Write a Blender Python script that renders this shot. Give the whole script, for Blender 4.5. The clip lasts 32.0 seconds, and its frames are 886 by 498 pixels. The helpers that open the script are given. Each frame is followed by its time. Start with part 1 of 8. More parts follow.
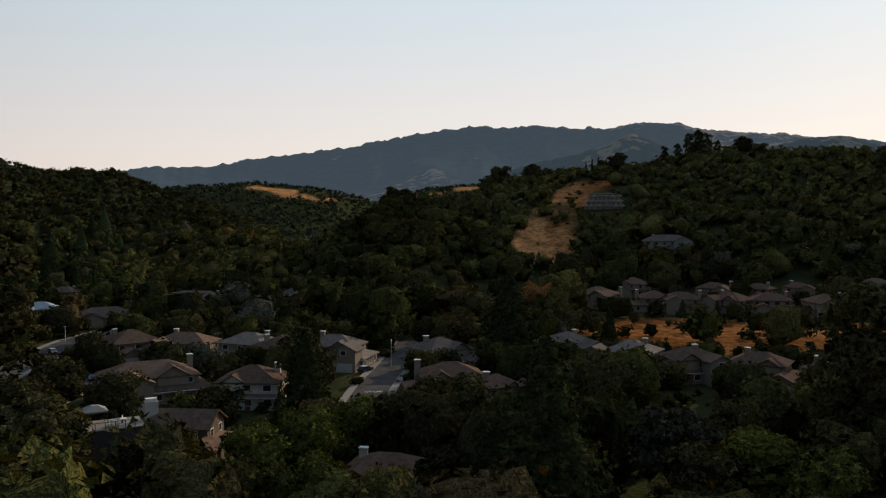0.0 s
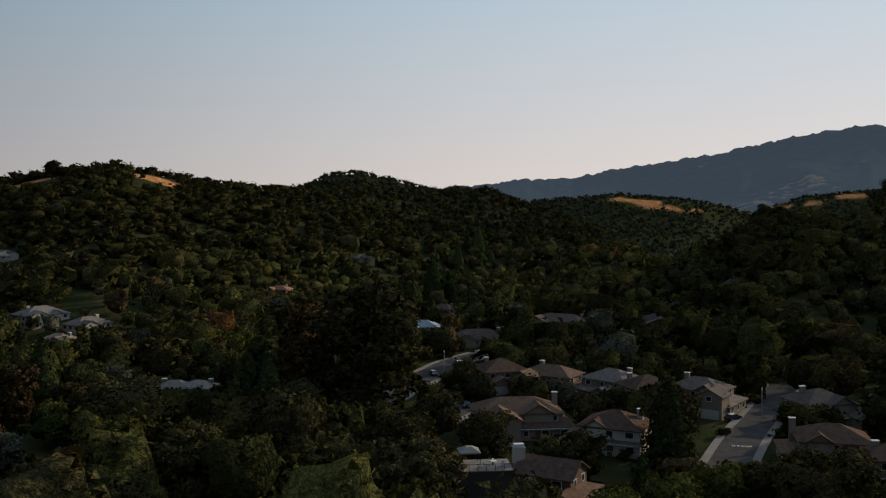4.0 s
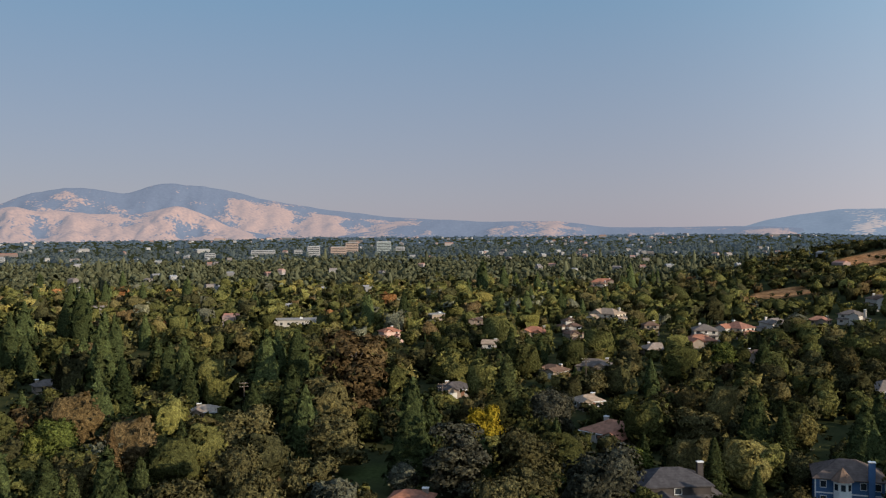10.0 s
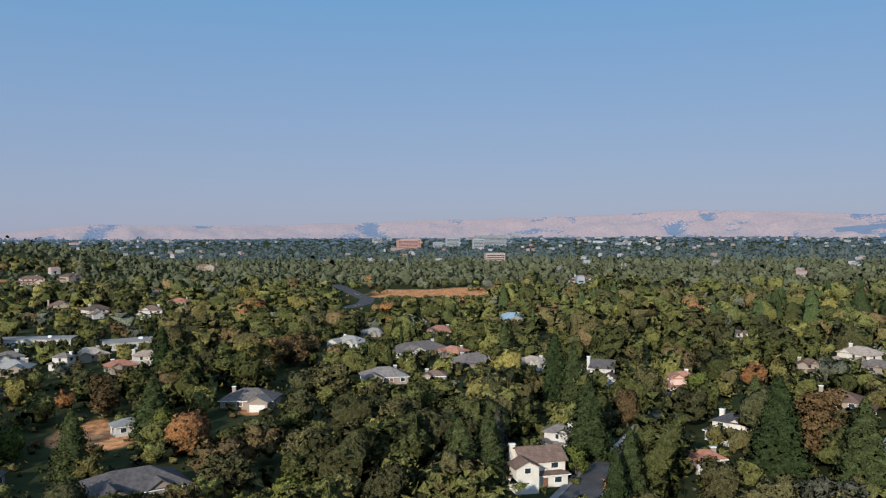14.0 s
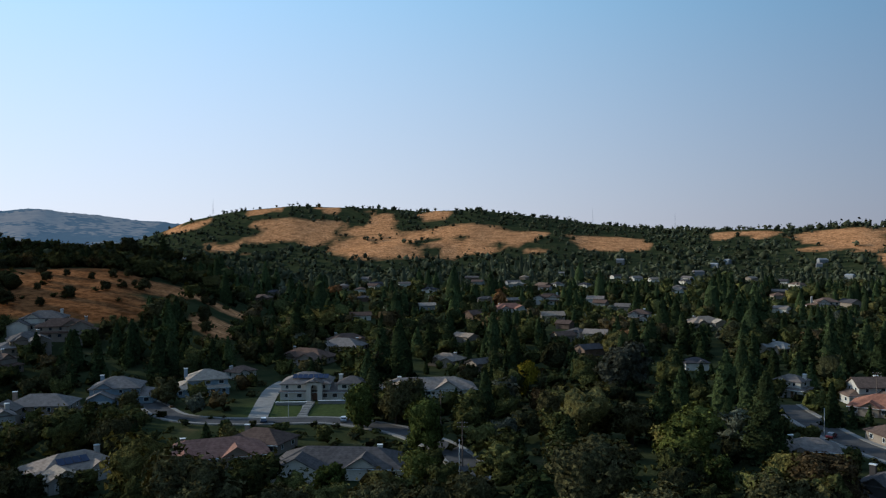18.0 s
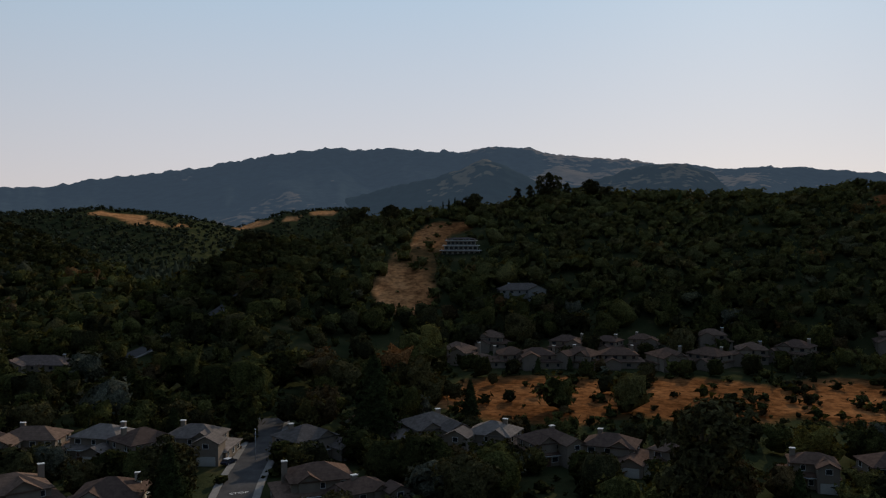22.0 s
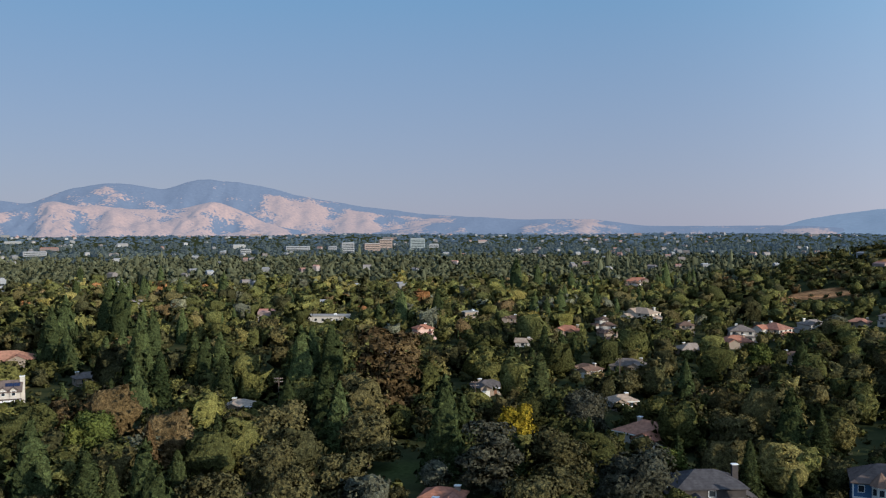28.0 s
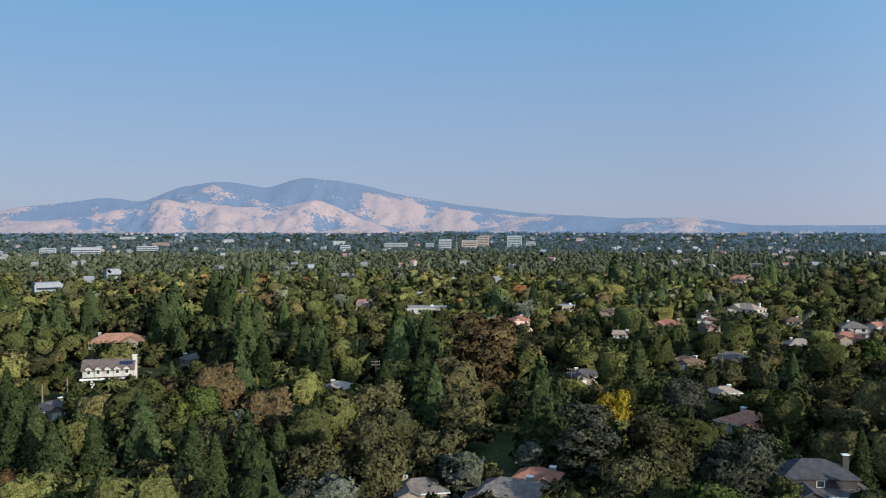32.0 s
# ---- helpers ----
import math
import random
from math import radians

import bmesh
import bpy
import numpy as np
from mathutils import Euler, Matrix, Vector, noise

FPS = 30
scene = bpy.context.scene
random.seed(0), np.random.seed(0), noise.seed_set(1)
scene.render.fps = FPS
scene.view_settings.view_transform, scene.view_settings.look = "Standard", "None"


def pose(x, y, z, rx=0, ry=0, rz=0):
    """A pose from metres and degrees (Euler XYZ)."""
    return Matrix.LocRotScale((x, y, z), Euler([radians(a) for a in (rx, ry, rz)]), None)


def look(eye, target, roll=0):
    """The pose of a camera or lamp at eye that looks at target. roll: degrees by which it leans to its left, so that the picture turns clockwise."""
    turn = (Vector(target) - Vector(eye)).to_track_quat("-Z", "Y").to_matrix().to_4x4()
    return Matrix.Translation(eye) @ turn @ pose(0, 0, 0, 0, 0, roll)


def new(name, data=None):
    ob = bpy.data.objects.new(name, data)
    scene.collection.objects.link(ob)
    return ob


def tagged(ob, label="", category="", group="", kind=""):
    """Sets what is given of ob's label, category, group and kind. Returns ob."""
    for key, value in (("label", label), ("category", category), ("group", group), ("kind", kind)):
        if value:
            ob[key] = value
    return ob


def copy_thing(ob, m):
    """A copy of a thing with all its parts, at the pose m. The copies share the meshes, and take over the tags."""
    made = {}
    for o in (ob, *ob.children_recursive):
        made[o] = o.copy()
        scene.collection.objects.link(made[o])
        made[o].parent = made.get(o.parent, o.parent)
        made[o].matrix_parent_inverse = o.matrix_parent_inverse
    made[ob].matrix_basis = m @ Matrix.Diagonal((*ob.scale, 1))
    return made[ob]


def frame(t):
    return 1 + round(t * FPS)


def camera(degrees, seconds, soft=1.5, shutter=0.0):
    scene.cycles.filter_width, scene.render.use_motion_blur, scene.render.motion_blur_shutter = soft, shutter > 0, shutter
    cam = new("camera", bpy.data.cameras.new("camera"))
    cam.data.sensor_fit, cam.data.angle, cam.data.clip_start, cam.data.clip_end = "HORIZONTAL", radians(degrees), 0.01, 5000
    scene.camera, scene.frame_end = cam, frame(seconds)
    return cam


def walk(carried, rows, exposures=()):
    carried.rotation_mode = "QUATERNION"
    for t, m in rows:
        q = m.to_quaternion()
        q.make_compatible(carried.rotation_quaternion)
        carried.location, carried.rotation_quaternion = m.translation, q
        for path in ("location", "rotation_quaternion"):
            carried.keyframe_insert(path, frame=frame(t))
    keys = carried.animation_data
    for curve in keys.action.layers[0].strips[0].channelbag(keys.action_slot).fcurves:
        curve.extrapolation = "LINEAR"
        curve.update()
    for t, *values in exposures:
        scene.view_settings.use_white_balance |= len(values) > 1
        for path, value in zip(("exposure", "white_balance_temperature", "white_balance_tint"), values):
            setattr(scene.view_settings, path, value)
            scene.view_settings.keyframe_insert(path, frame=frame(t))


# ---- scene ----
cam = camera(54.42, 32.0, soft=1.25)


def shot(x, y, z, yaw, tilt, lean):
    """The flying camera: its place, the bearing it looks along, its tilt and its lean."""
    return pose(x, y, z, 90 + tilt, 0, yaw) @ pose(0, 0, 0, 0, 0, -lean)


PATH = [
    (0, shot(-1.58, 0.56, 38.70, 112.06, -2.29, -0.05)),
    (0.5, shot(-1.57, 0.64, 39.74, 113.80, -2.33, -0.03)),
    (1, shot(-1.60, 0.64, 40.64, 115.96, -2.27, 0.03)),
    (1.5, shot(-1.53, 0.68, 41.63, 117.84, -2.20, 0.06)),
    (2, shot(-1.49, 0.52, 42.55, 119.73, -2.05, 0.05)),
    (2.5, shot(-1.54, 0.41, 43.50, 121.60, -1.95, 0.10)),
    (3, shot(-1.62, 0.31, 44.42, 127.78, -1.84, 0.15)),
    (3.5, shot(-1.62, 0.29, 45.42, 134.16, -1.73, 0.26)),
    (4, shot(-1.64, 0.26, 46.45, 135.84, -1.76, 0.22)),
    (4.5, shot(-1.69, 0.19, 47.39, 138.03, -1.78, 0.17)),
    (6.5, shot(-1.64, 0.48, 49.72, 138.06, -1.69, 0.13)),
    (7, shot(-1.66, 0.55, 50.37, 137.96, -1.66, 0.14)),
    (7.5, shot(-1.62, 0.56, 51.15, 137.91, -1.60, 0.10)),
    (8, shot(-1.60, 0.52, 51.82, 137.76, -1.53, 0.15)),
    (8.5, shot(-1.41, 0.35, 52.65, 137.64, -1.53, 0.10)),
    (9, shot(-0.97, 0.06, 54.85, 158.49, -1.65, 0.16)),
    (9.5, shot(-0.64, -0.05, 55.78, 195.11, -1.27, 0.34)),
    (10, shot(-0.31, -0.17, 55.28, 207.94, -1.24, 0.57)),
    (10.5, shot(-0.17, -0.37, 54.65, 209.90, -1.24, 0.61)),
    (11, shot(-0.02, -0.58, 54.78, 228.25, -1.08, 0.76)),
    (11.5, shot(0.12, -0.53, 54.34, 243.34, -0.90, 0.65)),
    (12, shot(0.17, -0.49, 54.05, 245.47, -0.89, 0.55)),
    (12.5, shot(0.28, -0.45, 54.08, 251.67, -0.92, 0.50)),
    (13, shot(0.69, -0.47, 53.98, 261.37, -0.95, 0.35)),
    (13.5, shot(1.16, -0.49, 53.82, 271.24, -0.99, 0.24)),
    (14, shot(1.48, -0.34, 53.82, 282.05, -1.09, 0.31)),
    (14.5, shot(1.62, -0.32, 53.96, 293.87, -1.18, 0.29)),
    (15, shot(1.79, -0.15, 54.07, 306.60, -1.22, 0.30)),
    (15.5, shot(1.91, 0.14, 54.03, 317.75, -1.23, 0.27)),
    (17.5, shot(1.35, 0.18, 55.21, 357.69, -1.20, 0.52)),
    (18, shot(1.54, 0.03, 55.44, 371.03, -1.15, 0.44)),
    (18.5, shot(1.40, -0.07, 55.75, 383.69, -1.11, 0.37)),
    (19, shot(1.30, -0.16, 56.01, 395.41, -1.06, 0.37)),
    (19.5, shot(1.13, -0.22, 56.02, 405.96, -1.06, 0.30)),
    (20, shot(1.09, -0.31, 55.94, 416.02, -1.04, 0.21)),
    (20.5, shot(1.34, -0.46, 56.21, 426.75, -1.09, 0.13)),
    (21, shot(1.33, -0.62, 56.14, 438.26, -1.12, 0.13)),
    (21.5, shot(1.56, -0.48, 56.11, 449.95, -1.13, 0.10)),
    (22, shot(1.71, -0.55, 56.34, 462.52, -1.19, 0.07)),
    (22.5, shot(1.79, -0.61, 56.30, 474.80, -1.26, 0.08)),
    (23, shot(1.72, -0.74, 56.30, 485.21, -1.29, 0.10)),
    (23.5, shot(1.64, -0.85, 56.14, 487.64, -1.34, 0.04)),
    (24, shot(1.34, -0.45, 56.06, 496.11, -1.38, 0.06)),
    (24.5, shot(0.54, -0.07, 55.77, 504.77, -1.30, 0.06)),
    (25, shot(-0.06, 0.24, 55.75, 513.88, -1.28, 0.00)),
    (25.5, shot(-0.13, 0.19, 55.81, 523.71, -1.26, -0.16)),
    (26, shot(-0.07, 0.29, 55.83, 533.79, -1.38, -0.22)),
    (26.5, shot(-0.08, 0.38, 55.96, 544.32, -1.45, -0.18)),
    (28.5, shot(-0.51, 0.18, 55.19, 573.04, -1.46, 0.12)),
    (29, shot(-0.51, 0.20, 54.78, 573.23, -1.49, 0.07)),
    (29.5, shot(-0.55, 0.17, 54.39, 573.33, -1.47, -0.02)),
    (30, shot(-0.44, 0.13, 53.86, 573.54, -1.50, -0.03)),
    (30.5, shot(-0.42, 0.07, 53.27, 574.81, -1.50, -0.07)),
    (31, shot(-0.37, 0.06, 52.75, 575.05, -1.48, -0.10)),
    (31.5, shot(-0.47, 0.08, 52.07, 576.09, -1.44, -0.08)),
    (32, shot(-0.50, 0.06, 51.51, 576.61, -1.47, -0.06)),
]
EXPOSURES = [(0, 0.13, 7400, 10), (2, 0.05, 7300, 10), (3, -0.19, 7200, 10), (4, -0.13, 7050, 10), (8.5, -0.12, 7000, 10), (9, -0.18, 6800, 10), (10, 0.7, 6500, 10), (11, 0.77, 6200, 11), (12, 0.88, 6100, 9), (13, 0.82, 5750, 8), (14, 0.77, 5500, 6), (15.5, 0.75, 5250, 4), (17.5, 0.5, 5350, 4), (18, 0.24, 5350, 2), (19, -0.12, 5600, 3), (20, -0.40, 5900, 4), (21, -0.38, 6250, 6), (22, -0.27, 6500, 10), (23, -0.28, 6900, 10), (24.5, -0.36, 7000, 10), (26, 0.42, 6700, 10), (28.5, 0.76, 5600, 6), (32, 0.91, 5450, 3)]
walk(cam, PATH, EXPOSURES)
# ---- land: heights ----
def lattice(i, j, seed):
    """A repeatable random number for each cell of a square lattice."""
    n = (i * 374761393 + j * 668265263 + seed * 2147483647).astype(np.int64)
    n = (n ^ (n >> 13)) * 1274126177 & 0x7FFFFFFF
    return ((n ^ (n >> 16)) & 0xFFFF) / 65535.0


def value_noise(x, y, size, seed=0):
    x, y = np.asarray(x, float) / size, np.asarray(y, float) / size
    i, j = np.floor(x).astype(np.int64), np.floor(y).astype(np.int64)
    u, v = x - i, y - j
    u, v = u * u * (3 - 2 * u), v * v * (3 - 2 * v)
    a = lattice(i, j, seed) * (1 - u) + lattice(i + 1, j, seed) * u
    b = lattice(i, j + 1, seed) * (1 - u) + lattice(i + 1, j + 1, seed) * u
    return a * (1 - v) + b * v


def rough(x, y, size, seed=0, octaves=4):
    """Rolling noise about 0, of several sizes."""
    return sum((value_noise(x, y, size / 2 ** k, seed + k) - 0.5) / 1.9 ** k for k in range(octaves))


def bearing(x, y):
    """Degrees from north (+y), growing to the west, and the distance from the middle of the valley."""
    return np.degrees(np.arctan2(-np.asarray(x, float), y)) % 360, np.hypot(x, y)


def spot(az, r):
    return -r * math.sin(radians(az)), r * math.cos(radians(az))


def smooth(t):
    t = np.clip(t, 0, 1)
    return t * t * (3 - 2 * t)


# a ridge: the run of its front slope, of its back slope, and its crest (bearing, distance, height)
HILL_SOUTH = (430, 350, [(118, 900, 0), (121, 900, 4), (124, 920, 20), (127, 1000, 42), (130, 1080, 64), (133, 1100, 88), (136, 1080, 88),
                         (140, 980, 85), (144, 900, 80), (148, 850, 79), (151.8, 820, 82), (154.8, 790, 90), (157, 770, 91), (160.3, 770, 88),
                         (165.7, 800, 73), (171, 840, 66), (177, 860, 52), (180.7, 880, 38), (185, 900, 26), (190, 900, 9), (197, 900, 0)])
KNOB = (350, 300, [(130, 1500, 40), (133, 1500, 84), (136, 1500, 97), (138, 1500, 116), (141.2, 1500, 136), (143.4, 1500, 132), (145, 1500, 108), (148, 1500, 80), (154, 1500, 20)])
HILL_WEST = (310, 300, [(44, 760, 15), (48, 790, 42), (51.9, 820, 58), (56.3, 810, 72), (59.6, 800, 81), (63, 780, 92), (65, 740, 86), (67.3, 690, 80), (72.8, 680, 88),
                        (76.5, 680, 88), (80, 680, 83), (85, 680, 80), (91.7, 680, 76), (93, 680, 80), (95.5, 680, 79), (99.5, 680, 71), (102, 680, 68),
                        (105.4, 675, 66), (108.5, 660, 60), (110.7, 640, 46), (115.6, 600, 43), (117, 600, 32), (119.5, 600, 14), (123, 600, 0)])
HILL_NORTHWEST = (240, 240, [(20, 560, 0), (24, 560, 8), (27, 560, 22), (32, 560, 34), (40, 560, 38), (48, 560, 37), (55, 550, 32), (62, 540, 23), (70, 520, 11), (78, 520, 2)])
HILL_RISE = (220, 250, [(23, 900, 0), (26, 880, 24), (30, 860, 41), (36, 840, 45), (44, 820, 47), (50, 820, 47), (56, 830, 40)])
HILL_OAKS = (520, 500, [(36, 1700, 10), (31, 1700, 38), (29.6, 1700, 55), (27.3, 1700, 80), (24, 1700, 98), (20.8, 1700, 110), (17.2, 1700, 106), (13, 1650, 98), (9, 1600, 92),
                        (6.5, 1600, 88), (3.8, 1600, 82), (1.6, 1600, 68), (-4, 1600, 58), (-10, 1600, 50)])
HILL_NORTHEAST = (420, 300, [(0, 1500, 42), (-5, 1500, 54), (-12, 1500, 56), (-15, 1500, 60), (-20, 1500, 50), (-25, 1500, 57), (-29, 1500, 54), (-34.6, 1450, 66),
                             (-37, 1400, 55), (-43, 1350, 56), (-46, 1300, 48), (-52, 1250, 39), (-60, 1200, 14), (-68, 1200, 0)])
GOLD_MOUNDS = (190, 170, [(-30, 1250, 0), (-26, 1250, 18), (-22, 1200, 31), (-19, 1200, 33), (-16, 1230, 26), (-13, 1280, 34), (-10, 1300, 30), (-6, 1300, 12), (-3, 1300, 0),
                          (2, 1350, 0), (5, 1350, 26), (8, 1330, 30), (11, 1300, 38), (14, 1300, 42), (17, 1300, 30), (20, 1330, 32), (24, 1400, 30), (28, 1400, 8), (32, 1400, 0)])
FOOTHILL = (500, 300, [(104, 2100, 30), (109, 2100, 112), (113, 2050, 100), (116, 2000, 62), (119, 1800, 80), (121, 1750, 90), (124, 1750, 100), (127, 1750, 92), (131, 1750, 84), (136, 1750, 40)])
NEAR_RIDGES = (FOOTHILL, HILL_SOUTH, KNOB, HILL_WEST, HILL_NORTHWEST, HILL_RISE, HILL_OAKS, HILL_NORTHEAST, GOLD_MOUNDS)


def ridge(az, r, front, back, crest):
    a = np.array(sorted(crest), float)
    rel = (az - a[:, 0].mean() + 180) % 360 - 180 + a[:, 0].mean()
    d, h = np.interp(rel, a[:, 0], a[:, 1]), np.interp(rel, a[:, 0], a[:, 2], left=0, right=0)
    up, down = smooth((r - d + front) / front), smooth((d + back - r) / back)
    up = 0.55 * up + 0.45 * np.clip((r - d + front) / front, 0, 1)
    return h * np.minimum(up, down)


def ground_height(x, y):
    x, y = np.asarray(x, float), np.asarray(y, float)
    az, r = bearing(x, y)
    z = np.zeros_like(r)
    for front, back, crest in NEAR_RIDGES:
        wob = 1 + 0.09 * rough(x, y, 260, 5, 3)
        z = np.maximum(z, ridge(az, r, front, back, crest) * wob)
    gully = rough(x, y, 120, 9, 3) * np.clip(z / 30, 0, 1) * 7
    plain = 19 * np.clip((r - 1700) / 2900, 0, 1) + 13 * smooth((r - 2000) / 1600) * smooth((75 - np.abs(az - 250)) / 10)
    roll = 1.2 * rough(x, y, 240, 3, 2) * np.clip((r - 150) / 200, 0, 1)
    return z + gully + plain + roll

# ---- sky and sun ----
SUN_BEARING, SUN_HEIGHT = 82.0, 18.0
world = bpy.data.worlds.new("sky")
scene.world = world
world.use_nodes = True
sky = world.node_tree.nodes.new("ShaderNodeTexSky")
sky.sky_type, sky.sun_disc = "NISHITA", False
sky.sun_elevation, sky.sun_rotation = radians(SUN_HEIGHT), radians(-SUN_BEARING)
sky.altitude, sky.air_density, sky.dust_density, sky.ozone_density = 0, 1.0, 0.6, 3.5
haze = world.node_tree.nodes.new("ShaderNodeMix")   # a veil of dry-season haze over the clear sky
haze.data_type = "RGBA"
side = world.node_tree.nodes.new("ShaderNodeTexCoord")
toward = world.node_tree.nodes.new("ShaderNodeVectorMath")   # haze scatters more light on the sun's side of the sky
toward.operation = "DOT_PRODUCT"
toward.inputs[1].default_value = (*spot(SUN_BEARING, 1.0), 0.0)
world.node_tree.links.new(side.outputs["Generated"], toward.inputs[0])
veil = world.node_tree.nodes.new("ShaderNodeMapRange")
veil.interpolation_type = "SMOOTHSTEP"
veil.inputs[1].default_value, veil.inputs[2].default_value = -0.5, 0.95
world.node_tree.links.new(toward.outputs["Value"], veil.inputs[0])
tone = world.node_tree.nodes.new("ShaderNodeMix")
tone.data_type = "RGBA"
tone.inputs[6].default_value, tone.inputs[7].default_value = (4.1, 4.2, 5.0, 1), (15.6, 15.1, 15.2, 1)
world.node_tree.links.new(veil.outputs[0], tone.inputs[0])
height = world.node_tree.nodes.new("ShaderNodeSeparateXYZ")   # the veil thins upward
world.node_tree.links.new(side.outputs["Generated"], height.inputs[0])
thin = world.node_tree.nodes.new("ShaderNodeMapRange")
thin.inputs[1].default_value, thin.inputs[2].default_value, thin.inputs[3].default_value, thin.inputs[4].default_value = 0.0, 0.9, 0.85, 0.80
world.node_tree.links.new(height.outputs[2], thin.inputs[0])
world.node_tree.links.new(thin.outputs[0], haze.inputs[0])
lift = world.node_tree.nodes.new("ShaderNodeMapRange")   # rosy at the horizon, bluer above
lift.inputs[1].default_value, lift.inputs[2].default_value = 0.0, 0.27
world.node_tree.links.new(height.outputs[2], lift.inputs[0])
hue = world.node_tree.nodes.new("ShaderNodeMix")
hue.data_type = "RGBA"
hue.inputs[6].default_value = (1.07, 0.98, 0.96, 1)
world.node_tree.links.new(lift.outputs[0], hue.inputs[0])
veiled = world.node_tree.nodes.new("ShaderNodeMix")
veiled.data_type, veiled.blend_type = "RGBA", "MULTIPLY"
veiled.inputs[0].default_value = 1.0
world.node_tree.links.new(tone.outputs[2], veiled.inputs[6])
aloft = world.node_tree.nodes.new("ShaderNodeMix")   # the upper haze is warmer on the sun's side
aloft.data_type = "RGBA"
aloft.inputs[6].default_value, aloft.inputs[7].default_value = (0.54, 0.91, 1.13, 1), (0.70, 0.92, 1.12, 1)
world.node_tree.links.new(veil.outputs[0], aloft.inputs[0])
zenith = world.node_tree.nodes.new("ShaderNodeMapRange")
zenith.inputs[1].default_value, zenith.inputs[2].default_value = 0.30, 0.85
world.node_tree.links.new(height.outputs[2], zenith.inputs[0])
overhead = world.node_tree.nodes.new("ShaderNodeMix")   # and deep blue overhead
overhead.data_type = "RGBA"
overhead.inputs[7].default_value = (0.72, 1.0, 1.42, 1)
world.node_tree.links.new(zenith.outputs[0], overhead.inputs[0])
world.node_tree.links.new(aloft.outputs[2], overhead.inputs[6])
world.node_tree.links.new(overhead.outputs[2], hue.inputs[7])
world.node_tree.links.new(hue.outputs[2], veiled.inputs[7])
world.node_tree.links.new(veiled.outputs[2], haze.inputs[7])
world.node_tree.links.new(sky.outputs[0], haze.inputs[6])
world.node_tree.links.new(haze.outputs[2], world.node_tree.nodes["Background"].inputs[0])
world.node_tree.nodes["Background"].inputs[1].default_value = 0.055
sun = new("sun", bpy.data.lights.new("sun", "SUN"))
sun.data.energy, sun.data.angle, sun.data.color = 3.9, radians(0.7), (1.0, 0.87, 0.70)
sun.matrix_world = look((*spot(SUN_BEARING, 100), 100 * math.tan(radians(SUN_HEIGHT))), (0, 0, 0))

# ---- materials ----
def material(name, rough_value=0.8, metal=0.0):
    m = bpy.data.materials.new(name)
    m.use_nodes = True
    b = m.node_tree.nodes["Principled BSDF"]
    b.inputs["Roughness"].default_value, b.inputs["Metallic"].default_value = rough_value, metal
    b.inputs["Specular IOR Level"].default_value = 0.15 if rough_value < 0.6 else 0.0
    return m, m.node_tree.nodes, m.node_tree.links, b


def link_noise(nodes, links, scale, detail=3.0, coords="Object"):
    tc, n = nodes.new("ShaderNodeTexCoord"), nodes.new("ShaderNodeTexNoise")
    n.inputs["Scale"].default_value, n.inputs["Detail"].default_value = scale, detail
    links.new(tc.outputs[coords], n.inputs["Vector"])
    return n


def ramp(nodes, links, source, stops):
    r = nodes.new("ShaderNodeValToRGB")
    while len(r.color_ramp.elements) < len(stops):
        r.color_ramp.elements.new(0.5)
    for e, (at, c) in zip(r.color_ramp.elements, stops):
        e.position, e.color = at, (*c, 1)
    links.new(source, r.inputs[0])
    return r


def mix(nodes, links, a, b, factor, blend="MIX"):
    """Mixes two colours or sockets by a number or a socket."""
    m = nodes.new("ShaderNodeMix")
    m.data_type, m.blend_type = "RGBA", blend
    for socket, v in ((m.inputs[0], factor), (m.inputs[6], a), (m.inputs[7], b)):
        if isinstance(v, bpy.types.NodeSocket):
            links.new(v, socket)
        else:
            socket.default_value = (*v, 1) if isinstance(v, tuple) else v
    return m.outputs[2]


def bumped(nodes, links, b, source, depth, distance=0.05):
    n = nodes.new("ShaderNodeBump")
    n.inputs["Strength"].default_value, n.inputs["Distance"].default_value = depth, distance
    links.new(source, n.inputs["Height"])
    links.new(n.outputs[0], b.inputs["Normal"])


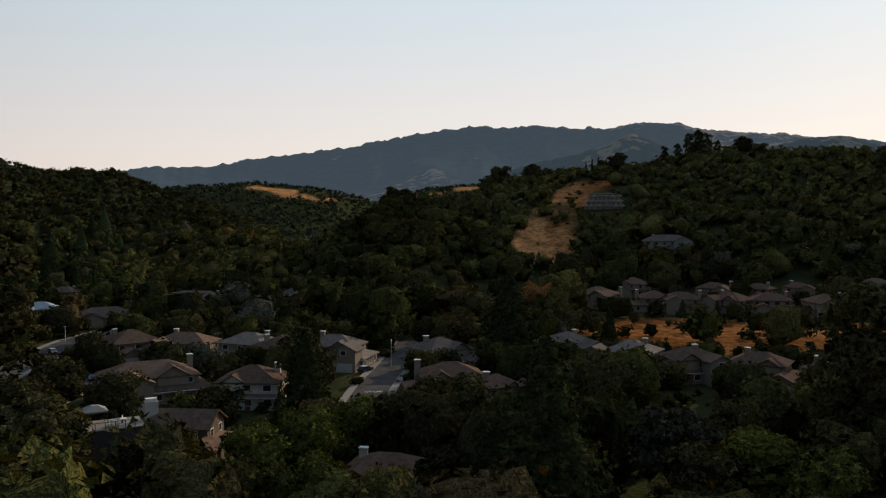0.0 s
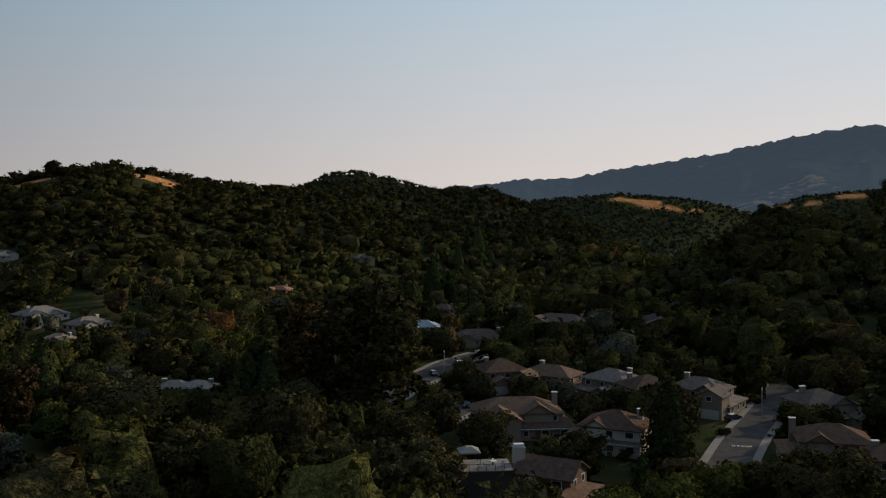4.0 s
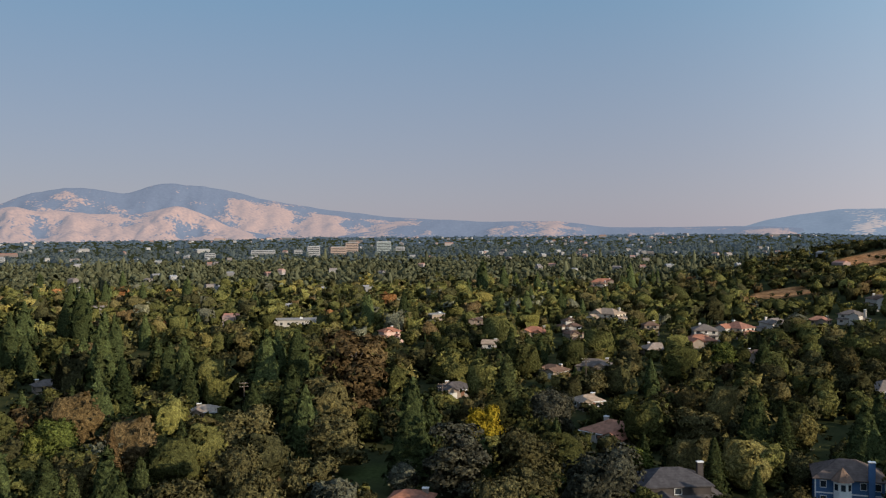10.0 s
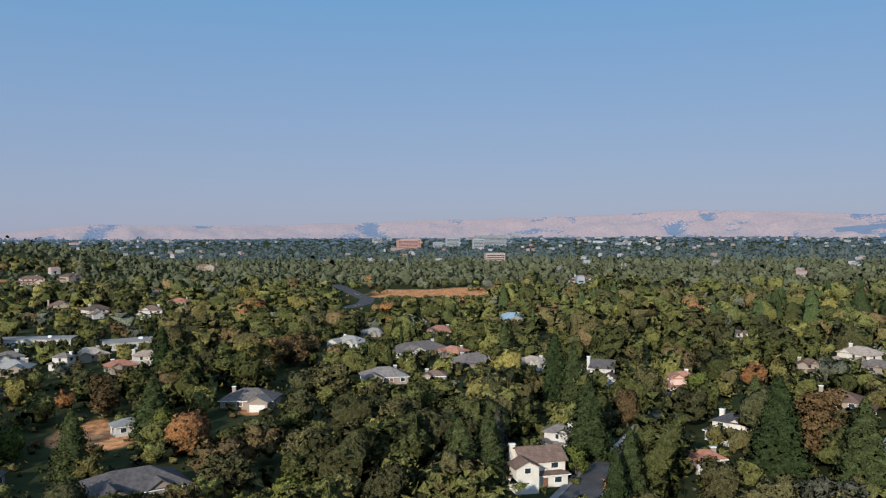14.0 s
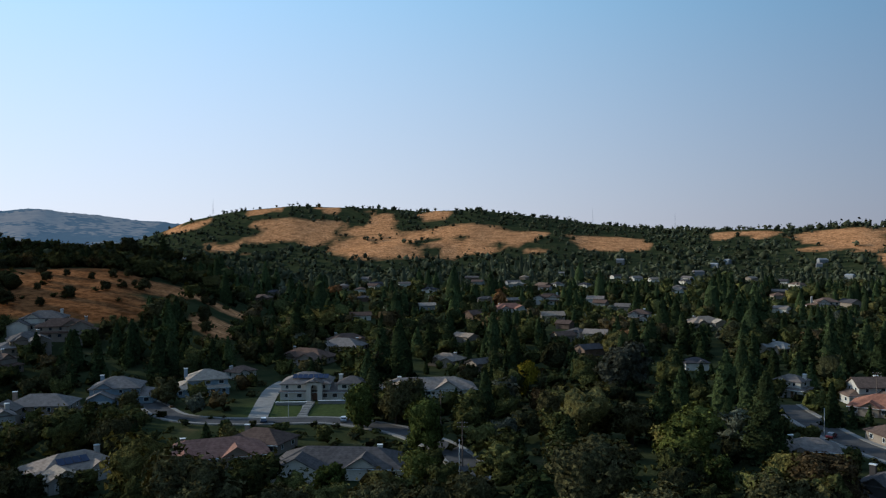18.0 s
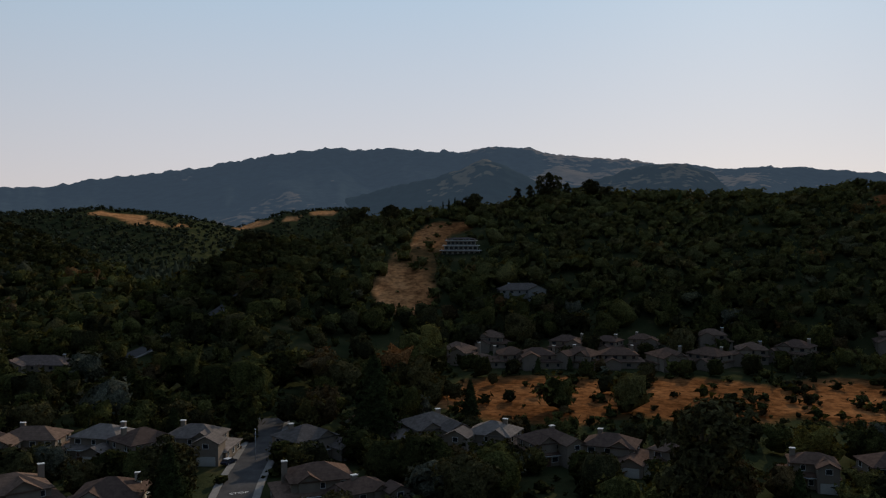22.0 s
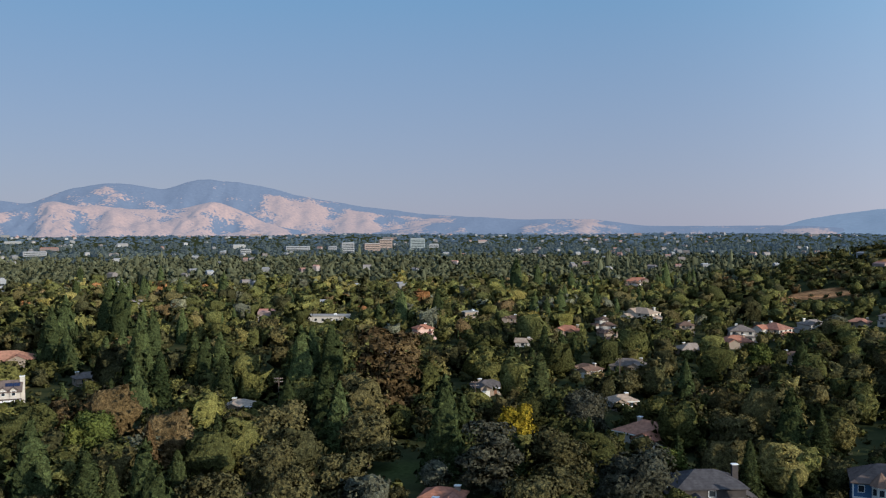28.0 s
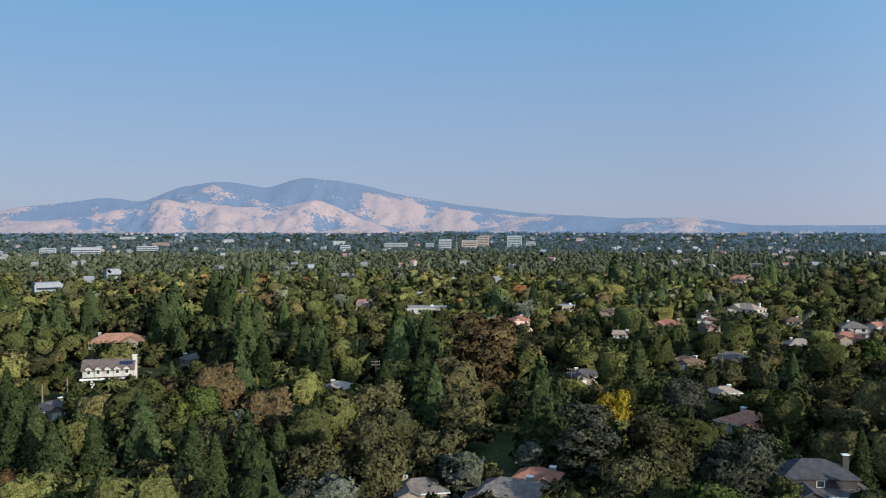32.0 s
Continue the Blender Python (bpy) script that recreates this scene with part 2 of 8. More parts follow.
def foliage(name, dark, light, random_source="object", lobes=0.05):
    """Leaves: one tone a tree, another a leaf, and some light through them."""
    m, nodes, links, b = material(name, 0.72)
    b.inputs["Specular IOR Level"].default_value, b.inputs["Diffuse Roughness"].default_value = 0.0, 1.0
    if random_source == "object":
        src = nodes.new("ShaderNodeObjectInfo").outputs["Random"]
        tone = ramp(nodes, links, src, [(0.0, dark), (1.0, light)]).outputs[0]
    else:
        a = nodes.new("ShaderNodeAttribute")
        a.attribute_name = "tint"
        tone = a.outputs["Color"]
    g = nodes.new("ShaderNodeNewGeometry")
    leaf = ramp(nodes, links, g.outputs["Random Per Island"], [(0.0, (0.78, 0.78, 0.78)), (0.6, (1.0, 1.0, 1.0)), (1.0, (1.25, 1.23, 1.12))]).outputs[0]
    colour = mix(nodes, links, tone, leaf, 1.0, "MULTIPLY")
    speck = link_noise(nodes, links, 75.0 if random_source == "object" else 4.5, 3.0)
    colour = mix(nodes, links, colour, ramp(nodes, links, speck.outputs["Fac"], [(0.34, (0.50, 0.50, 0.50)), (0.5, (1.0, 1.0, 1.0)), (0.66, (1.6, 1.56, 1.36))]).outputs[0], 1.0, "MULTIPLY")
    clump = link_noise(nodes, links, 15.0 if random_source == "object" else 1.1, 2.5)
    colour = mix(nodes, links, colour, ramp(nodes, links, clump.outputs["Fac"], [(0.34, (0.62, 0.62, 0.62)), (0.66, (1.3, 1.3, 1.26))]).outputs[0], 1.0, "MULTIPLY")
    links.new(colour, b.inputs["Base Color"])
    bumped(nodes, links, b, clump.outputs["Fac"], 0.9, 1.6)
    t, s = nodes.new("ShaderNodeBsdfTranslucent"), nodes.new("ShaderNodeMixShader")
    links.new(mix(nodes, links, colour, (1.0, 0.95, 0.45), 1.0, "MULTIPLY"), t.inputs[0])
    s.inputs[0].default_value = lobes
    links.new(b.outputs[0], s.inputs[1])
    links.new(t.outputs[0], s.inputs[2])
    links.new(s.outputs[0], nodes["Material Output"].inputs[0])
    return m


def plain(name, colour, rough_value=0.8, grain=0.25, scale=1.2, metal=0.0, bump=0.0):
    """A surface of one colour with stains and grain."""
    m, nodes, links, b = material(name, rough_value, metal)
    n1, n2 = link_noise(nodes, links, scale), link_noise(nodes, links, scale * 11, 2.0)
    lo, hi = tuple(c * (1 - grain) for c in colour), tuple(min(1, c * (1 + grain)) for c in colour)
    c1 = ramp(nodes, links, n1.outputs["Fac"], [(0.3, lo), (0.7, hi)]).outputs[0]
    c2 = ramp(nodes, links, n2.outputs["Fac"], [(0.3, (0.8, 0.8, 0.8)), (0.7, (1.1, 1.1, 1.1))]).outputs[0]
    links.new(mix(nodes, links, c1, c2, 0.6, "MULTIPLY"), b.inputs["Base Color"])
    if bump:
        bumped(nodes, links, b, n2.outputs["Fac"], bump)
    return m


def tinted(name, stops, rough_value=0.85, grain=0.2, rows=0.0):
    """A paint or a roof whose colour is drawn by lot for each object; rows: the height of a course of shingles."""
    m, nodes, links, b = material(name, rough_value)
    info = nodes.new("ShaderNodeObjectInfo")
    tone = ramp(nodes, links, info.outputs["Random"], stops)
    tone.color_ramp.interpolation = "CONSTANT"
    n = link_noise(nodes, links, 0.9, 4.0)
    worn = ramp(nodes, links, n.outputs["Fac"], [(0.3, (1 - grain,) * 3), (0.7, (1 + grain,) * 3)]).outputs[0]
    colour = mix(nodes, links, tone.outputs[0], worn, 1.0, "MULTIPLY")
    if rows:
        tc, w, bw = nodes.new("ShaderNodeTexCoord"), nodes.new("ShaderNodeTexWave"), nodes.new("ShaderNodeTexVoronoi")
        w.bands_direction, w.wave_profile = "Z", "SAW"
        w.inputs["Scale"].default_value, w.inputs["Distortion"].default_value = 0.314 / rows, 0.3
        links.new(tc.outputs["Object"], w.inputs[0])
        bw.inputs["Scale"].default_value = 2.2
        links.new(tc.outputs["Object"], bw.inputs["Vector"])
        course = ramp(nodes, links, w.outputs["Fac"], [(0.0, (0.7, 0.7, 0.7)), (0.25, (1.0, 1.0, 1.0))]).outputs[0]
        colour = mix(nodes, links, colour, course, 0.6, "MULTIPLY")
        tiles = ramp(nodes, links, bw.outputs["Color"], [(0.0, (0.8, 0.8, 0.8)), (1.0, (1.15, 1.15, 1.15))]).outputs[0]
        colour = mix(nodes, links, colour, tiles, 0.7, "MULTIPLY")
        bumped(nodes, links, b, w.outputs["Fac"], 0.5, 0.06)
    links.new(colour, b.inputs["Base Color"])
    return m


def land(name):
    """Dry golden grass where the land is open, dark brush and leaf litter under the trees."""
    m, nodes, links, b = material(name, 0.95)
    b.inputs["Specular IOR Level"].default_value = 0.0
    a = nodes.new("ShaderNodeAttribute")
    a.attribute_name = "cover"
    sep = nodes.new("ShaderNodeSeparateColor")
    links.new(a.outputs["Color"], sep.inputs[0])
    big, mid, fine = link_noise(nodes, links, 0.012, 6.0), link_noise(nodes, links, 0.09, 5.0), link_noise(nodes, links, 0.9, 4.0)
    gold = ramp(nodes, links, mid.outputs["Fac"], [(0.25, (0.23, 0.102, 0.040)), (0.5, (0.46, 0.210, 0.084)), (0.75, (0.55, 0.268, 0.113))]).outputs[0]
    gold = mix(nodes, links, gold, ramp(nodes, links, fine.outputs["Fac"], [(0.3, (0.7, 0.7, 0.7)), (0.7, (1.2, 1.2, 1.2))]).outputs[0], 0.8, "MULTIPLY")
    tuft = link_noise(nodes, links, 0.33, 5.0)
    gold = mix(nodes, links, gold, ramp(nodes, links, tuft.outputs["Fac"], [(0.36, (0.50, 0.48, 0.46)), (0.5, (0.95, 0.95, 0.95)), (0.64, (1.35, 1.32, 1.25))]).outputs[0], 0.85, "MULTIPLY")
    # western grass: darker patches, then a darker colour for its backlit look
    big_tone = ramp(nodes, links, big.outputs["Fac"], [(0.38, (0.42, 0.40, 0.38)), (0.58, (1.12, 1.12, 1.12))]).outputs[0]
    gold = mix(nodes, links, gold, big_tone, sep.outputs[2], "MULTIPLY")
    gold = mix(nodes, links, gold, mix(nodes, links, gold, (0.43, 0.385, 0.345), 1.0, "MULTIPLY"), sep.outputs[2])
    brush = ramp(nodes, links, mid.outputs["Fac"], [(0.3, (0.020, 0.025, 0.011)), (0.6, (0.036, 0.038, 0.016)), (0.8, (0.08, 0.06, 0.028))]).outputs[0]
    lawn = ramp(nodes, links, fine.outputs["Fac"], [(0.3, (0.032, 0.042, 0.014)), (0.7, (0.060, 0.070, 0.024))]).outputs[0]
    edge = nodes.new("ShaderNodeMath")
    edge.operation, edge.use_clamp = "MULTIPLY_ADD", True
    links.new(mid.outputs["Fac"], edge.inputs[0])
    edge.inputs[1].default_value = 0.9
    shift = nodes.new("ShaderNodeMath")
    shift.operation = "MULTIPLY_ADD"
    links.new(sep.outputs[0], shift.inputs[0])
    shift.inputs[1].default_value, shift.inputs[2].default_value = 2.6, -1.5
    links.new(shift.outputs[0], edge.inputs[2])
    colour = mix(nodes, links, brush, gold, edge.outputs[0])
    colour = mix(nodes, links, colour, lawn, sep.outputs[1])
    links.new(colour, b.inputs["Base Color"])
    bumped(nodes, links, b, fine.outputs["Fac"], 0.6, 0.5)
    return m


def distance(name, shade, sunny, glow, amount, scale=0.004, split=(0.42, 0.58)):
    """Far mountains: woods in the folds, dry grass on the shoulders, and the haze before them put in as a glow."""
    m, nodes, links, b = material(name, 1.0)
    b.inputs["Specular IOR Level"].default_value = 0.0
    a = nodes.new("ShaderNodeAttribute")
    a.attribute_name = "cover"
    n, n2 = link_noise(nodes, links, scale, 7.0), link_noise(nodes, links, scale * 9, 4.0)
    add = nodes.new("ShaderNodeMath")
    add.operation = "ADD"
    links.new(n.outputs["Fac"], add.inputs[0])
    sep = nodes.new("ShaderNodeSeparateColor")
    links.new(a.outputs["Color"], sep.inputs[0])
    grain = nodes.new("ShaderNodeMath")
    grain.operation = "MULTIPLY_ADD"
    links.new(n2.outputs["Fac"], grain.inputs[0])
    grain.inputs[1].default_value = 0.7
    links.new(sep.outputs[0], grain.inputs[2])
    tail = nodes.new("ShaderNodeMath")
    tail.operation = "SUBTRACT"
    links.new(grain.outputs[0], tail.inputs[0])
    tail.inputs[1].default_value = 0.35
    links.new(tail.outputs[0], add.inputs[1])
    colour = ramp(nodes, links, add.outputs[0], [(split[0], shade), (split[1], sunny)]).outputs[0]
    fleck = ramp(nodes, links, n2.outputs["Fac"], [(0.35, (0.75, 0.75, 0.78)), (0.65, (1.15, 1.15, 1.12))]).outputs[0]
    links.new(mix(nodes, links, colour, fleck, 0.8, "MULTIPLY"), b.inputs["Base Color"])
    # haze in the air, put into the surface as emission
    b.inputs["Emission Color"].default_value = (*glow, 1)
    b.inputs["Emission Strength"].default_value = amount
    return m


LAND = land("dry_land")
# woods tones are blued, and a glow added, in place of haze
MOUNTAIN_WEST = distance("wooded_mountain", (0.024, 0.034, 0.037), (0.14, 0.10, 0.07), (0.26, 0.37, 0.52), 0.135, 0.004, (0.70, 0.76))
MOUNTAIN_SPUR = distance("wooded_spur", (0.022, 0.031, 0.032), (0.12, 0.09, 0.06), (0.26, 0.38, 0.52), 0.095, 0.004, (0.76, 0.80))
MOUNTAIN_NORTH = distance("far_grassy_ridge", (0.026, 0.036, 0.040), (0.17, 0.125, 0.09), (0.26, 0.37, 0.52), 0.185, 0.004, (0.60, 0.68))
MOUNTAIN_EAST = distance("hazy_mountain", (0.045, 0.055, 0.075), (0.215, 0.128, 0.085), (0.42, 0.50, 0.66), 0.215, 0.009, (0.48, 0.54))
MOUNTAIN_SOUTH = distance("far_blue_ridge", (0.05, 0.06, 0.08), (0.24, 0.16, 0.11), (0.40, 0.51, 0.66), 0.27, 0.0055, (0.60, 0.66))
LEAF_OAK = foliage("oak_leaves", (0.0435, 0.04, 0.0191), (0.1001, 0.087, 0.0391))
LEAF_PINE = foliage("redwood_needles", (0.023, 0.031, 0.0125), (0.049, 0.055, 0.0215))
LEAF_LIME = foliage("fresh_leaves", (0.066, 0.080, 0.022), (0.130, 0.128, 0.032))
LEAF_GOLD = foliage("yellow_leaves", (0.192, 0.144, 0.015), (0.240, 0.174, 0.018))
LEAF_RUST = foliage("rusty_leaves", (0.062, 0.043, 0.022), (0.105, 0.066, 0.031))
LEAF_GREY = foliage("grey_leaves", (0.044, 0.044, 0.032), (0.066, 0.063, 0.046))
LEAF_WOODS = foliage("mixed_leaves", (0, 0, 0), (0, 0, 0), "tint", 0.05)
BARK = plain("bark", (0.085, 0.06, 0.042), 0.95, 0.35, 2.0, bump=0.6)
PALE_BARK = plain("pale_bark", (0.15, 0.12, 0.095), 0.9, 0.35, 1.5, bump=0.4)


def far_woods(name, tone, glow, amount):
    """Woods at the edge of sight, a backdrop; emission stands in for the bright air before them."""
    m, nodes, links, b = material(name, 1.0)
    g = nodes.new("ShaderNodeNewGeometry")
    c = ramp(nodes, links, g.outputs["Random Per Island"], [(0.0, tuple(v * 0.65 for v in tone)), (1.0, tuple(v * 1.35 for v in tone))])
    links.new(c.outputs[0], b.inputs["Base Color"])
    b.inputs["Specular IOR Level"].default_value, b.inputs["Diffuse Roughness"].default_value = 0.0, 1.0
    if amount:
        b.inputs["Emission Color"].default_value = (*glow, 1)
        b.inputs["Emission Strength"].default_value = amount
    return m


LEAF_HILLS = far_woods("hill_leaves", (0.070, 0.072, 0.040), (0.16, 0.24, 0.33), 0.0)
# the two far leaf tones are greyed and blued for haze, and glow
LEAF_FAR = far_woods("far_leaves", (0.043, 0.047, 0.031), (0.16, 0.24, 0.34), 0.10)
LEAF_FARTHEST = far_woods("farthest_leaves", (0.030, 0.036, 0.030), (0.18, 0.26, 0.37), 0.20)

# ---- the land itself ----
def quick_mesh(name, verts, faces, mat=None, smooth_shade=False):
    """A mesh from arrays; faces is an array of triangles or of quads."""
    me = bpy.data.meshes.new(name)
    verts, faces = np.ascontiguousarray(verts, np.float32), np.ascontiguousarray(faces, np.int32)
    k = faces.shape[1]
    me.vertices.add(len(verts))
    me.vertices.foreach_set("co", verts.ravel())
    me.loops.add(faces.size)
    me.loops.foreach_set("vertex_index", faces.ravel())
    me.polygons.add(len(faces))
    me.polygons.foreach_set("loop_start", np.arange(0, faces.size, k, dtype=np.int32))
    me.update(calc_edges=True)
    me.polygons.foreach_set("use_smooth", np.full(len(faces), smooth_shade))
    if mat:
        me.materials.append(mat)
    return me


def paint(me, name, colours):
    c = np.ones((len(me.vertices), 4), np.float32)
    c[:, :colours.shape[1]] = colours
    me.attributes.new(name, "FLOAT_COLOR", "POINT").data.foreach_set("color", c.ravel())


# open grass: bearing, distance, and half the width of each patch in degrees and metres
GRASS = [(105, 478, 2.3, 36), (104.6, 520, 1.9, 40), (103.4, 570, 1.3, 45), (102.2, 615, 1.6, 25), (96, 292, 7.5, 42), (86, 300, 7, 40), (77.5, 312, 4.5, 42), (71, 335, 4.5, 38),
         (64.5, 378, 4, 42), (58.5, 405, 4.5, 52), (52.5, 428, 4, 40), (47, 462, 4, 26), (43, 470, 3, 20)]
GRASS_NORTH = [(38, 515, 4.5, 38), (33, 520, 4, 40), (29, 520, 3, 26), (25.5, 512, 2, 18), (48.5, 760, 3.0, 40), (75, 632, 1.2, 30), (66, 700, 2.2, 30), (62, 705, 1.6, 25), (36, 466, 4.5, 34), (32.5, 456, 3, 32), (25.8, 442, 1.6, 26)]
GRASS_SOUTH = [(169, 596, 2.2, 32), (166.5, 622, 1.7, 30), (164.9, 650, 1.0, 25), (181, 770, 2.8, 40), (178.5, 790, 1.6, 25), (175, 640, 2.2, 22), (186.5, 650, 2, 22), (154, 745, 1.6, 25), (161, 745, 1.5, 20)]
GRASS_FAR = [(21.5, 1450, 3.5, 90), (17, 1500, 3, 60), (14.5, 1320, 4.2, 120), (9.5, 1330, 4.0, 120), (5, 1330, 2.5, 80), (0, 1340, 3.0, 70), (24, 1400, 2.5, 60), (352, 1410, 2.6, 40), (346.5, 1330, 2.8, 110),
             (341.3, 1180, 3.0, 100), (335.5, 1330, 2.2, 60), (328.7, 1310, 2.7, 140), (318.6, 1235, 1.7, 40), (313.6, 1205, 1.6, 30), (323.5, 1075, 1.0, 30), (311, 965, 2.4, 38), (341, 1440, 5, 40), (27.4, 1640, 1.5, 80), (22.6, 1640, 1.3, 60), (18.6, 1640, 1.0, 60), (15.2, 1600, 1.0, 60), (11.5, 1560, 1.2, 60), (121.5, 1660, 2.5, 48), (124.2, 1690, 0.9, 30), (115, 1960, 1.3, 60), (110.5, 2020, 1.0, 50), (112.6, 1950, 0.5, 40)]
LOTS = [(303.9, 247, 2.7, 16), (294.3, 269, 1.0, 7), (282.5, 790, 4.0, 70), (287.3, 735, 1.6, 20), (303.8, 262, 0.8, 8), (252.3, 224, 0.9, 6)]


def grass_cover(x, y):
    """1 where the land is open grass or bare earth, 0 under trees."""
    az, r = bearing(x, y)
    best = np.zeros_like(r)
    for a0, r0, da, dr in GRASS + GRASS_NORTH + GRASS_SOUTH + GRASS_FAR + LOTS:
        turn = (az - a0 + 180) % 360 - 180
        q = (turn / da) ** 2 + ((r - r0) / dr) ** 2
        best = np.maximum(best, smooth(1.35 - 0.75 * q))
    grove = smooth((value_noise(x, y, 75, 88) * 0.65 + value_noise(x, y, 28, 89) * 0.35 - 0.27) * 7)
    return np.where((r > 700) | (r > 490) & (az < 50), best * (0.15 + 0.85 * grove), np.where((az > 55) & (az < 102) & (r < 450) | (az > 22) & (az < 44) & (r < 600), best * (0.88 + 0.12 * grove), best * (0.55 + 0.45 * grove)))


LAWNS = [(21.4, 275, 12), (17.9, 272, 12), (16.4, 268, 7), (212.5, 196, 7), (345.0, 240, 5)]


def lawn_cover(x, y):
    best = np.zeros(np.shape(x))
    for az, r, size in LAWNS:
        px, py = spot(az, r)
        best = np.maximum(best, smooth(1.6 - np.hypot(x - px, y - py) / size))
    return best


rings = np.concatenate([[0, 8, 20, 40], np.geomspace(60, 4900, 140)])
turns = np.radians(np.arange(0, 360, 0.6))
gr, gt = np.meshgrid(rings, turns, indexing="ij")
gx, gy = -gr * np.sin(gt), gr * np.cos(gt)
n_turn = len(turns)
i, j = np.meshgrid(np.arange(len(rings) - 1), np.arange(n_turn), indexing="ij")
quad = np.stack([i * n_turn + j, (i + 1) * n_turn + j, (i + 1) * n_turn + (j + 1) % n_turn, i * n_turn + (j + 1) % n_turn], -1).reshape(-1, 4)[:, ::-1]
gz = ground_height(gx, gy)
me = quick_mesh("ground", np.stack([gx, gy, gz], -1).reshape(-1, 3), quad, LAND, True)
# third channel: western grass whose colour is darkened as if backlit
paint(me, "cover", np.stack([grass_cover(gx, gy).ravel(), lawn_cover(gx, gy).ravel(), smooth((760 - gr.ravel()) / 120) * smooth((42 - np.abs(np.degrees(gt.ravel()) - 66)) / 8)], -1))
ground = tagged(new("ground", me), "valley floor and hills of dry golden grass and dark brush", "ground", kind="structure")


def mountain(name, label, mat, front, back, crest, lumps, fold, tree_line=0.0, bare=0.12, flank=None):
    """A far range: slopes up to the crest line, broken by folds that run down to the plain."""
    a = np.array(sorted(crest), float)
    az = np.arange(a[0, 0], a[-1, 0], 0.18)
    d, h = np.interp(az, a[:, 0], a[:, 1]), np.interp(az, a[:, 0], a[:, 2])
    h = np.convolve(np.pad(h, 4, "edge"), np.hanning(11)[1:-1] / np.hanning(11).sum(), "valid") * (1 + 0.05 * rough(az * 40, az * 0, 90, 17, 4))
    s = np.concatenate([np.linspace(0, 1, 36), np.linspace(1.08, 1.6, 6)])
    R = d[None, :] + np.where(s < 1, (s - 1) * front, (s - 1) * back)[:, None]
    A = np.radians(az)[None, :] + 0 * R
    X, Y = -R * np.sin(A), R * np.cos(A)
    up = np.where(s < 1, 0.35 * s + 0.65 * s ** 1.7, 1 - (s - 1) ** 2 * 1.6)[:, None]
    along = A * d.mean()
    folds = rough(along, R * 0.45, fold, 21, 5)
    Z = h[None, :] * up * (1 + lumps * folds * np.clip(1.02 - s[:, None], 0, 1) * 2.2) - 4 * (1 - np.clip(s * 6, 0, 1))[:, None]
    Z += tree_line * np.abs(rough(along, R, 22, 4, 2)) * (s[:, None] > 0.9)
    m, n = Z.shape
    i, j = np.meshgrid(np.arange(m - 1), np.arange(n - 1), indexing="ij")
    faces = np.stack([i * n + j, (i + 1) * n + j, (i + 1) * n + j + 1, i * n + j + 1], -1).reshape(-1, 4)[:, ::-1]
    me = quick_mesh(name, np.stack([X, Y, Z], -1).reshape(-1, 3), faces, mat, True)
    cov = np.clip(0.06 - 0.62 * (Z / np.maximum(h[None, :], 1) - 0.42) + 0.6 * folds, -0.35, 0.35)
    low = bare + 0.55 * folds + (cov - bare - 0.55 * folds) * smooth((h[None, :] - 140) / 70) * (bare > 0)
    if flank:   # woods all over but for the grass of one flank: its bearings, and how high it reaches
        low = -0.25 + 0.5 * folds + 0.24 * smooth((np.degrees(A) - 237) / 3) + 0.36 * smooth((flank[1] - np.degrees(A)) / 3) * smooth((np.degrees(A) - flank[0]) / 3) * smooth((flank[2] - Z / np.maximum(h[None, :], 1)) / 0.12)
    paint(me, "cover", np.stack([low.ravel()] * 3, -1))
    return tagged(new(name, me), label, "mountain", kind="structure")


WEST_CREST = [(52, 2950, 50), (60, 2950, 118), (67, 2950, 160), (72.8, 2950, 222), (77.6, 2950, 242), (80.5, 2900, 256), (83.4, 2900, 268), (84.4, 2900, 252), (86, 2900, 262), (90.6, 2900, 290),
              (94.8, 2900, 310), (97, 2900, 332), (98.6, 2900, 340), (101, 2900, 334), (105, 2900, 334), (108.5, 2900, 330), (110.2, 2900, 340), (112, 2900, 326), (114, 2900, 304), (116.5, 2900, 284), (119, 2900, 258),
              (122, 2900, 246), (124.7, 2900, 224), (126, 2900, 202), (130.6, 2900, 192), (133, 2900, 176), (137, 2900, 155), (142, 2900, 118), (150, 2900, 58)]
LOW_CREST = [(18, 3500, 30), (25, 3500, 76), (29.9, 3500, 104), (36.3, 3500, 146), (40.8, 3500, 144), (42.6, 3500, 143), (47.7, 3500, 156), (52, 3500, 145), (57, 3500, 174), (66, 3500, 168), (74, 3500, 120)]
EAST_CREST = [(186.5, 4450, 58), (189.4, 4450, 62), (194.6, 4450, 60), (199.3, 4450, 66), (203, 4450, 96), (206, 4450, 97), (210, 4450, 119), (213.8, 4450, 148), (216, 4450, 171), (219.8, 4450, 220), (222.7, 4450, 276),
              (225.7, 4450, 310), (228.2, 4450, 246), (231, 4450, 279), (233.2, 4450, 254), (235.9, 4450, 167), (238, 4450, 190), (242.7, 4450, 145), (245, 4450, 96), (248, 4450, 30)]
EAST_LOW_CREST = [(242, 4450, 40), (246, 4450, 104), (248, 4450, 118), (249.4, 4450, 140), (251, 4450, 128), (257, 4450, 135), (266, 4450, 162), (272, 4450, 134), (280.7, 4450, 121), (288.6, 4450, 104), (292.6, 4450, 94), (300, 4450, 98), (304.2, 4450, 102), (309.3, 4450, 60), (314, 4450, 20)]
SOUTH_CREST = [(152, 4300, 90), (158, 4300, 120), (165, 4300, 150), (171, 4300, 172), (174.7, 4300, 166), (180, 4300, 132), (183, 4300, 133), (187.2, 4300, 95), (188.6, 4300, 60), (192, 4300, 20)]
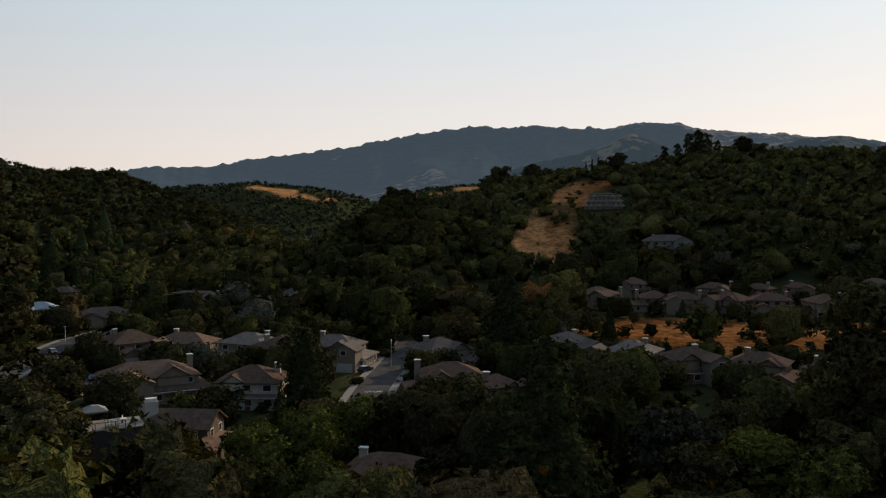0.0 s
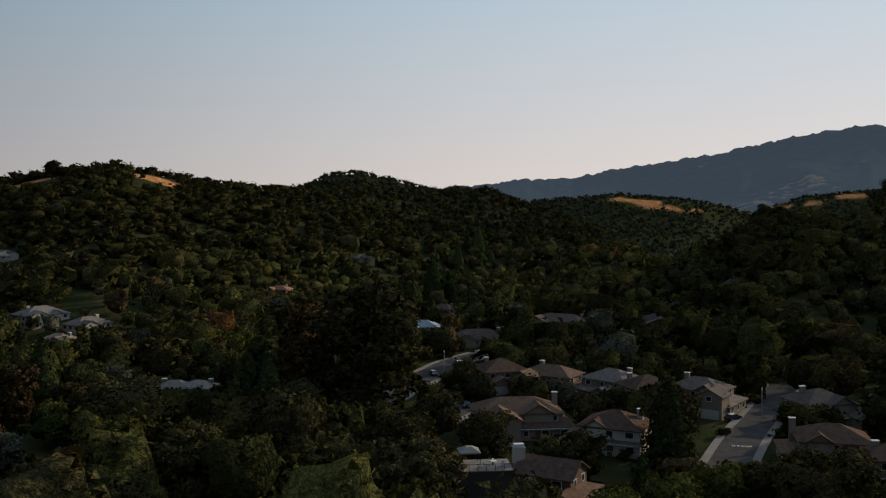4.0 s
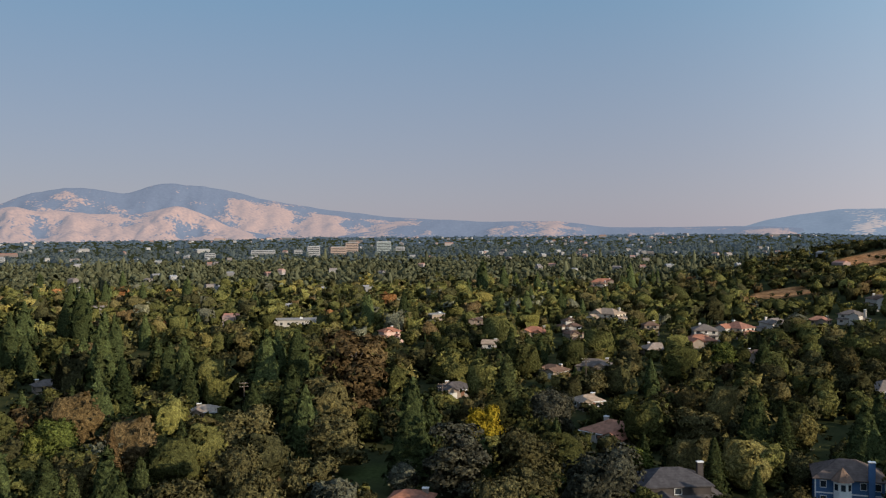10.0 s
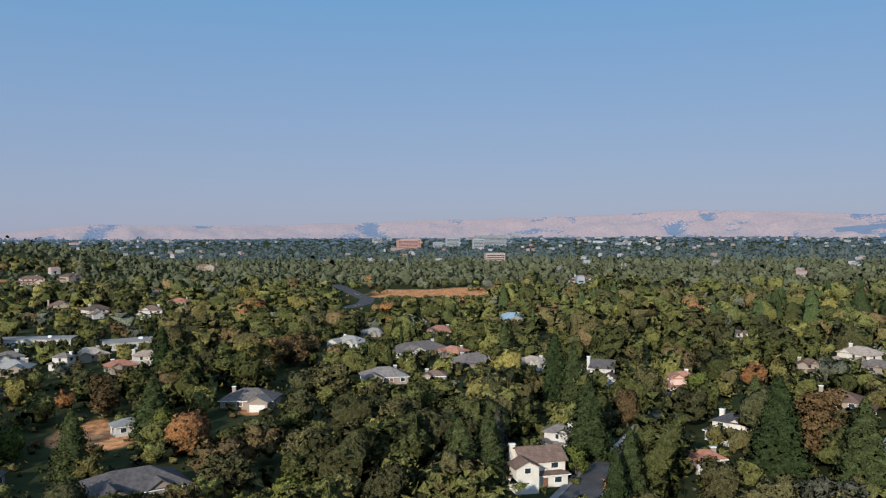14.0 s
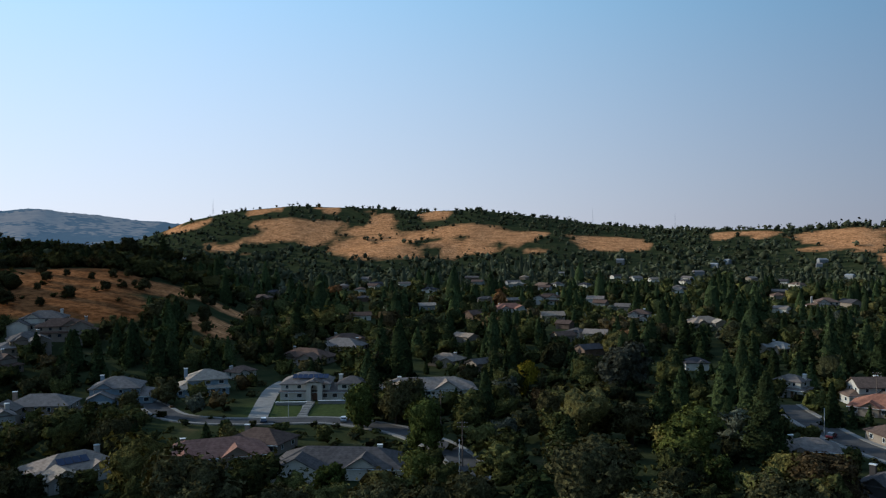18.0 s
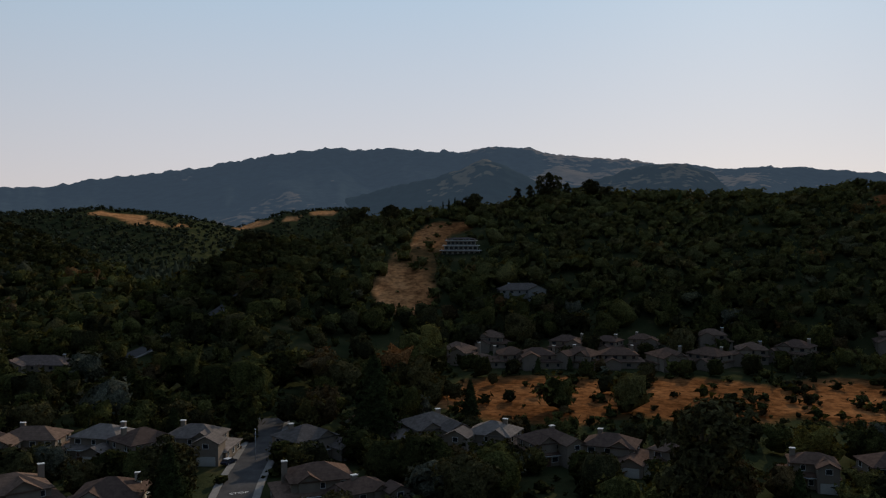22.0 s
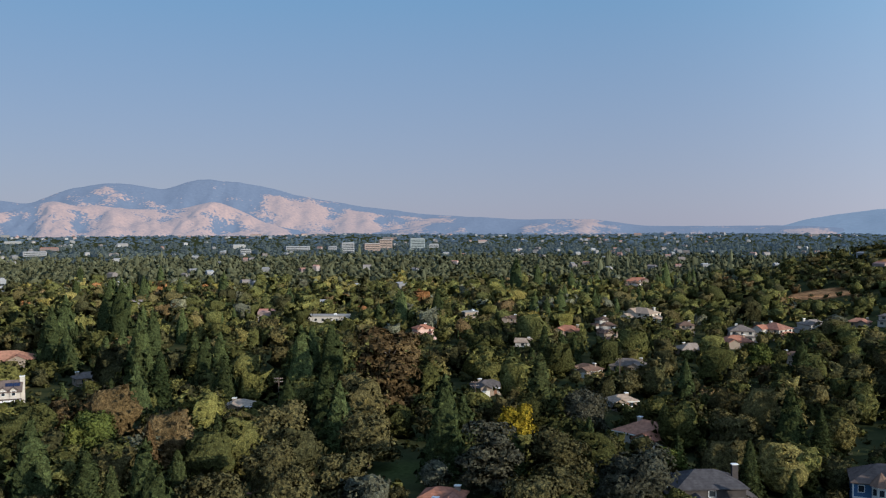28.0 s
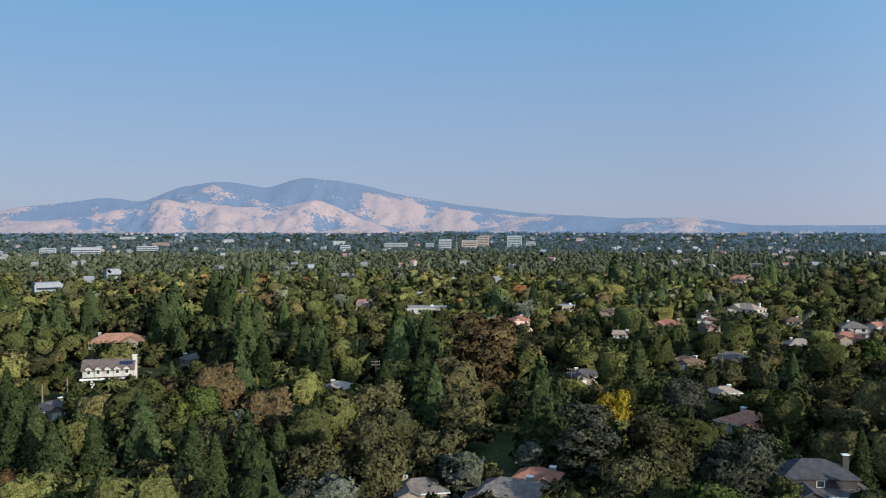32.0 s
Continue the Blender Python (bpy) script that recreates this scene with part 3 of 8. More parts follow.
SOUTH_FOOT_CREST = [(183, 3950, 20), (185, 3950, 46), (187, 3950, 60), (189, 3950, 58), (191, 3950, 44), (193.5, 3950, 62), (196, 3950, 56), (198, 3950, 72), (200.5, 3950, 92), (203, 3950, 98), (205, 3950, 88), (207.5, 3950, 104), (210, 3950, 96), (212, 3950, 62), (215, 3950, 30)]
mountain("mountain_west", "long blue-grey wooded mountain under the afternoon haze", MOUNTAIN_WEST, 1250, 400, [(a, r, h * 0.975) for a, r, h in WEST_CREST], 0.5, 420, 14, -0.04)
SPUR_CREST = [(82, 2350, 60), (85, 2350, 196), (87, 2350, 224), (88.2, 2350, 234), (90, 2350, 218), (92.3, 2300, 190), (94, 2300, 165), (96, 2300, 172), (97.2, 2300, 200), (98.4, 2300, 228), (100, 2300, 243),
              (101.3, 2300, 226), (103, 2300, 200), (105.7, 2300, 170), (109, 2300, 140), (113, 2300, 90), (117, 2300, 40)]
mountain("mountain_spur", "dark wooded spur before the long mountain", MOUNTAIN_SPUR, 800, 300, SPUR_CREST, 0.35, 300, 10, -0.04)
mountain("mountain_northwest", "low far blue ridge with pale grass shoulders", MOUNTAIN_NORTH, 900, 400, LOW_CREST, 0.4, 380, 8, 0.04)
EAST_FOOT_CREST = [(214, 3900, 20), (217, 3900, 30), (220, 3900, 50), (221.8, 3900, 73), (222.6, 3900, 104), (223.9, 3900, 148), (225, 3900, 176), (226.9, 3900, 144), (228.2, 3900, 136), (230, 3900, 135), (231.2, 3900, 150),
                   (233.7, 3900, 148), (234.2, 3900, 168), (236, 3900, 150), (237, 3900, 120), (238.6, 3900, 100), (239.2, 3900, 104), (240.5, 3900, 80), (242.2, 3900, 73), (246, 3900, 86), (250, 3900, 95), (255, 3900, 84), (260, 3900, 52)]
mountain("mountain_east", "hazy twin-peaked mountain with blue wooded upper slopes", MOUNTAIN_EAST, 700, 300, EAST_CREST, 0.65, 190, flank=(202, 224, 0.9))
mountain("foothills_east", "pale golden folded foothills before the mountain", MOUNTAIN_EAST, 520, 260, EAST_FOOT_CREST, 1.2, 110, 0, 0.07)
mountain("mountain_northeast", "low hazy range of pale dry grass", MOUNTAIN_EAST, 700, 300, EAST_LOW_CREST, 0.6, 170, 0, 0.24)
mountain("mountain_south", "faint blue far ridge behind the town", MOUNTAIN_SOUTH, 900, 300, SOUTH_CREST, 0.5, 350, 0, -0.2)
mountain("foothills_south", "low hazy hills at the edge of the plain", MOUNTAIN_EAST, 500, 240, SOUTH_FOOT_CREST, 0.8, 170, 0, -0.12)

# ---- woods that cover the valley and hills ----
SIGHTS = []   # what must stay in the open: bearing, half width in degrees, distance, height of the sill of the view


OUTLOOK_HEIGHT = 54.0


def keep_open(az, r, half, z):
    """Keeps a thing in view, unless a hill hides it anyway."""
    x, y = spot(az, r)
    f = np.linspace(0.15, 0.93, 20)
    if np.all(ground_height(x * f, y * f) < OUTLOOK_HEIGHT + (z + 3 - OUTLOOK_HEIGHT) * f):
        SIGHTS.append((az, half, r, z))


def open_height(x, y, wanted, crown):
    """How high a tree may grow here before it hides a house, a road or an open slope behind it."""
    az, r = bearing(x, y)
    g = ground_height(x, y)
    best = wanted.copy()
    for a0, half, r0, z0 in SIGHTS:
        turn = np.abs((az - a0 + 180) % 360 - 180)
        near = (r < r0 - 3) & (turn < half + np.degrees(crown / np.maximum(r, 30)) * 0.8)
        line = OUTLOOK_HEIGHT + (z0 - OUTLOOK_HEIGHT) * r / r0 - g
        best = np.where(near, np.minimum(best, line), best)
    return best


def blocked(x, y, gap):
    """Whether a tree here would stand in a house, on a road or in another tree."""
    bad = np.zeros(np.shape(x), bool)
    for hx, hy, hr in FOOTPRINTS:
        bad |= (x - hx) ** 2 + (y - hy) ** 2 < (hr + gap) ** 2
    return bad


PALETTE = np.array([(0.030, 0.038, 0.012), (0.040, 0.050, 0.015), (0.056, 0.066, 0.019), (0.066, 0.070, 0.022), (0.027, 0.032, 0.013), (0.046, 0.048, 0.018),
                    (0.082, 0.084, 0.022), (0.060, 0.052, 0.022), (0.10, 0.060, 0.022), (0.058, 0.072, 0.045)])
CHANCES = np.array([0.20, 0.21, 0.17, 0.045, 0.16, 0.115, 0.015, 0.05, 0.01, 0.025])


def grow(name, label, x, y, height, kind_of, leaf_count, leaf_size, solid, mat, wide, sink=0.06):
    """Joins many trees into one thing; kind_of picks the kind of each."""
    r = np.random.default_rng(len(x))
    z = ground_height(x, y)
    tint = PALETTE[r.choice(len(PALETTE), len(x), p=CHANCES)] * r.uniform(0.75, 1.25, (len(x), 1))
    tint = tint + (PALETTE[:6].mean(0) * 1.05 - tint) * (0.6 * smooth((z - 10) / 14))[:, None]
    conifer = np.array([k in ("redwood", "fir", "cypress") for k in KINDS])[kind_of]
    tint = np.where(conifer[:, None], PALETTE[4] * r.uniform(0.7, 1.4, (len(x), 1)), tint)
    # tint is lightened far off and on the western hill in place of haze
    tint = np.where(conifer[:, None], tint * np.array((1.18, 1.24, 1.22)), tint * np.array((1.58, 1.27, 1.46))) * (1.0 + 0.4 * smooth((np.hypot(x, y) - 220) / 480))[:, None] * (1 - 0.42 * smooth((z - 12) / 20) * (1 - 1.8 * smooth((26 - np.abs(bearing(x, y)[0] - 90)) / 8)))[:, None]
    V, Fc, Tn, Nn, start = [], [], [], [], 0
    for k, kind in enumerate(KINDS):
        for variant in range(3):
            sel = np.where((kind_of == k) & (np.arange(len(x)) % 3 == variant))[0]
            if not len(sel):
                continue
            cv, cf, cn = crown_shape(kind, 900 + variant * 7 + k, leaf_count, leaf_size, *solid)
            a = r.uniform(0, 6.28, len(sel))
            c, s = np.cos(a)[:, None], np.sin(a)[:, None]
            w = (height[sel] * wide[sel])[:, None]
            v = np.stack([x[sel, None] + w * (cv[:, 0] * c - cv[:, 1] * s), y[sel, None] + w * (cv[:, 0] * s + cv[:, 1] * c), z[sel, None] - sink * height[sel, None] + height[sel, None] * cv[:, 2]], -1)
            V.append(v.reshape(-1, 3))
            Fc.append((cf[None] + (start + np.arange(len(sel)) * len(cv))[:, None, None]).reshape(-1, cf.shape[1]))
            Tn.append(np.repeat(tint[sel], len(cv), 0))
            Nn.append(np.stack([cn[:, 0] * c - cn[:, 1] * s, cn[:, 0] * s + cn[:, 1] * c, cn[:, 2] + 0 * c], -1).reshape(-1, 3))
            start += v.shape[0] * v.shape[1]
    me = leafy_mesh(name, (np.concatenate(V), np.concatenate(Fc), np.concatenate(Nn)), mat)
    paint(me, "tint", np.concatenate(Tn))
    return tagged(new(name, me), label, "trees", kind="stuff")


def in_sight(x, y, h):
    """Whether the top of a tree rises over the land before it, seen from above the valley's middle."""
    az, r = bearing(x, y)
    g = ground_height(x, y)
    top = (g + h + 4 - OUTLOOK_HEIGHT) / r
    seen = np.ones(len(x), bool)
    for f in (0.3, 0.4, 0.5, 0.58, 0.66, 0.73, 0.8, 0.86, 0.91, 0.95):
        seen &= (ground_height(x * f, y * f) - OUTLOOK_HEIGHT) / (r * f) < top
    return seen


def scatter(r0, r1, spacing, seed, keep=0.9, az0=0.0, az1=360.0):
    """Spots about a spacing apart over a ring of land, on the treed parts of it."""
    r = np.random.default_rng(seed)
    area = math.pi * (r1 ** 2 - r0 ** 2) * (az1 - az0) / 360
    n = int(area / spacing ** 2)
    rr = np.sqrt(r.uniform(r0 ** 2, r1 ** 2, n))
    aa = np.radians(r.uniform(az0, az1, n))
    x, y = -rr * np.sin(aa), rr * np.cos(aa)
    cell = np.stack([np.floor(x / (spacing * 0.8)), np.floor(y / (spacing * 0.8))], 1).astype(np.int64)
    _, first = np.unique(cell[:, 0] * 1000003 + cell[:, 1], return_index=True)
    x, y = x[np.sort(first)], y[np.sort(first)]
    ok = (grass_cover(x, y) < np.random.default_rng(seed + 1).uniform(0.15, 0.9, len(x))) & (lawn_cover(x, y) < 0.3) & (np.random.default_rng(seed + 2).uniform(0, 1, len(x)) < keep)
    return x[ok], y[ok]


def kinds_for(x, y, seed):
    """Conifers stand in groups, oaks cover the slopes."""
    r = np.random.default_rng(seed)
    n = 0.7 * value_noise(x, y, 110, 31) + 0.3 * value_noise(x, y, 35, 32) + r.normal(0, 0.12, len(x))
    slope = ground_height(x, y) > 20
    k = np.where(n > 0.90, 3, np.where(n > 0.85, 4, np.where(n < 0.13, 2, np.where(n < 0.47, 0, 1))))
    k = np.where((r.uniform(0, 1, len(x)) < 0.012), 5, k)
    k = np.where(slope & (r.uniform(0, 1, len(x)) < 0.98), np.where(n > 0.6, 1, 0), k)
    az, far = bearing(x, y)
    north = slope & (np.abs((az + 215) % 360 - 180) < 25)   # pines and gums among the houses of the northern hill
    k = np.where(north & (r.uniform(0, 1, len(x)) < 0.35), r.choice([2, 2, 3, 4], len(x)), k)
    grove = ~slope & (np.abs((az + 187) % 360 - 180) < 42) & (far > 230) & (far < 950)   # redwoods stand thick below the golden hills
    return np.where(grove & (r.uniform(0, 1, len(x)) < 0.12 + 0.36 * (value_noise(x, y, 60, 33) > 0.5)), r.choice([3, 3, 4], len(x)), k)


def sizes(x, y, k, seed):
    """Heights: many of middling size, a few that tower over the rest."""
    r = np.random.default_rng(seed)
    h = np.array([9.5, 11.0, 15.0, 20.0, 16.5, 11.0])[k] * np.clip(np.exp(r.normal(-0.03, 0.30, len(x))), 0.5, 1.75)
    north = np.abs((bearing(x, y)[0] + 215) % 360 - 180) < 25
    return np.where(ground_height(x, y) > 30, np.minimum(h, np.where(north, 13.0, 9.5)) * r.uniform(0.65, 1.35, len(x)), h)


FOOTPRINTS = []   # what stands on the ground: x, y, radius

# ---- houses ----
WALLS = {"tan": plain("tan_stucco", (0.225, 0.178, 0.136), 0.9, 0.10, 0.5, bump=0.2), "cream": plain("cream_stucco", (0.49, 0.435, 0.355), 0.9, 0.08, 0.5, bump=0.2),
         "white": plain("white_paint", (0.39, 0.352, 0.302), 0.75, 0.06, 0.5), "blue": plain("blue_clapboard", (0.055, 0.105, 0.190), 0.7, 0.10, 0.8),
         "pink": plain("pink_stucco", (0.464, 0.320, 0.264), 0.9, 0.10, 0.5, bump=0.2), "brown": plain("brown_siding", (0.128, 0.088, 0.064), 0.85, 0.15, 0.8), "grey": plain("grey_siding", (0.235, 0.222, 0.202), 0.8, 0.10, 0.6),
         "slate": plain("slate_blue_siding", (0.200, 0.245, 0.280), 0.8, 0.10, 0.6),
         "dark": plain("dark_siding", (0.056, 0.048, 0.044), 0.85, 0.15, 0.7)}
ROOFS = {"brown": tinted("brown_roof_tiles", [(0.0, (0.118, 0.074, 0.053)), (0.35, (0.142, 0.093, 0.067)), (0.7, (0.100, 0.066, 0.050))], 0.8, 0.25, 0.35),
         "grey": tinted("grey_shingles", [(0.0, (0.140, 0.114, 0.096)), (0.4, (0.178, 0.147, 0.124)), (0.75, (0.112, 0.093, 0.080))], 0.8, 0.25, 0.3),
         "red": tinted("clay_roof_tiles", [(0.0, (0.265, 0.118, 0.074)), (0.5, (0.225, 0.110, 0.076)), (0.8, (0.29, 0.145, 0.092))], 0.8, 0.25, 0.35),
         "umber": tinted("dark_brown_shingles", [(0.0, (0.115, 0.085, 0.070)), (0.5, (0.095, 0.073, 0.062)), (0.8, (0.13, 0.095, 0.078))], 0.8, 0.25, 0.3),
         "rust": tinted("dull_red_tiles", [(0.0, (0.21, 0.105, 0.076)), (0.5, (0.19, 0.10, 0.075)), (0.8, (0.23, 0.12, 0.085))], 0.8, 0.25, 0.35),
         "pale": tinted("pale_roofing", [(0.0, (0.21, 0.19, 0.162)), (0.5, (0.175, 0.162, 0.142)), (0.8, (0.236, 0.214, 0.182))], 0.6, 0.15),
         "dark": tinted("dark_shingles", [(0.0, (0.070, 0.060, 0.057)), (0.5, (0.086, 0.073, 0.066)), (0.8, (0.058, 0.053, 0.053))], 0.75, 0.25, 0.3),
         "tan": tinted("weathered_shakes", [(0.0, (0.262, 0.195, 0.14)), (0.5, (0.295, 0.234, 0.176)), (0.8, (0.23, 0.179, 0.14))], 0.85, 0.25, 0.3),
         "blue": tinted("blue_metal_roof", [(0.0, (0.170, 0.225, 0.255)), (0.5, (0.195, 0.245, 0.270))], 0.45, 0.15)}
TRIM = plain("white_trim", (0.60, 0.585, 0.545), 0.6, 0.06, 2.0)
GARAGE = plain("garage_panels", (0.48, 0.45, 0.39), 0.6, 0.08, 2.0)
DOOR = plain("stained_door", (0.14, 0.07, 0.04), 0.5, 0.2, 4.0)
SOLAR = plain("solar_cells", (0.015, 0.022, 0.05), 0.12, 0.3, 3.0)
BRICK = plain("chimney_brick", (0.30, 0.16, 0.11), 0.9, 0.25, 3.0, bump=0.4)
GLASS, g_nodes, g_links, g_b = material("window_glass", 0.06)
g_b.inputs["Base Color"].default_value = (0.02, 0.025, 0.03, 1)
g_b.inputs["Specular IOR Level"].default_value = 0.6


def part(name, bm, mat, parent, label="", at=None):
    """Links a bmesh or a mesh as one object under a thing or a part."""
    if isinstance(bm, bmesh.types.BMesh):
        me = bpy.data.meshes.new(name)
        bm.to_mesh(me)
        bm.free()
        me.materials.append(mat)
    else:
        me = bm
    ob = new(name, me)
    ob.parent = parent
    if at is not None:
        ob.matrix_basis = at
    return tagged(ob, label)


def add_box(bm, x0, x1, y0, y1, z0, z1):
    v = [bm.verts.new((x, y, z)) for z in (z0, z1) for x, y in ((x0, y0), (x1, y0), (x1, y1), (x0, y1))]
    for q in ((3, 2, 1, 0), (4, 5, 6, 7), (0, 1, 5, 4), (1, 2, 6, 5), (2, 3, 7, 6), (3, 0, 4, 7)):
        bm.faces.new([v[i] for i in q])
    return v


def box_mesh(*a):
    bm = bmesh.new()
    add_box(bm, *a)
    return bm


def walls(w, d, z0, z1, gable, pitch, cross=None):
    """Four walls of a block, carried up into the gables at its ends along x."""
    bm = bmesh.new()
    if not gable:
        add_box(bm, -w / 2, w / 2, -d / 2, d / 2, z0, z1)
    else:
        ends = [[bm.verts.new((x, y, z)) for y, z in ((-d / 2, z0), (d / 2, z0), (d / 2, z1), (0, z1 + d / 2 * pitch - 0.05), (-d / 2, z1))] for x in (-w / 2, w / 2)]
        bm.faces.new(ends[0][::-1])
        bm.faces.new(ends[1])
        for e in range(5):
            bm.faces.new((ends[0][e], ends[0][(e + 1) % 5], ends[1][(e + 1) % 5], ends[1][e]))
    if cross:
        # a bay on the front that ends in a gable of its own
        cx, g = cross
        y0, zt = -d / 2 - 0.35, z1 + g / 2 * 0.62 - 0.08
        rings = [[bm.verts.new((cx + px, y, pz)) for px, pz in ((-g / 2, z0), (g / 2, z0), (g / 2, z1), (0, zt), (-g / 2, z1))] for y in (y0, -d / 2 + 0.4)]
        bm.faces.new(rings[0])
        for e in range(5):
            bm.faces.new((rings[0][(e + 1) % 5], rings[0][e], rings[1][e], rings[1][(e + 1) % 5]))
    return bm


def roofing(w, d, z, gable, pitch, over=0.55, thick=0.22, cross=None):
    """A roof with its eaves, hipped or gabled, its ridge along x."""
    bm = bmesh.new()
    W, D = w / 2 + over, d / 2 + over
    top, run = z + D * pitch - over * pitch, (0 if gable else min(D, W - 0.3))
    ze = z - over * pitch
    a = [bm.verts.new(p) for p in ((-W, -D, ze), (W, -D, ze), (W, D, ze), (-W, D, ze))]
    b = [bm.verts.new((v.co.x, v.co.y, ze + thick)) for v in a]
    r0, r1 = bm.verts.new((-W + run, 0, top + thick)), bm.verts.new((W - run, 0, top + thick))
    u0, u1 = bm.verts.new((-W + run, 0, top)), bm.verts.new((W - run, 0, top))
    for q in ((b[0], b[1], r1, r0), (b[2], b[3], r0, r1), (a[1], a[0], u0, u1), (a[3], a[2], u1, u0), (a[0], a[1], b[1], b[0]), (a[2], a[3], b[3], b[2])):
        bm.faces.new(q)
    if gable:
        for q in ((a[0], b[0], r0, u0), (b[3], a[3], u0, r0), (b[1], a[1], u1, r1), (a[2], b[2], r1, u1)):
            bm.faces.new(q)
    else:
        for q in ((b[3], b[0], r0), (b[1], b[2], r1), (a[0], a[3], u0), (a[2], a[1], u1), (a[3], a[0], b[0], b[3]), (a[1], a[2], b[2], b[1])):
            bm.faces.new(q)
    if cross:
        cx, g = cross
        half, p = g / 2 + 0.4, 0.62
        zr, zl = z + g / 2 * p, z - 0.4 * p
        y0, y1, y2 = -D - 0.35, -D + min(D * 0.95, (zl - ze) / pitch + 0.2), -D + min(D * 0.98, (zr - ze) / pitch + 0.3)
        top3 = [[bm.verts.new(q) for q in ((cx - half, y0, zl + e), (cx, y0, zr + e), (cx + half, y0, zl + e), (cx + half, y1, zl + e), (cx, y2, zr + e), (cx - half, y1, zl + e))] for e in (0.03, thick)]
        lo, hi = top3
        for q in ((hi[0], hi[1], hi[4], hi[5]), (hi[1], hi[2], hi[3], hi[4]), (lo[1], lo[0], lo[5], lo[4]), (lo[2], lo[1], lo[4], lo[3]), (lo[0], lo[1], hi[1], hi[0]), (lo[1], lo[2], hi[2], hi[1]), (lo[5], lo[0], hi[0], hi[5]), (lo[2], lo[3], hi[3], hi[2])):
            bm.faces.new(q)
        bmesh.ops.recalc_face_normals(bm, faces=bm.faces)
    return bm


def window_meshes():
    """A window one metre square: frame with sill and a cross bar, and its pane."""
    bm = bmesh.new()
    loops = [[bm.verts.new((sx * a, y, 0.5 + sz * b)) for sx, sz in ((-1, -1), (1, -1), (1, 1), (-1, 1))] for a, b, y in ((0.5, 0.53, 0.02), (0.5, 0.53, -0.09), (0.43, 0.45, -0.09), (0.43, 0.45, 0.02))]
    for k in range(4):
        for e in range(4):
            p, q = loops[k], loops[(k + 1) % 4]
            bm.faces.new((p[e], p[(e + 1) % 4], q[(e + 1) % 4], q[e]))
    frame_me, pane_me = bpy.data.meshes.new("window_frame"), bpy.data.meshes.new("pane")
    bm.to_mesh(frame_me)
    bm.free()
    bm = box_mesh(-0.46, 0.46, -0.04, 0.01, 0.02, 0.97)
    bm.to_mesh(pane_me)
    bm.free()
    frame_me.materials.append(TRIM)
    pane_me.materials.append(GLASS)
    return frame_me, pane_me


WINDOW_FRAME, PANE = window_meshes()


def window(parent, x, y, z, w, h, turn, fine):
    at = Matrix.LocRotScale((x, y, z), Euler((0, 0, radians(turn))), (w, 1, h))
    if fine:
        win = part("window", WINDOW_FRAME, None, parent, "", at)
        part("pane", PANE, None, win)
    else:
        part("window", PANE, None, parent, "", at)


def window_row(parent, w, d, z, h, fine, r, sides=(0, 1, 3)):
    """Windows along the walls of a storey."""
    for side in sides:
        length, off, turn = ((w, d / 2, 0), (d, w / 2, 90), (w, d / 2, 180), (d, w / 2, 270))[side]
        n = max(1, int(length / 3.6))
        for q in range(n):
            if fine and r.random() < 0.12 and n > 2:
                continue
            s = -length / 2 + length * (q + 0.5) / n
            px, py = {0: (s, -off), 1: (off, s), 2: (-s, off), 3: (-off, -s)}[side]
            window(parent, px, py, z, r.choice((1.1, 1.5, 1.8)), h, turn, fine)


def chimney(parent, x, y, z0, z1, mat, size=1.0):
    c = part("chimney", box_mesh(-size * 0.65, size * 0.65, -size * 0.45, size * 0.45, 0, z1 - z0), mat, parent, "", pose(x, y, z0))
    part("cap", box_mesh(-size * 0.75, size * 0.75, -size * 0.55, size * 0.55, z1 - z0 + 0.003, z1 - z0 + 0.18), TRIM, c)


house_count = 0
ROOF_WORDS = {"brown": "brown tiled", "grey": "grey shingled", "red": "red clay tiled", "rust": "dull red tiled", "umber": "dark brown shingled", "pale": "pale flat-pitched", "dark": "dark shingled", "tan": "weathered shake", "blue": "blue metal"}


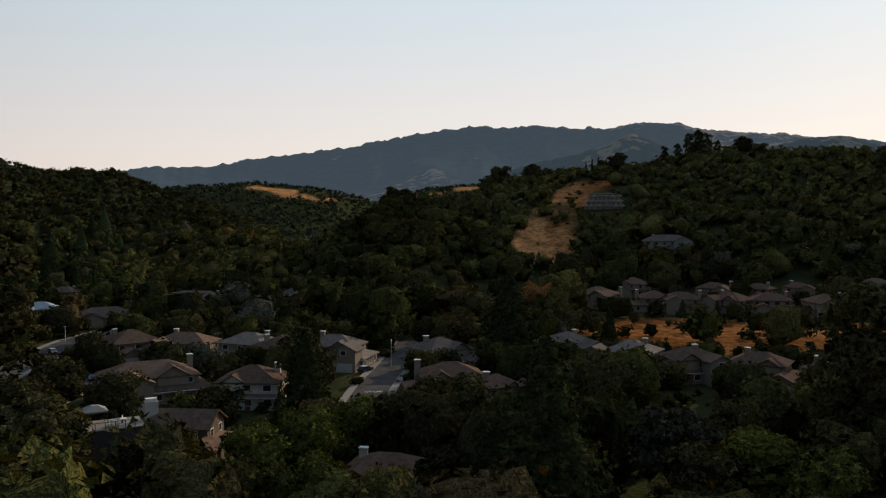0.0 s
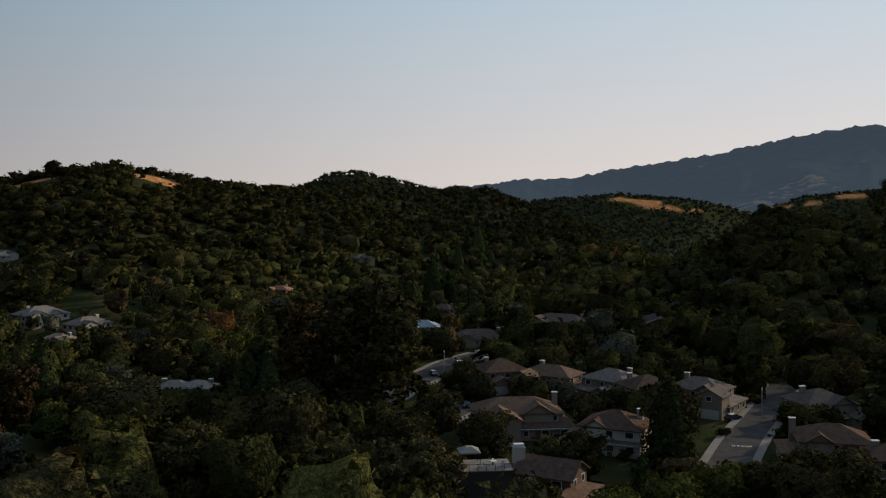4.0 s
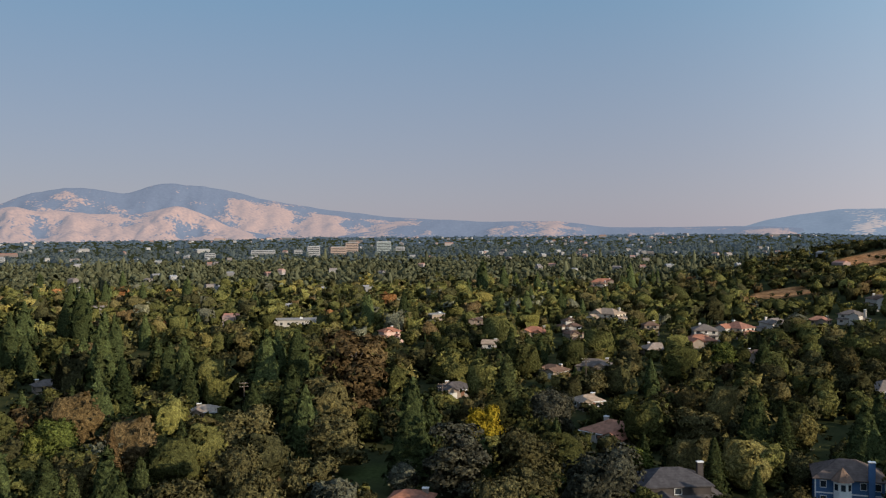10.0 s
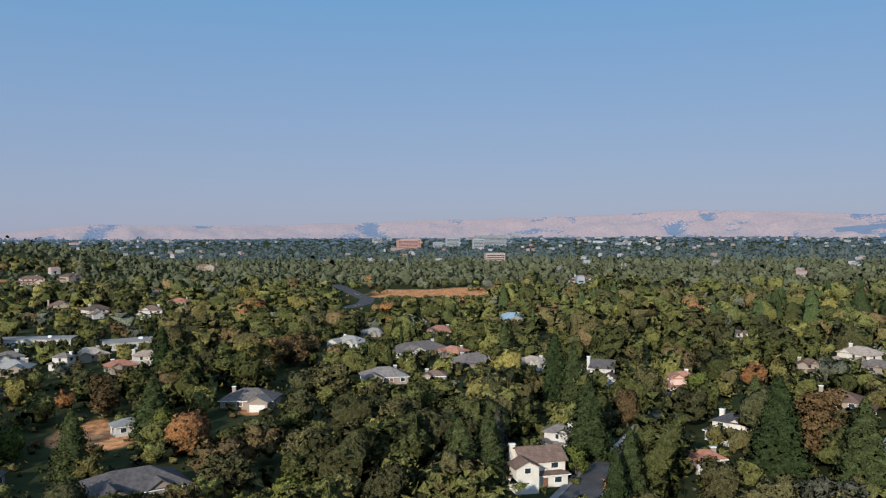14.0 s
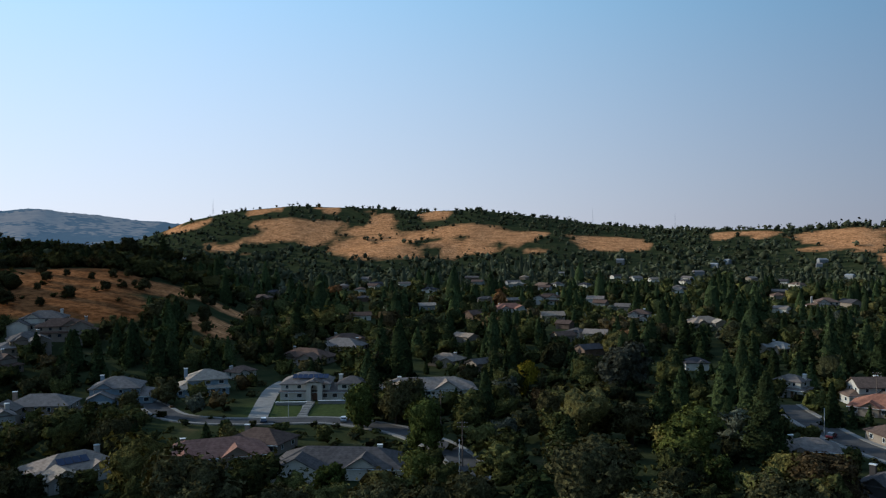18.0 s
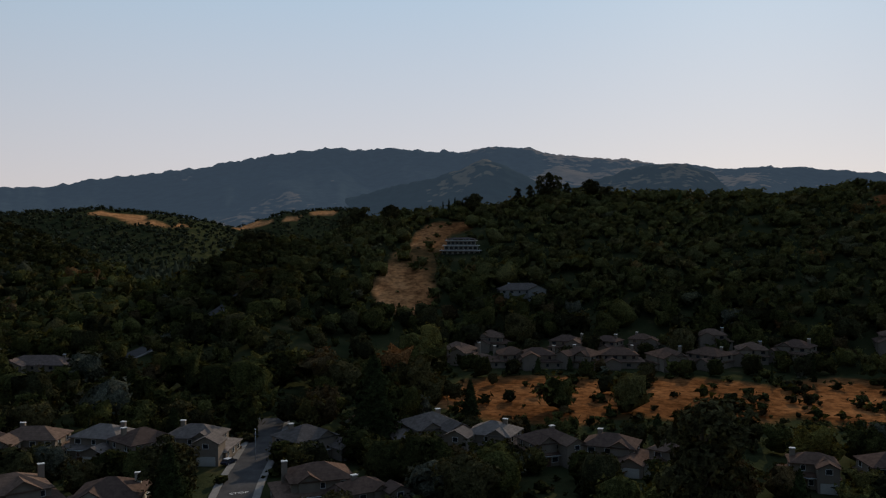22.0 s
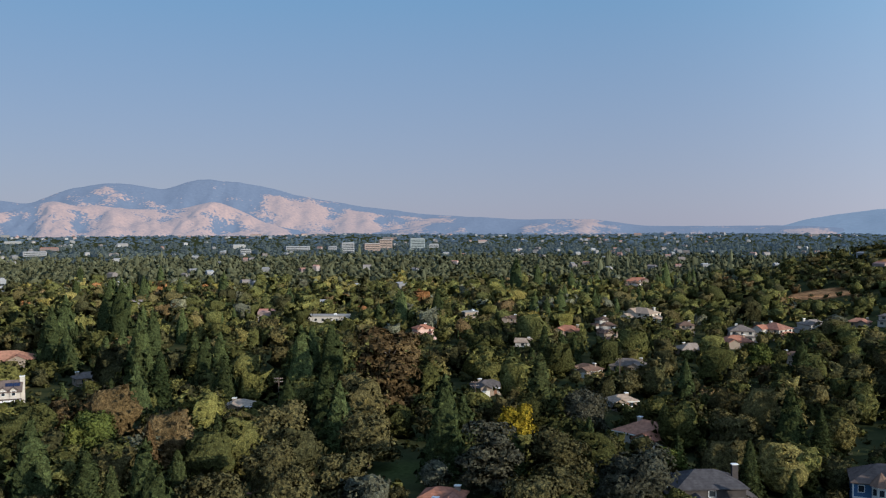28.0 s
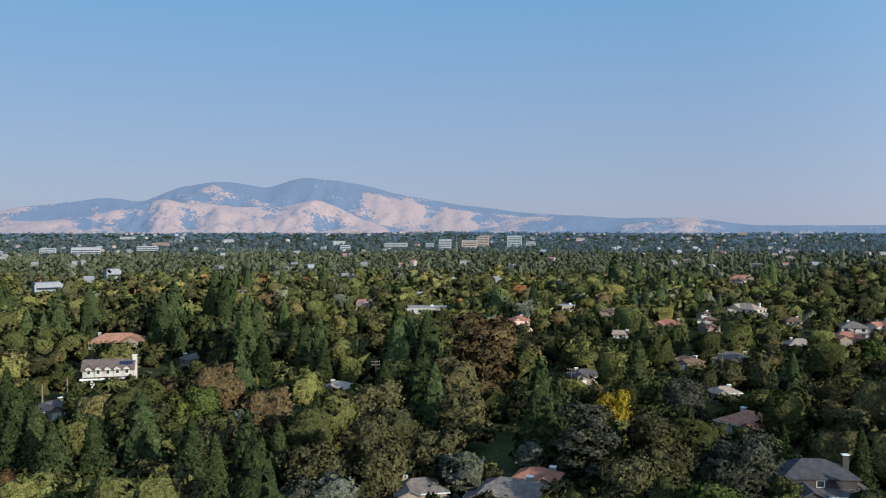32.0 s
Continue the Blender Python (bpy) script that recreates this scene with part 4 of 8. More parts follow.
def house(az, r, w, d=0, turn=0, floors=2, wall="tan", roof="brown", style="hip", chim=1, wing=1, group="houses", label="", sight=1.0, solar=0, sill=0):
    """A house: blocks with walls, roofs, windows, doors, a chimney. turn 0: its long front looks at the valley's middle."""
    global house_count
    house_count += 1
    q = random.Random(house_count * 7 + 1)
    fine = r < 330
    d = d or min(w * 0.72, 13.0)
    x, y = spot(az, r)
    z = float(ground_height(x, y))
    pts = [float(ground_height(x + a * w / 2, y + b * d / 2)) for a in (-1, 1) for b in (-1, 1)]
    low = min(pts + [z]) - 0.6 - z
    base = new("house", None)
    base.matrix_basis = pose(x, y, z, 0, 0, az + turn)
    FOOTPRINTS.append((x, y, max(w, d) * 0.56))
    pitch = 0.46 if style == "hip" else 0.52
    gable = style == "gable"
    wall_m, roof_m = WALLS[wall], ROOFS[roof]
    top = 2.65 * floors + 0.15
    if style == "flat":
        part("wall", walls(w, d, low, 3.6 * floors, False, 0), wall_m, base)
        part("roof", box_mesh(-w / 2 - 0.4, w / 2 + 0.4, -d / 2 - 0.4, d / 2 + 0.4, 3.6 * floors + 0.003, 3.6 * floors + 0.4), roof_m, base)
        for f in range(floors):
            window_row(base, w, d, 1.0 + 3.6 * f, 1.5, fine, q)
        if fine:
            part("door", box_mesh(-0.5, 0.5, -d / 2 - 0.05, -d / 2 + 0.02, 0, 2.1), DOOR, base)
        part("roof_unit", box_mesh(w * 0.15, w * 0.15 + 1.6, -0.8, 0.8, 3.6 * floors + 0.4, 3.6 * floors + 1.3), TRIM, base, "pale rooftop machine box")
    elif floors == 1:
        cross = None if gable or w < 10 or q.random() < 0.3 else (q.choice((-1, 1)) * w * 0.2, w * 0.26)
        part("wall", walls(w, d, low, top, gable, pitch, cross), wall_m, base)
        part("roof", roofing(w, d, top, gable, pitch, cross=cross), roof_m, base)
        window_row(base, w, d, 1.0, 1.25, fine, q)
    else:
        # a storey over the whole plan and a smaller one above it
        uw, ud = w * q.uniform(0.72, 0.9), d * q.uniform(0.8, 0.95)
        ux, uy = (w - uw) / 2 * q.choice((-1, 1)) * 0.9, (d - ud) / 2 * 0.6
        part("wall", walls(w, d, low, 2.8, False, 0), wall_m, base)
        part("lower_roof", roofing(w, d, 2.8, False, 0.36), roof_m, base)
        cross = None if gable or wing == 0 or q.random() < 0.2 else (q.choice((-1, 1)) * uw * 0.22, uw * q.uniform(0.32, 0.42))
        up = part("upper_storey", walls(uw, ud, 2.65, top, gable, pitch, cross), wall_m, base, "", pose(ux, uy, 0))
        part("roof", roofing(uw, ud, top, gable, pitch, cross=cross), roof_m, base, "", pose(ux, uy, 0))
        window_row(base, w, d, 0.9, 1.3, fine, q, (0, 1, 3) if fine else (0,))
        window_row(up, uw, ud, 3.75, 1.25, fine, q, (0, 1, 3) if fine else (0, 1))
    if wing and style != "flat":
        # a gabled wing that comes forward, with the garage or a porch
        ww, wd, side = w * 0.38, d * 0.35, q.choice((-1, 1))
        at = pose(side * (w - ww) / 2 * 0.9, -d / 2 - wd / 2 + 0.6, 0, 0, 0, 90)
        wh = top if (floors == 2 and q.random() < 0.4) else 2.95
        wg = part("wing", walls(wd + 1.2, ww, low, wh, True, 0.5), wall_m, base, "", at)
        part("wing_roof", roofing(wd + 1.2, ww, wh, True, 0.5, 0.45), roof_m, base, "", at)
        if fine:
            gw = min(4.8, ww * 0.8)
            gx, gy = side * (w - ww) / 2 * 0.9, -d / 2 - wd - 0.0
            gd = part("garage_door", box_mesh(-gw / 2, gw / 2, -0.06, 0.05, 0.02, 2.25), GARAGE, base, "panelled garage door", pose(gx, gy, 0))
            for k in range(3):
                part("panel", box_mesh(-gw / 2 + 0.12, gw / 2 - 0.12, -0.085, -0.05, 0.12 + k * 0.7, 0.7 + k * 0.7), GARAGE, gd)
            part("door", box_mesh(-0.5, 0.5, -0.06, 0.02, 0.05, 2.1), DOOR, base, "", pose(-side * w * 0.12, -d / 2, 0))
            if wh > 3.5:
                window(base, gx, gy - 0.0, 4.2, 1.5, 1.2, 0, True)
    rise = top + d / 2 * pitch * 0.9
    if chim:
        cx = w * q.uniform(0.22, 0.4) * q.choice((-1, 1))
        chimney(base, cx, d * 0.18, 0.0 if style == "flat" else 2.0, rise + 0.35, BRICK if wall in ("brown", "pink") and q.random() < 0.5 else wall_m, 0.9)
    if solar:
        slope = math.degrees(math.atan(pitch))
        for k in range(solar):
            part("solar_panel", box_mesh(-0.8, 0.8, -1.2, 1.2, 0, 0.06), SOLAR, base, "dark glassy solar panel",
                 pose((k - solar / 2) * 1.75, -d * 0.24, top + d * 0.26 * pitch + 0.42, slope))
    if fine:
        # gutters along the eaves
        part("gutter", box_mesh(-w / 2 - 0.5, w / 2 + 0.5, -d / 2 - 0.72, -d / 2 - 0.58, (2.8 if floors == 2 else top) - 0.28, (2.8 if floors == 2 else top) - 0.12), TRIM, base)
    if sight:
        keep_open(az, r - d * 0.5, math.degrees(w * 0.42 * sight / r), z + rise * (sill or (0.74 if fine else 0.7)))
    words = label or f"{'two-storey' if floors == 2 else 'single-storey'} {wall} house with {ROOF_WORDS[roof]} {'gable' if gable else 'hip' if style == 'hip' else 'flat'} roof"
    return tagged(base, words, "house", group)

# ---- the houses, neighbourhood by neighbourhood ----
G = "tract houses by the avenue"
house(131.3, 244, 16.9, turn=20, group=G)
house(128.3, 236, 16.4, turn=-25, group=G)
house(130.3, 190, 20.8, turn=10, group=G)
house(124.7, 232, 16.1, turn=-35, roof="grey", group=G)
house(124.6, 180, 15.8, turn=-15, wall="cream", group=G)
house(121.7, 224, 16.4, turn=30, group=G)
house(118.6, 223, 16.3, turn=-20, roof="grey", group=G)
house(111.5, 217, 16.6, turn=35, roof="grey", group=G)
house(111.6, 180, 15.8, turn=10, group=G)
G = "houses under the wooded hill"
house(137.0, 370, 14.1, floors=1, roof="blue", wall="white", chim=0, turn=-8, group=G)
house(133.3, 333, 21.9, floors=1, roof="umber", turn=8, group=G)
house(127.9, 390, 25.7, floors=1, roof="umber", turn=-25, group=G)
house(160.7, 395, 18.0, floors=1, roof="pale", wall="white", turn=25, group=G)
house(158.1, 375, 15.1, floors=1, roof="grey", wall="white", turn=35, group=G)
house(152.9, 244, 8.1, floors=1, roof="pale", wing=0, turn=-15, group=G)
house(151.4, 242, 8.0, floors=1, roof="pale", wing=0, turn=-25, group=G)
house(146.4, 495, 11.6, floors=1, roof="red", turn=-25, group=G)
house(135.6, 442, 12.9, floors=1, roof="umber", turn=-35, group=G)
house(141.1, 643, 14.1, floors=1, roof="grey", turn=25, group=G)
house(162.7, 515, 13.2, floors=1, roof="grey", wall="white", turn=8, group=G)
G = "houses below the camera"
house(127.8, 143, 12.0, turn=-20, roof="brown", wall="brown", style="gable", chim=0, group=G)
house(115.1, 123, 11.2, turn=-15, floors=1, roof="brown", wall="cream", group=G)
house(107.7, 171, 11.2, turn=25, group=G)
house(107.3, 234, 12.0, turn=-20, group=G)
G = "row of stucco houses on the bench"
house(101.4, 369, 19.6, turn=-35, group=G)
house(99.2, 393, 16.2, turn=-8, group=G)
house(98.4, 358, 16.3, turn=15, group=G)
house(96.2, 357, 17.3, turn=8, group=G)
house(94.3, 386, 15.9, turn=-15, group=G)
house(93.3, 359, 17.4, turn=-30, group=G)
house(92.0, 388, 14.3, turn=-25, group=G)
house(90.9, 363, 17.6, turn=8, group=G)
house(89.4, 392, 13.3, turn=-8, group=G)
house(87.7, 364, 17.7, turn=25, group=G)
house(85.5, 371, 16.9, turn=-35, group=G)
house(85.1, 401, 14.8, turn=8, group=G)
house(83.1, 382, 15.7, turn=8, group=G)
house(80.5, 389, 17.2, turn=-20, group=G)
G = "hillside houses above the grass"
house(73.5, 462, 19.0, turn=-8, group=G)
house(71.7, 469, 21.4, turn=-15, group=G)
house(69.9, 469, 20.7, turn=20, group=G)
house(74.7, 410, 16.9, turn=8, group=G)
house(71.8, 417, 14.1, wall="cream", turn=8, group=G)
house(68.0, 439, 19.4, turn=15, group=G)
house(66.6, 488, 20.1, turn=-25, group=G)
house(65.3, 464, 24.6, wall="cream", turn=15, group=G)
house(64.5, 529, 21.8, turn=25, group=G)
house(62.1, 463, 15.7, turn=-8, group=G)
house(59.4, 509, 15.0, turn=-15, group=G)
house(59.5, 468, 21.3, wall="cream", turn=-8, group=G)
house(55.6, 467, 19.2, wall="grey", roof="grey", turn=35, group=G)
house(53.4, 467, 19.2, wall="grey", roof="grey", turn=8, group=G)
G = "tract houses below the grass"
house(104.0, 225, 18.2, turn=25, roof="grey", group=G)
house(99.9, 218, 16.1, turn=-20, roof="grey", group=G)
house(96.0, 210, 14.2, turn=30, group=G)
house(91.2, 208, 15.3, turn=-10, group=G)
house(87.4, 205, 11.3, turn=-25, group=G)
house(79.5, 205, 11.3, turn=8, group=G)
house(74.5, 211, 14.8, turn=25, group=G)
house(70.8, 212, 15.6, turn=-25, group=G)
house(65.5, 241, 16.9, turn=20, group=G)
house(60.5, 259, 17.6, turn=-15, roof="grey", group=G)
house(56.9, 274, 20.2, turn=20, roof="grey", group=G)
house(53.9, 287, 19.0, turn=-20, group=G)
house(51.9, 320, 15.5, turn=-35, group=G)
G = "houses on the wooded slope"
house(97.4, 465, 24.6, floors=1, roof="grey", wall="grey", turn=8, group=G)
G = "tract houses below the grass"
house(49.7, 335, 19.7, turn=20, roof="grey", group=G)
house(47.7, 348, 17.9, turn=8, group=G)
house(46.3, 369, 16.8, roof="grey", turn=-8, group=G)
house(44.2, 380, 17.3, turn=25, group=G)
house(41.5, 399, 21.1, roof="grey", turn=25, group=G)
house(42.2, 330, 15.1, turn=8, group=G)
house(45.3, 293, 17.3, roof="tan", turn=25, group=G)
house(49.0, 250, 18.4, turn=15, group=G)
house(38.5, 360, 16.4, turn=35, group=G)
house(36.0, 415, 22.0, wall="cream", roof="grey", turn=-15, group=G)
house(34.5, 403, 23.7, turn=-8, group=G)
house(37.0, 385, 19.8, roof="grey", turn=8, group=G)
house(38.8, 270, 13.1, wall="white", roof="grey", turn=8, group=G)
house(36.2, 283, 21.9, turn=-20, roof="grey", group=G)
G = "large houses round the green"
house(26.6, 312, 18.0, turn=5, wall="slate", roof="tan", wing=0, group=G)
house(31.2, 305, 20.0, turn=-10, wall="slate", roof="grey", group=G)
house(19.3, 296, 21.4, turn=-8, wall="cream", roof="grey", wing=0, chim=0, label="grand cream mansion with a tall arched porch and solar panels", solar=7, sill=0.05, group=G)
house(17.1, 292, 11.8, turn=-8, wall="cream", roof="grey", floors=2, wing=0, group=G)
house(19.8, 375, 22.1, floors=1, roof="brown", turn=-35, group=G)
house(17.5, 407, 19.8, floors=1, roof="grey", turn=-25, group=G)
house(34.2, 213, 18.8, turn=20, floors=1, wall="white", roof="tan", solar=4, group=G)
house(25.8, 215, 25.4, turn=5, floors=1, roof="rust", wall="tan", group=G)
house(22.7, 226, 15.0, turn=-30, floors=1, roof="brown", group=G)
house(17.4, 200, 29.5, turn=-12, floors=1, roof="dark", wall="cream", group=G)
house(11.9, 295, 32.5, turn=5, floors=1, roof="tan", wall="cream", group=G)
house(45.5, 172, 10.2, turn=90, style="gable", roof="brown", wall="grey", group=G)
house(49.5, 174, 16.7, roof="dark", wall="dark", turn=-35, group=G)
house(24.1, 339, 9.5, floors=1, wall="white", turn=35, group=G)
house(55.2, 224, 13.2, roof="tan", turn=8, group=G)
house(59.8, 204, 12.8, roof="tan", turn=35, group=G)
G = "houses on the northwest rise"
house(49.3, 522, 19.2, floors=1, roof="dark", wall="grey", turn=15, group=G)
house(47.2, 537, 19.7, floors=1, roof="pale", wall="grey", turn=-15, group=G)
house(52.6, 535, 14.2, floors=1, turn=-8, group=G)
G = "houses along the lane"
house(348.6, 310, 10.5, wall="white", roof="grey", turn=-25, group=G)
house(344.7, 307, 13.5, wall="white", roof="brown", style="gable", turn=25, group=G)
house(343.4, 289, 19.4, floors=1, roof="red", turn=-8, group=G)
house(342.5, 252, 14.7, floors=1, roof="brown", turn=35, group=G)
house(343.0, 190, 14.6, turn=-20, roof="dark", wall="dark", group=G)
house(347.5, 227, 12.0, floors=1, roof="grey", turn=8, group=G)
house(333.3, 358, 15.7, roof="grey", wall="white", turn=-15, group=G)
house(341.7, 353, 10.3, wall="grey", turn=15, group=G)
house(354.0, 512, 18.8, floors=1, roof="tan", turn=25, group=G)
house(6.5, 593, 21.8, floors=1, roof="red", wall="white", turn=15, group=G)
house(4.0, 662, 19.4, wall="white", turn=-8, group=G)
house(347.1, 645, 19.9, wall="white", turn=15, group=G)
house(10.6, 359, 13.2, floors=1, roof="tan", turn=-25, group=G)
house(349.5, 414, 12.2, floors=1, roof="pale", turn=-35, group=G)
house(358.1, 529, 14.0, wall="white", turn=-8, group=G)
house(17.2, 425, 18.7, floors=1, turn=8, group=G)
G = "shops on the plain"
house(334.6, 631, 32.4, style="flat", floors=1, roof="pale", wall="white", chim=0, turn=-8, group=G)
house(337.4, 598, 18.4, style="flat", floors=2, roof="red", wall="white", chim=0, turn=-25, group=G)
G = "houses among the oaks"
house(301.8, 188, 20.6, turn=15, floors=1, roof="dark", wall="tan", chim=0, group=G)
house(311.3, 206, 15.0, turn=-20, roof="dark", floors=1, group=G)
house(302.0, 248, 8.0, floors=1, roof="pale", wall="white", wing=0, chim=0, turn=15, group=G)
house(294.5, 276, 16.1, floors=1, roof="grey", wall="tan", turn=-15, group=G)
house(285.9, 311, 15.9, floors=1, roof="grey", turn=8, group=G)
house(283.7, 378, 25.4, floors=1, roof="grey", wall="white", turn=35, group=G)
house(288.1, 407, 14.9, floors=1, roof="pale", wall="white", turn=-35, group=G)
house(286.5, 441, 12.9, floors=1, roof="pale", turn=-35, group=G)
house(322.5, 327, 14.8, floors=1, roof="grey", wall="white", turn=15, group=G)
house(319.5, 387, 9.1, wall="white", roof="tan", turn=-25, group=G)
house(311.8, 386, 8.5, wall="white", turn=8, group=G)
house(308.8, 383, 11.2, roof="grey", wall="white", turn=15, group=G)
house(305.8, 372, 8.2, wall="white", roof="grey", turn=-35, group=G)
house(304.3, 397, 14.0, floors=1, roof="tan", turn=15, group=G)
house(301.0, 364, 11.2, wall="white", roof="tan", turn=8, group=G)
house(302.5, 359, 10.5, floors=1, roof="red", turn=15, group=G)
house(308.7, 370, 16.2, floors=1, roof="pale", turn=-15, group=G)
house(318.1, 352, 11.9, floors=1, roof="red", wall="white", turn=25, group=G)
house(322.3, 362, 13.2, floors=1, roof="red", turn=-25, group=G)
house(324.0, 300, 10.1, floors=1, roof="grey", turn=8, group=G)
house(320.2, 330, 13.5, roof="grey", turn=-8, group=G)
house(328.1, 508, 18.6, floors=1, roof="red", turn=35, group=G)
house(331.9, 507, 14.9, floors=1, roof="red", turn=8, group=G)
house(322.7, 457, 13.4, floors=1, roof="red", turn=-15, group=G)
house(321.0, 480, 12.7, floors=1, roof="tan", turn=8, group=G)
house(309.9, 315, 10.6, floors=1, roof="dark", turn=25, group=G)
G = "shops on the plain"
house(307.2, 457, 33.5, style="flat", floors=1, roof="pale", wall="white", chim=0, turn=-15, group=G)
house(301.9, 430, 25.2, style="flat", floors=1, roof="pale", wall="white", chim=0, turn=15, group=G)
house(331.0, 776, 34.0, style="flat", roof="pale", floors=1, wall="grey", chim=0, turn=-35, group=G)
house(329.7, 863, 34.0, style="flat", roof="pale", floors=2, wall="grey", chim=0, turn=15, group=G)
house(324.5, 658, 27.0, style="flat", roof="pale", floors=2, wall="white", chim=0, turn=-35, group=G)
house(321.0, 646, 34.0, style="flat", roof="pale", floors=1, wall="tan", chim=0, turn=35, group=G)
house(328.6, 623, 21.0, style="flat", floors=2, roof="pale", wall="white", chim=0, turn=-15, group=G)
G = "houses on the northeast hill"
house(324.6, 1216, 34.0, wall="tan", turn=15, group=G)
house(317.8, 1032, 19.7, turn=15, group=G)
house(307.6, 916, 24.2, wall="pink", turn=8, group=G)
house(310.1, 996, 33.6, turn=-25, group=G)
house(305.4, 929, 20.4, turn=35, group=G)
house(306.1, 651, 16.2, turn=-8, group=G)
house(303.8, 597, 17.5, wall="white", turn=25, group=G)
house(300.8, 579, 17.0, wall="white", turn=-8, group=G)
house(299.0, 679, 14.9, floors=1, roof="red", turn=-25, group=G)
house(323.5, 1049, 23.1, roof="red", turn=-35, group=G)
house(297.2, 1114, 32.6, roof="brown", turn=-35, group=G)
house(316.0, 929, 17.7, wall="white", turn=-35, group=G)
G = "houses of the eastern gardens"
house(266.7, 297, 12.2, turn=10, wall="pink", roof="red", group=G)
house(263.5, 234, 10.6, turn=-25, wall="cream", roof="dark", group=G)
house(274.4, 213, 8.0, wall="white", roof="grey", turn=-15, group=G)
house(276.1, 187, 13.0, turn=20, wall="cream", roof="brown", style="gable", group=G)
house(271.5, 314, 14.7, wall="white", roof="dark", style="gable", turn=-15, group=G)
house(276.0, 341, 11.5, floors=1, wall="white", roof="tan", turn=-35, group=G)
house(280.0, 343, 16.6, floors=1, roof="grey", turn=35, group=G)
house(257.1, 274, 16.0, roof="brown", turn=-8, group=G)
house(249.1, 236, 9.0, wall="tan", roof="brown", style="gable", turn=15, group=G)
house(248.6, 215, 20.4, turn=10, floors=1, roof="tan", group=G)
house(256.3, 379, 16.6, roof="tan", wall="cream", turn=-35, group=G)
house(255.3, 365, 12.3, floors=1, roof="grey", turn=-25, group=G)
house(259.1, 343, 8.5, roof="brown", turn=8, group=G)
house(247.5, 402, 11.8, floors=1, roof="brown", turn=25, group=G)
house(237.3, 392, 23.0, floors=1, roof="red", wall="tan", turn=-8, group=G)
house(241.1, 255, 9.3, floors=1, roof="dark", turn=35, group=G)
house(277.5, 518, 16.7, floors=1, roof="blue", turn=-8, group=G)
house(282.2, 451, 13.2, floors=1, roof="red", turn=-8, group=G)
house(263.1, 435, 8.0, wall="white", turn=35, group=G)
house(265.2, 205, 8.0, floors=1, roof="red", turn=25, group=G)
house(250.3, 181, 9.2, roof="dark", wall="blue", turn=35, group=G)
house(281.3, 371, 10.9, floors=1, roof="red", turn=-35, group=G)
house(282.5, 310, 8.2, floors=1, turn=-8, group=G)
house(273.0, 914, 20.1, wall="white", turn=25, group=G)
house(252.6, 275, 8.0, floors=1, roof="pale", turn=35, group=G)
G = "houses of the southern gardens"
house(217.8, 515, 24.9, style="flat", floors=1, roof="pale", wall="white", chim=0, turn=-8, group=G)
house(211.6, 433, 11.1, roof="red", wall="pink", turn=25, group=G)
house(204.9, 382, 8.0, wall="white", roof="tan", style="gable", turn=-8, group=G)
house(208.4, 528, 12.4, style="flat", roof="pale", floors=1, chim=0, turn=35, group=G)
house(205.7, 479, 8.0, floors=2, turn=-8, group=G)
house(221.2, 165, 8.0, turn=30, wall="pink", roof="red", group=G)
house(211.9, 158, 13.9, turn=-15, floors=1, roof="grey", wall="grey", group=G)
house(218.1, 160, 9.4, turn=10, floors=1, roof="grey", group=G)
house(196.5, 228, 15.1, floors=1, roof="red", wall="white", turn=-35, group=G)
house(197.0, 518, 21.3, roof="tan", wall="cream", turn=-35, group=G)
house(197.4, 870, 24.3, floors=1, roof="red", turn=8, group=G)
house(199.4, 450, 9.2, wall="white", turn=8, group=G)
house(198.0, 340, 12.5, floors=1, roof="grey", turn=-8, group=G)
house(223.4, 265, 8.0, floors=1, roof="tan", turn=-8, group=G)
house(201.9, 449, 13.2, floors=1, roof="red", turn=-8, group=G)
house(194.0, 392, 12.1, floors=1, roof="tan", turn=25, group=G)
house(190.8, 444, 15.0, roof="grey", wall="white", turn=8, group=G)
house(210.1, 169, 8.0, floors=1, roof="red", turn=-15, group=G)
house(232.7, 333, 8.8, floors=1, roof="grey", turn=15, group=G)
house(200.7, 327, 10.1, floors=1, roof="brown", turn=-35, group=G)
house(207.1, 288, 10.6, floors=1, roof="dark", turn=15, group=G)
house(221.9, 198, 8.0, floors=1, turn=-25, group=G)
house(198.4, 269, 8.0, floors=1, roof="tan", turn=25, group=G)
house(192.7, 176, 16.1, turn=20, roof="dark", wall="dark", group=G)
house(188.9, 457, 16.1, wall="white", roof="red", turn=-35, group=G)
house(186.9, 482, 14.2, wall="white", roof="grey", turn=35, group=G)
house(191.4, 423, 14.0, floors=1, roof="red", turn=25, group=G)
house(182.4, 513, 13.6, wall="white", roof="grey", turn=-25, group=G)
house(180.9, 561, 14.8, wall="white", turn=25, group=G)
house(178.6, 630, 16.6, wall="white", turn=-8, group=G)
house(184.3, 513, 10.5, floors=1, roof="red", turn=-15, group=G)
house(177.7, 486, 8.6, wall="white", turn=15, group=G)
house(179.6, 457, 9.4, roof="red", turn=8, group=G)
house(180.5, 315, 13.9, floors=1, roof="grey", turn=35, group=G)
house(174.7, 487, 13.6, wall="white", turn=15, group=G)
house(171.2, 501, 10.3, floors=1, turn=25, group=G)
house(163.0, 505, 11.1, wall="white", roof="pale", turn=-8, group=G)
house(188.0, 364, 8.0, turn=8, group=G)
house(194.5, 460, 9.5, turn=15, group=G)
house(199.7, 474, 9.7, wall="white", turn=25, group=G)
house(199.2, 419, 9.2, turn=35, group=G)
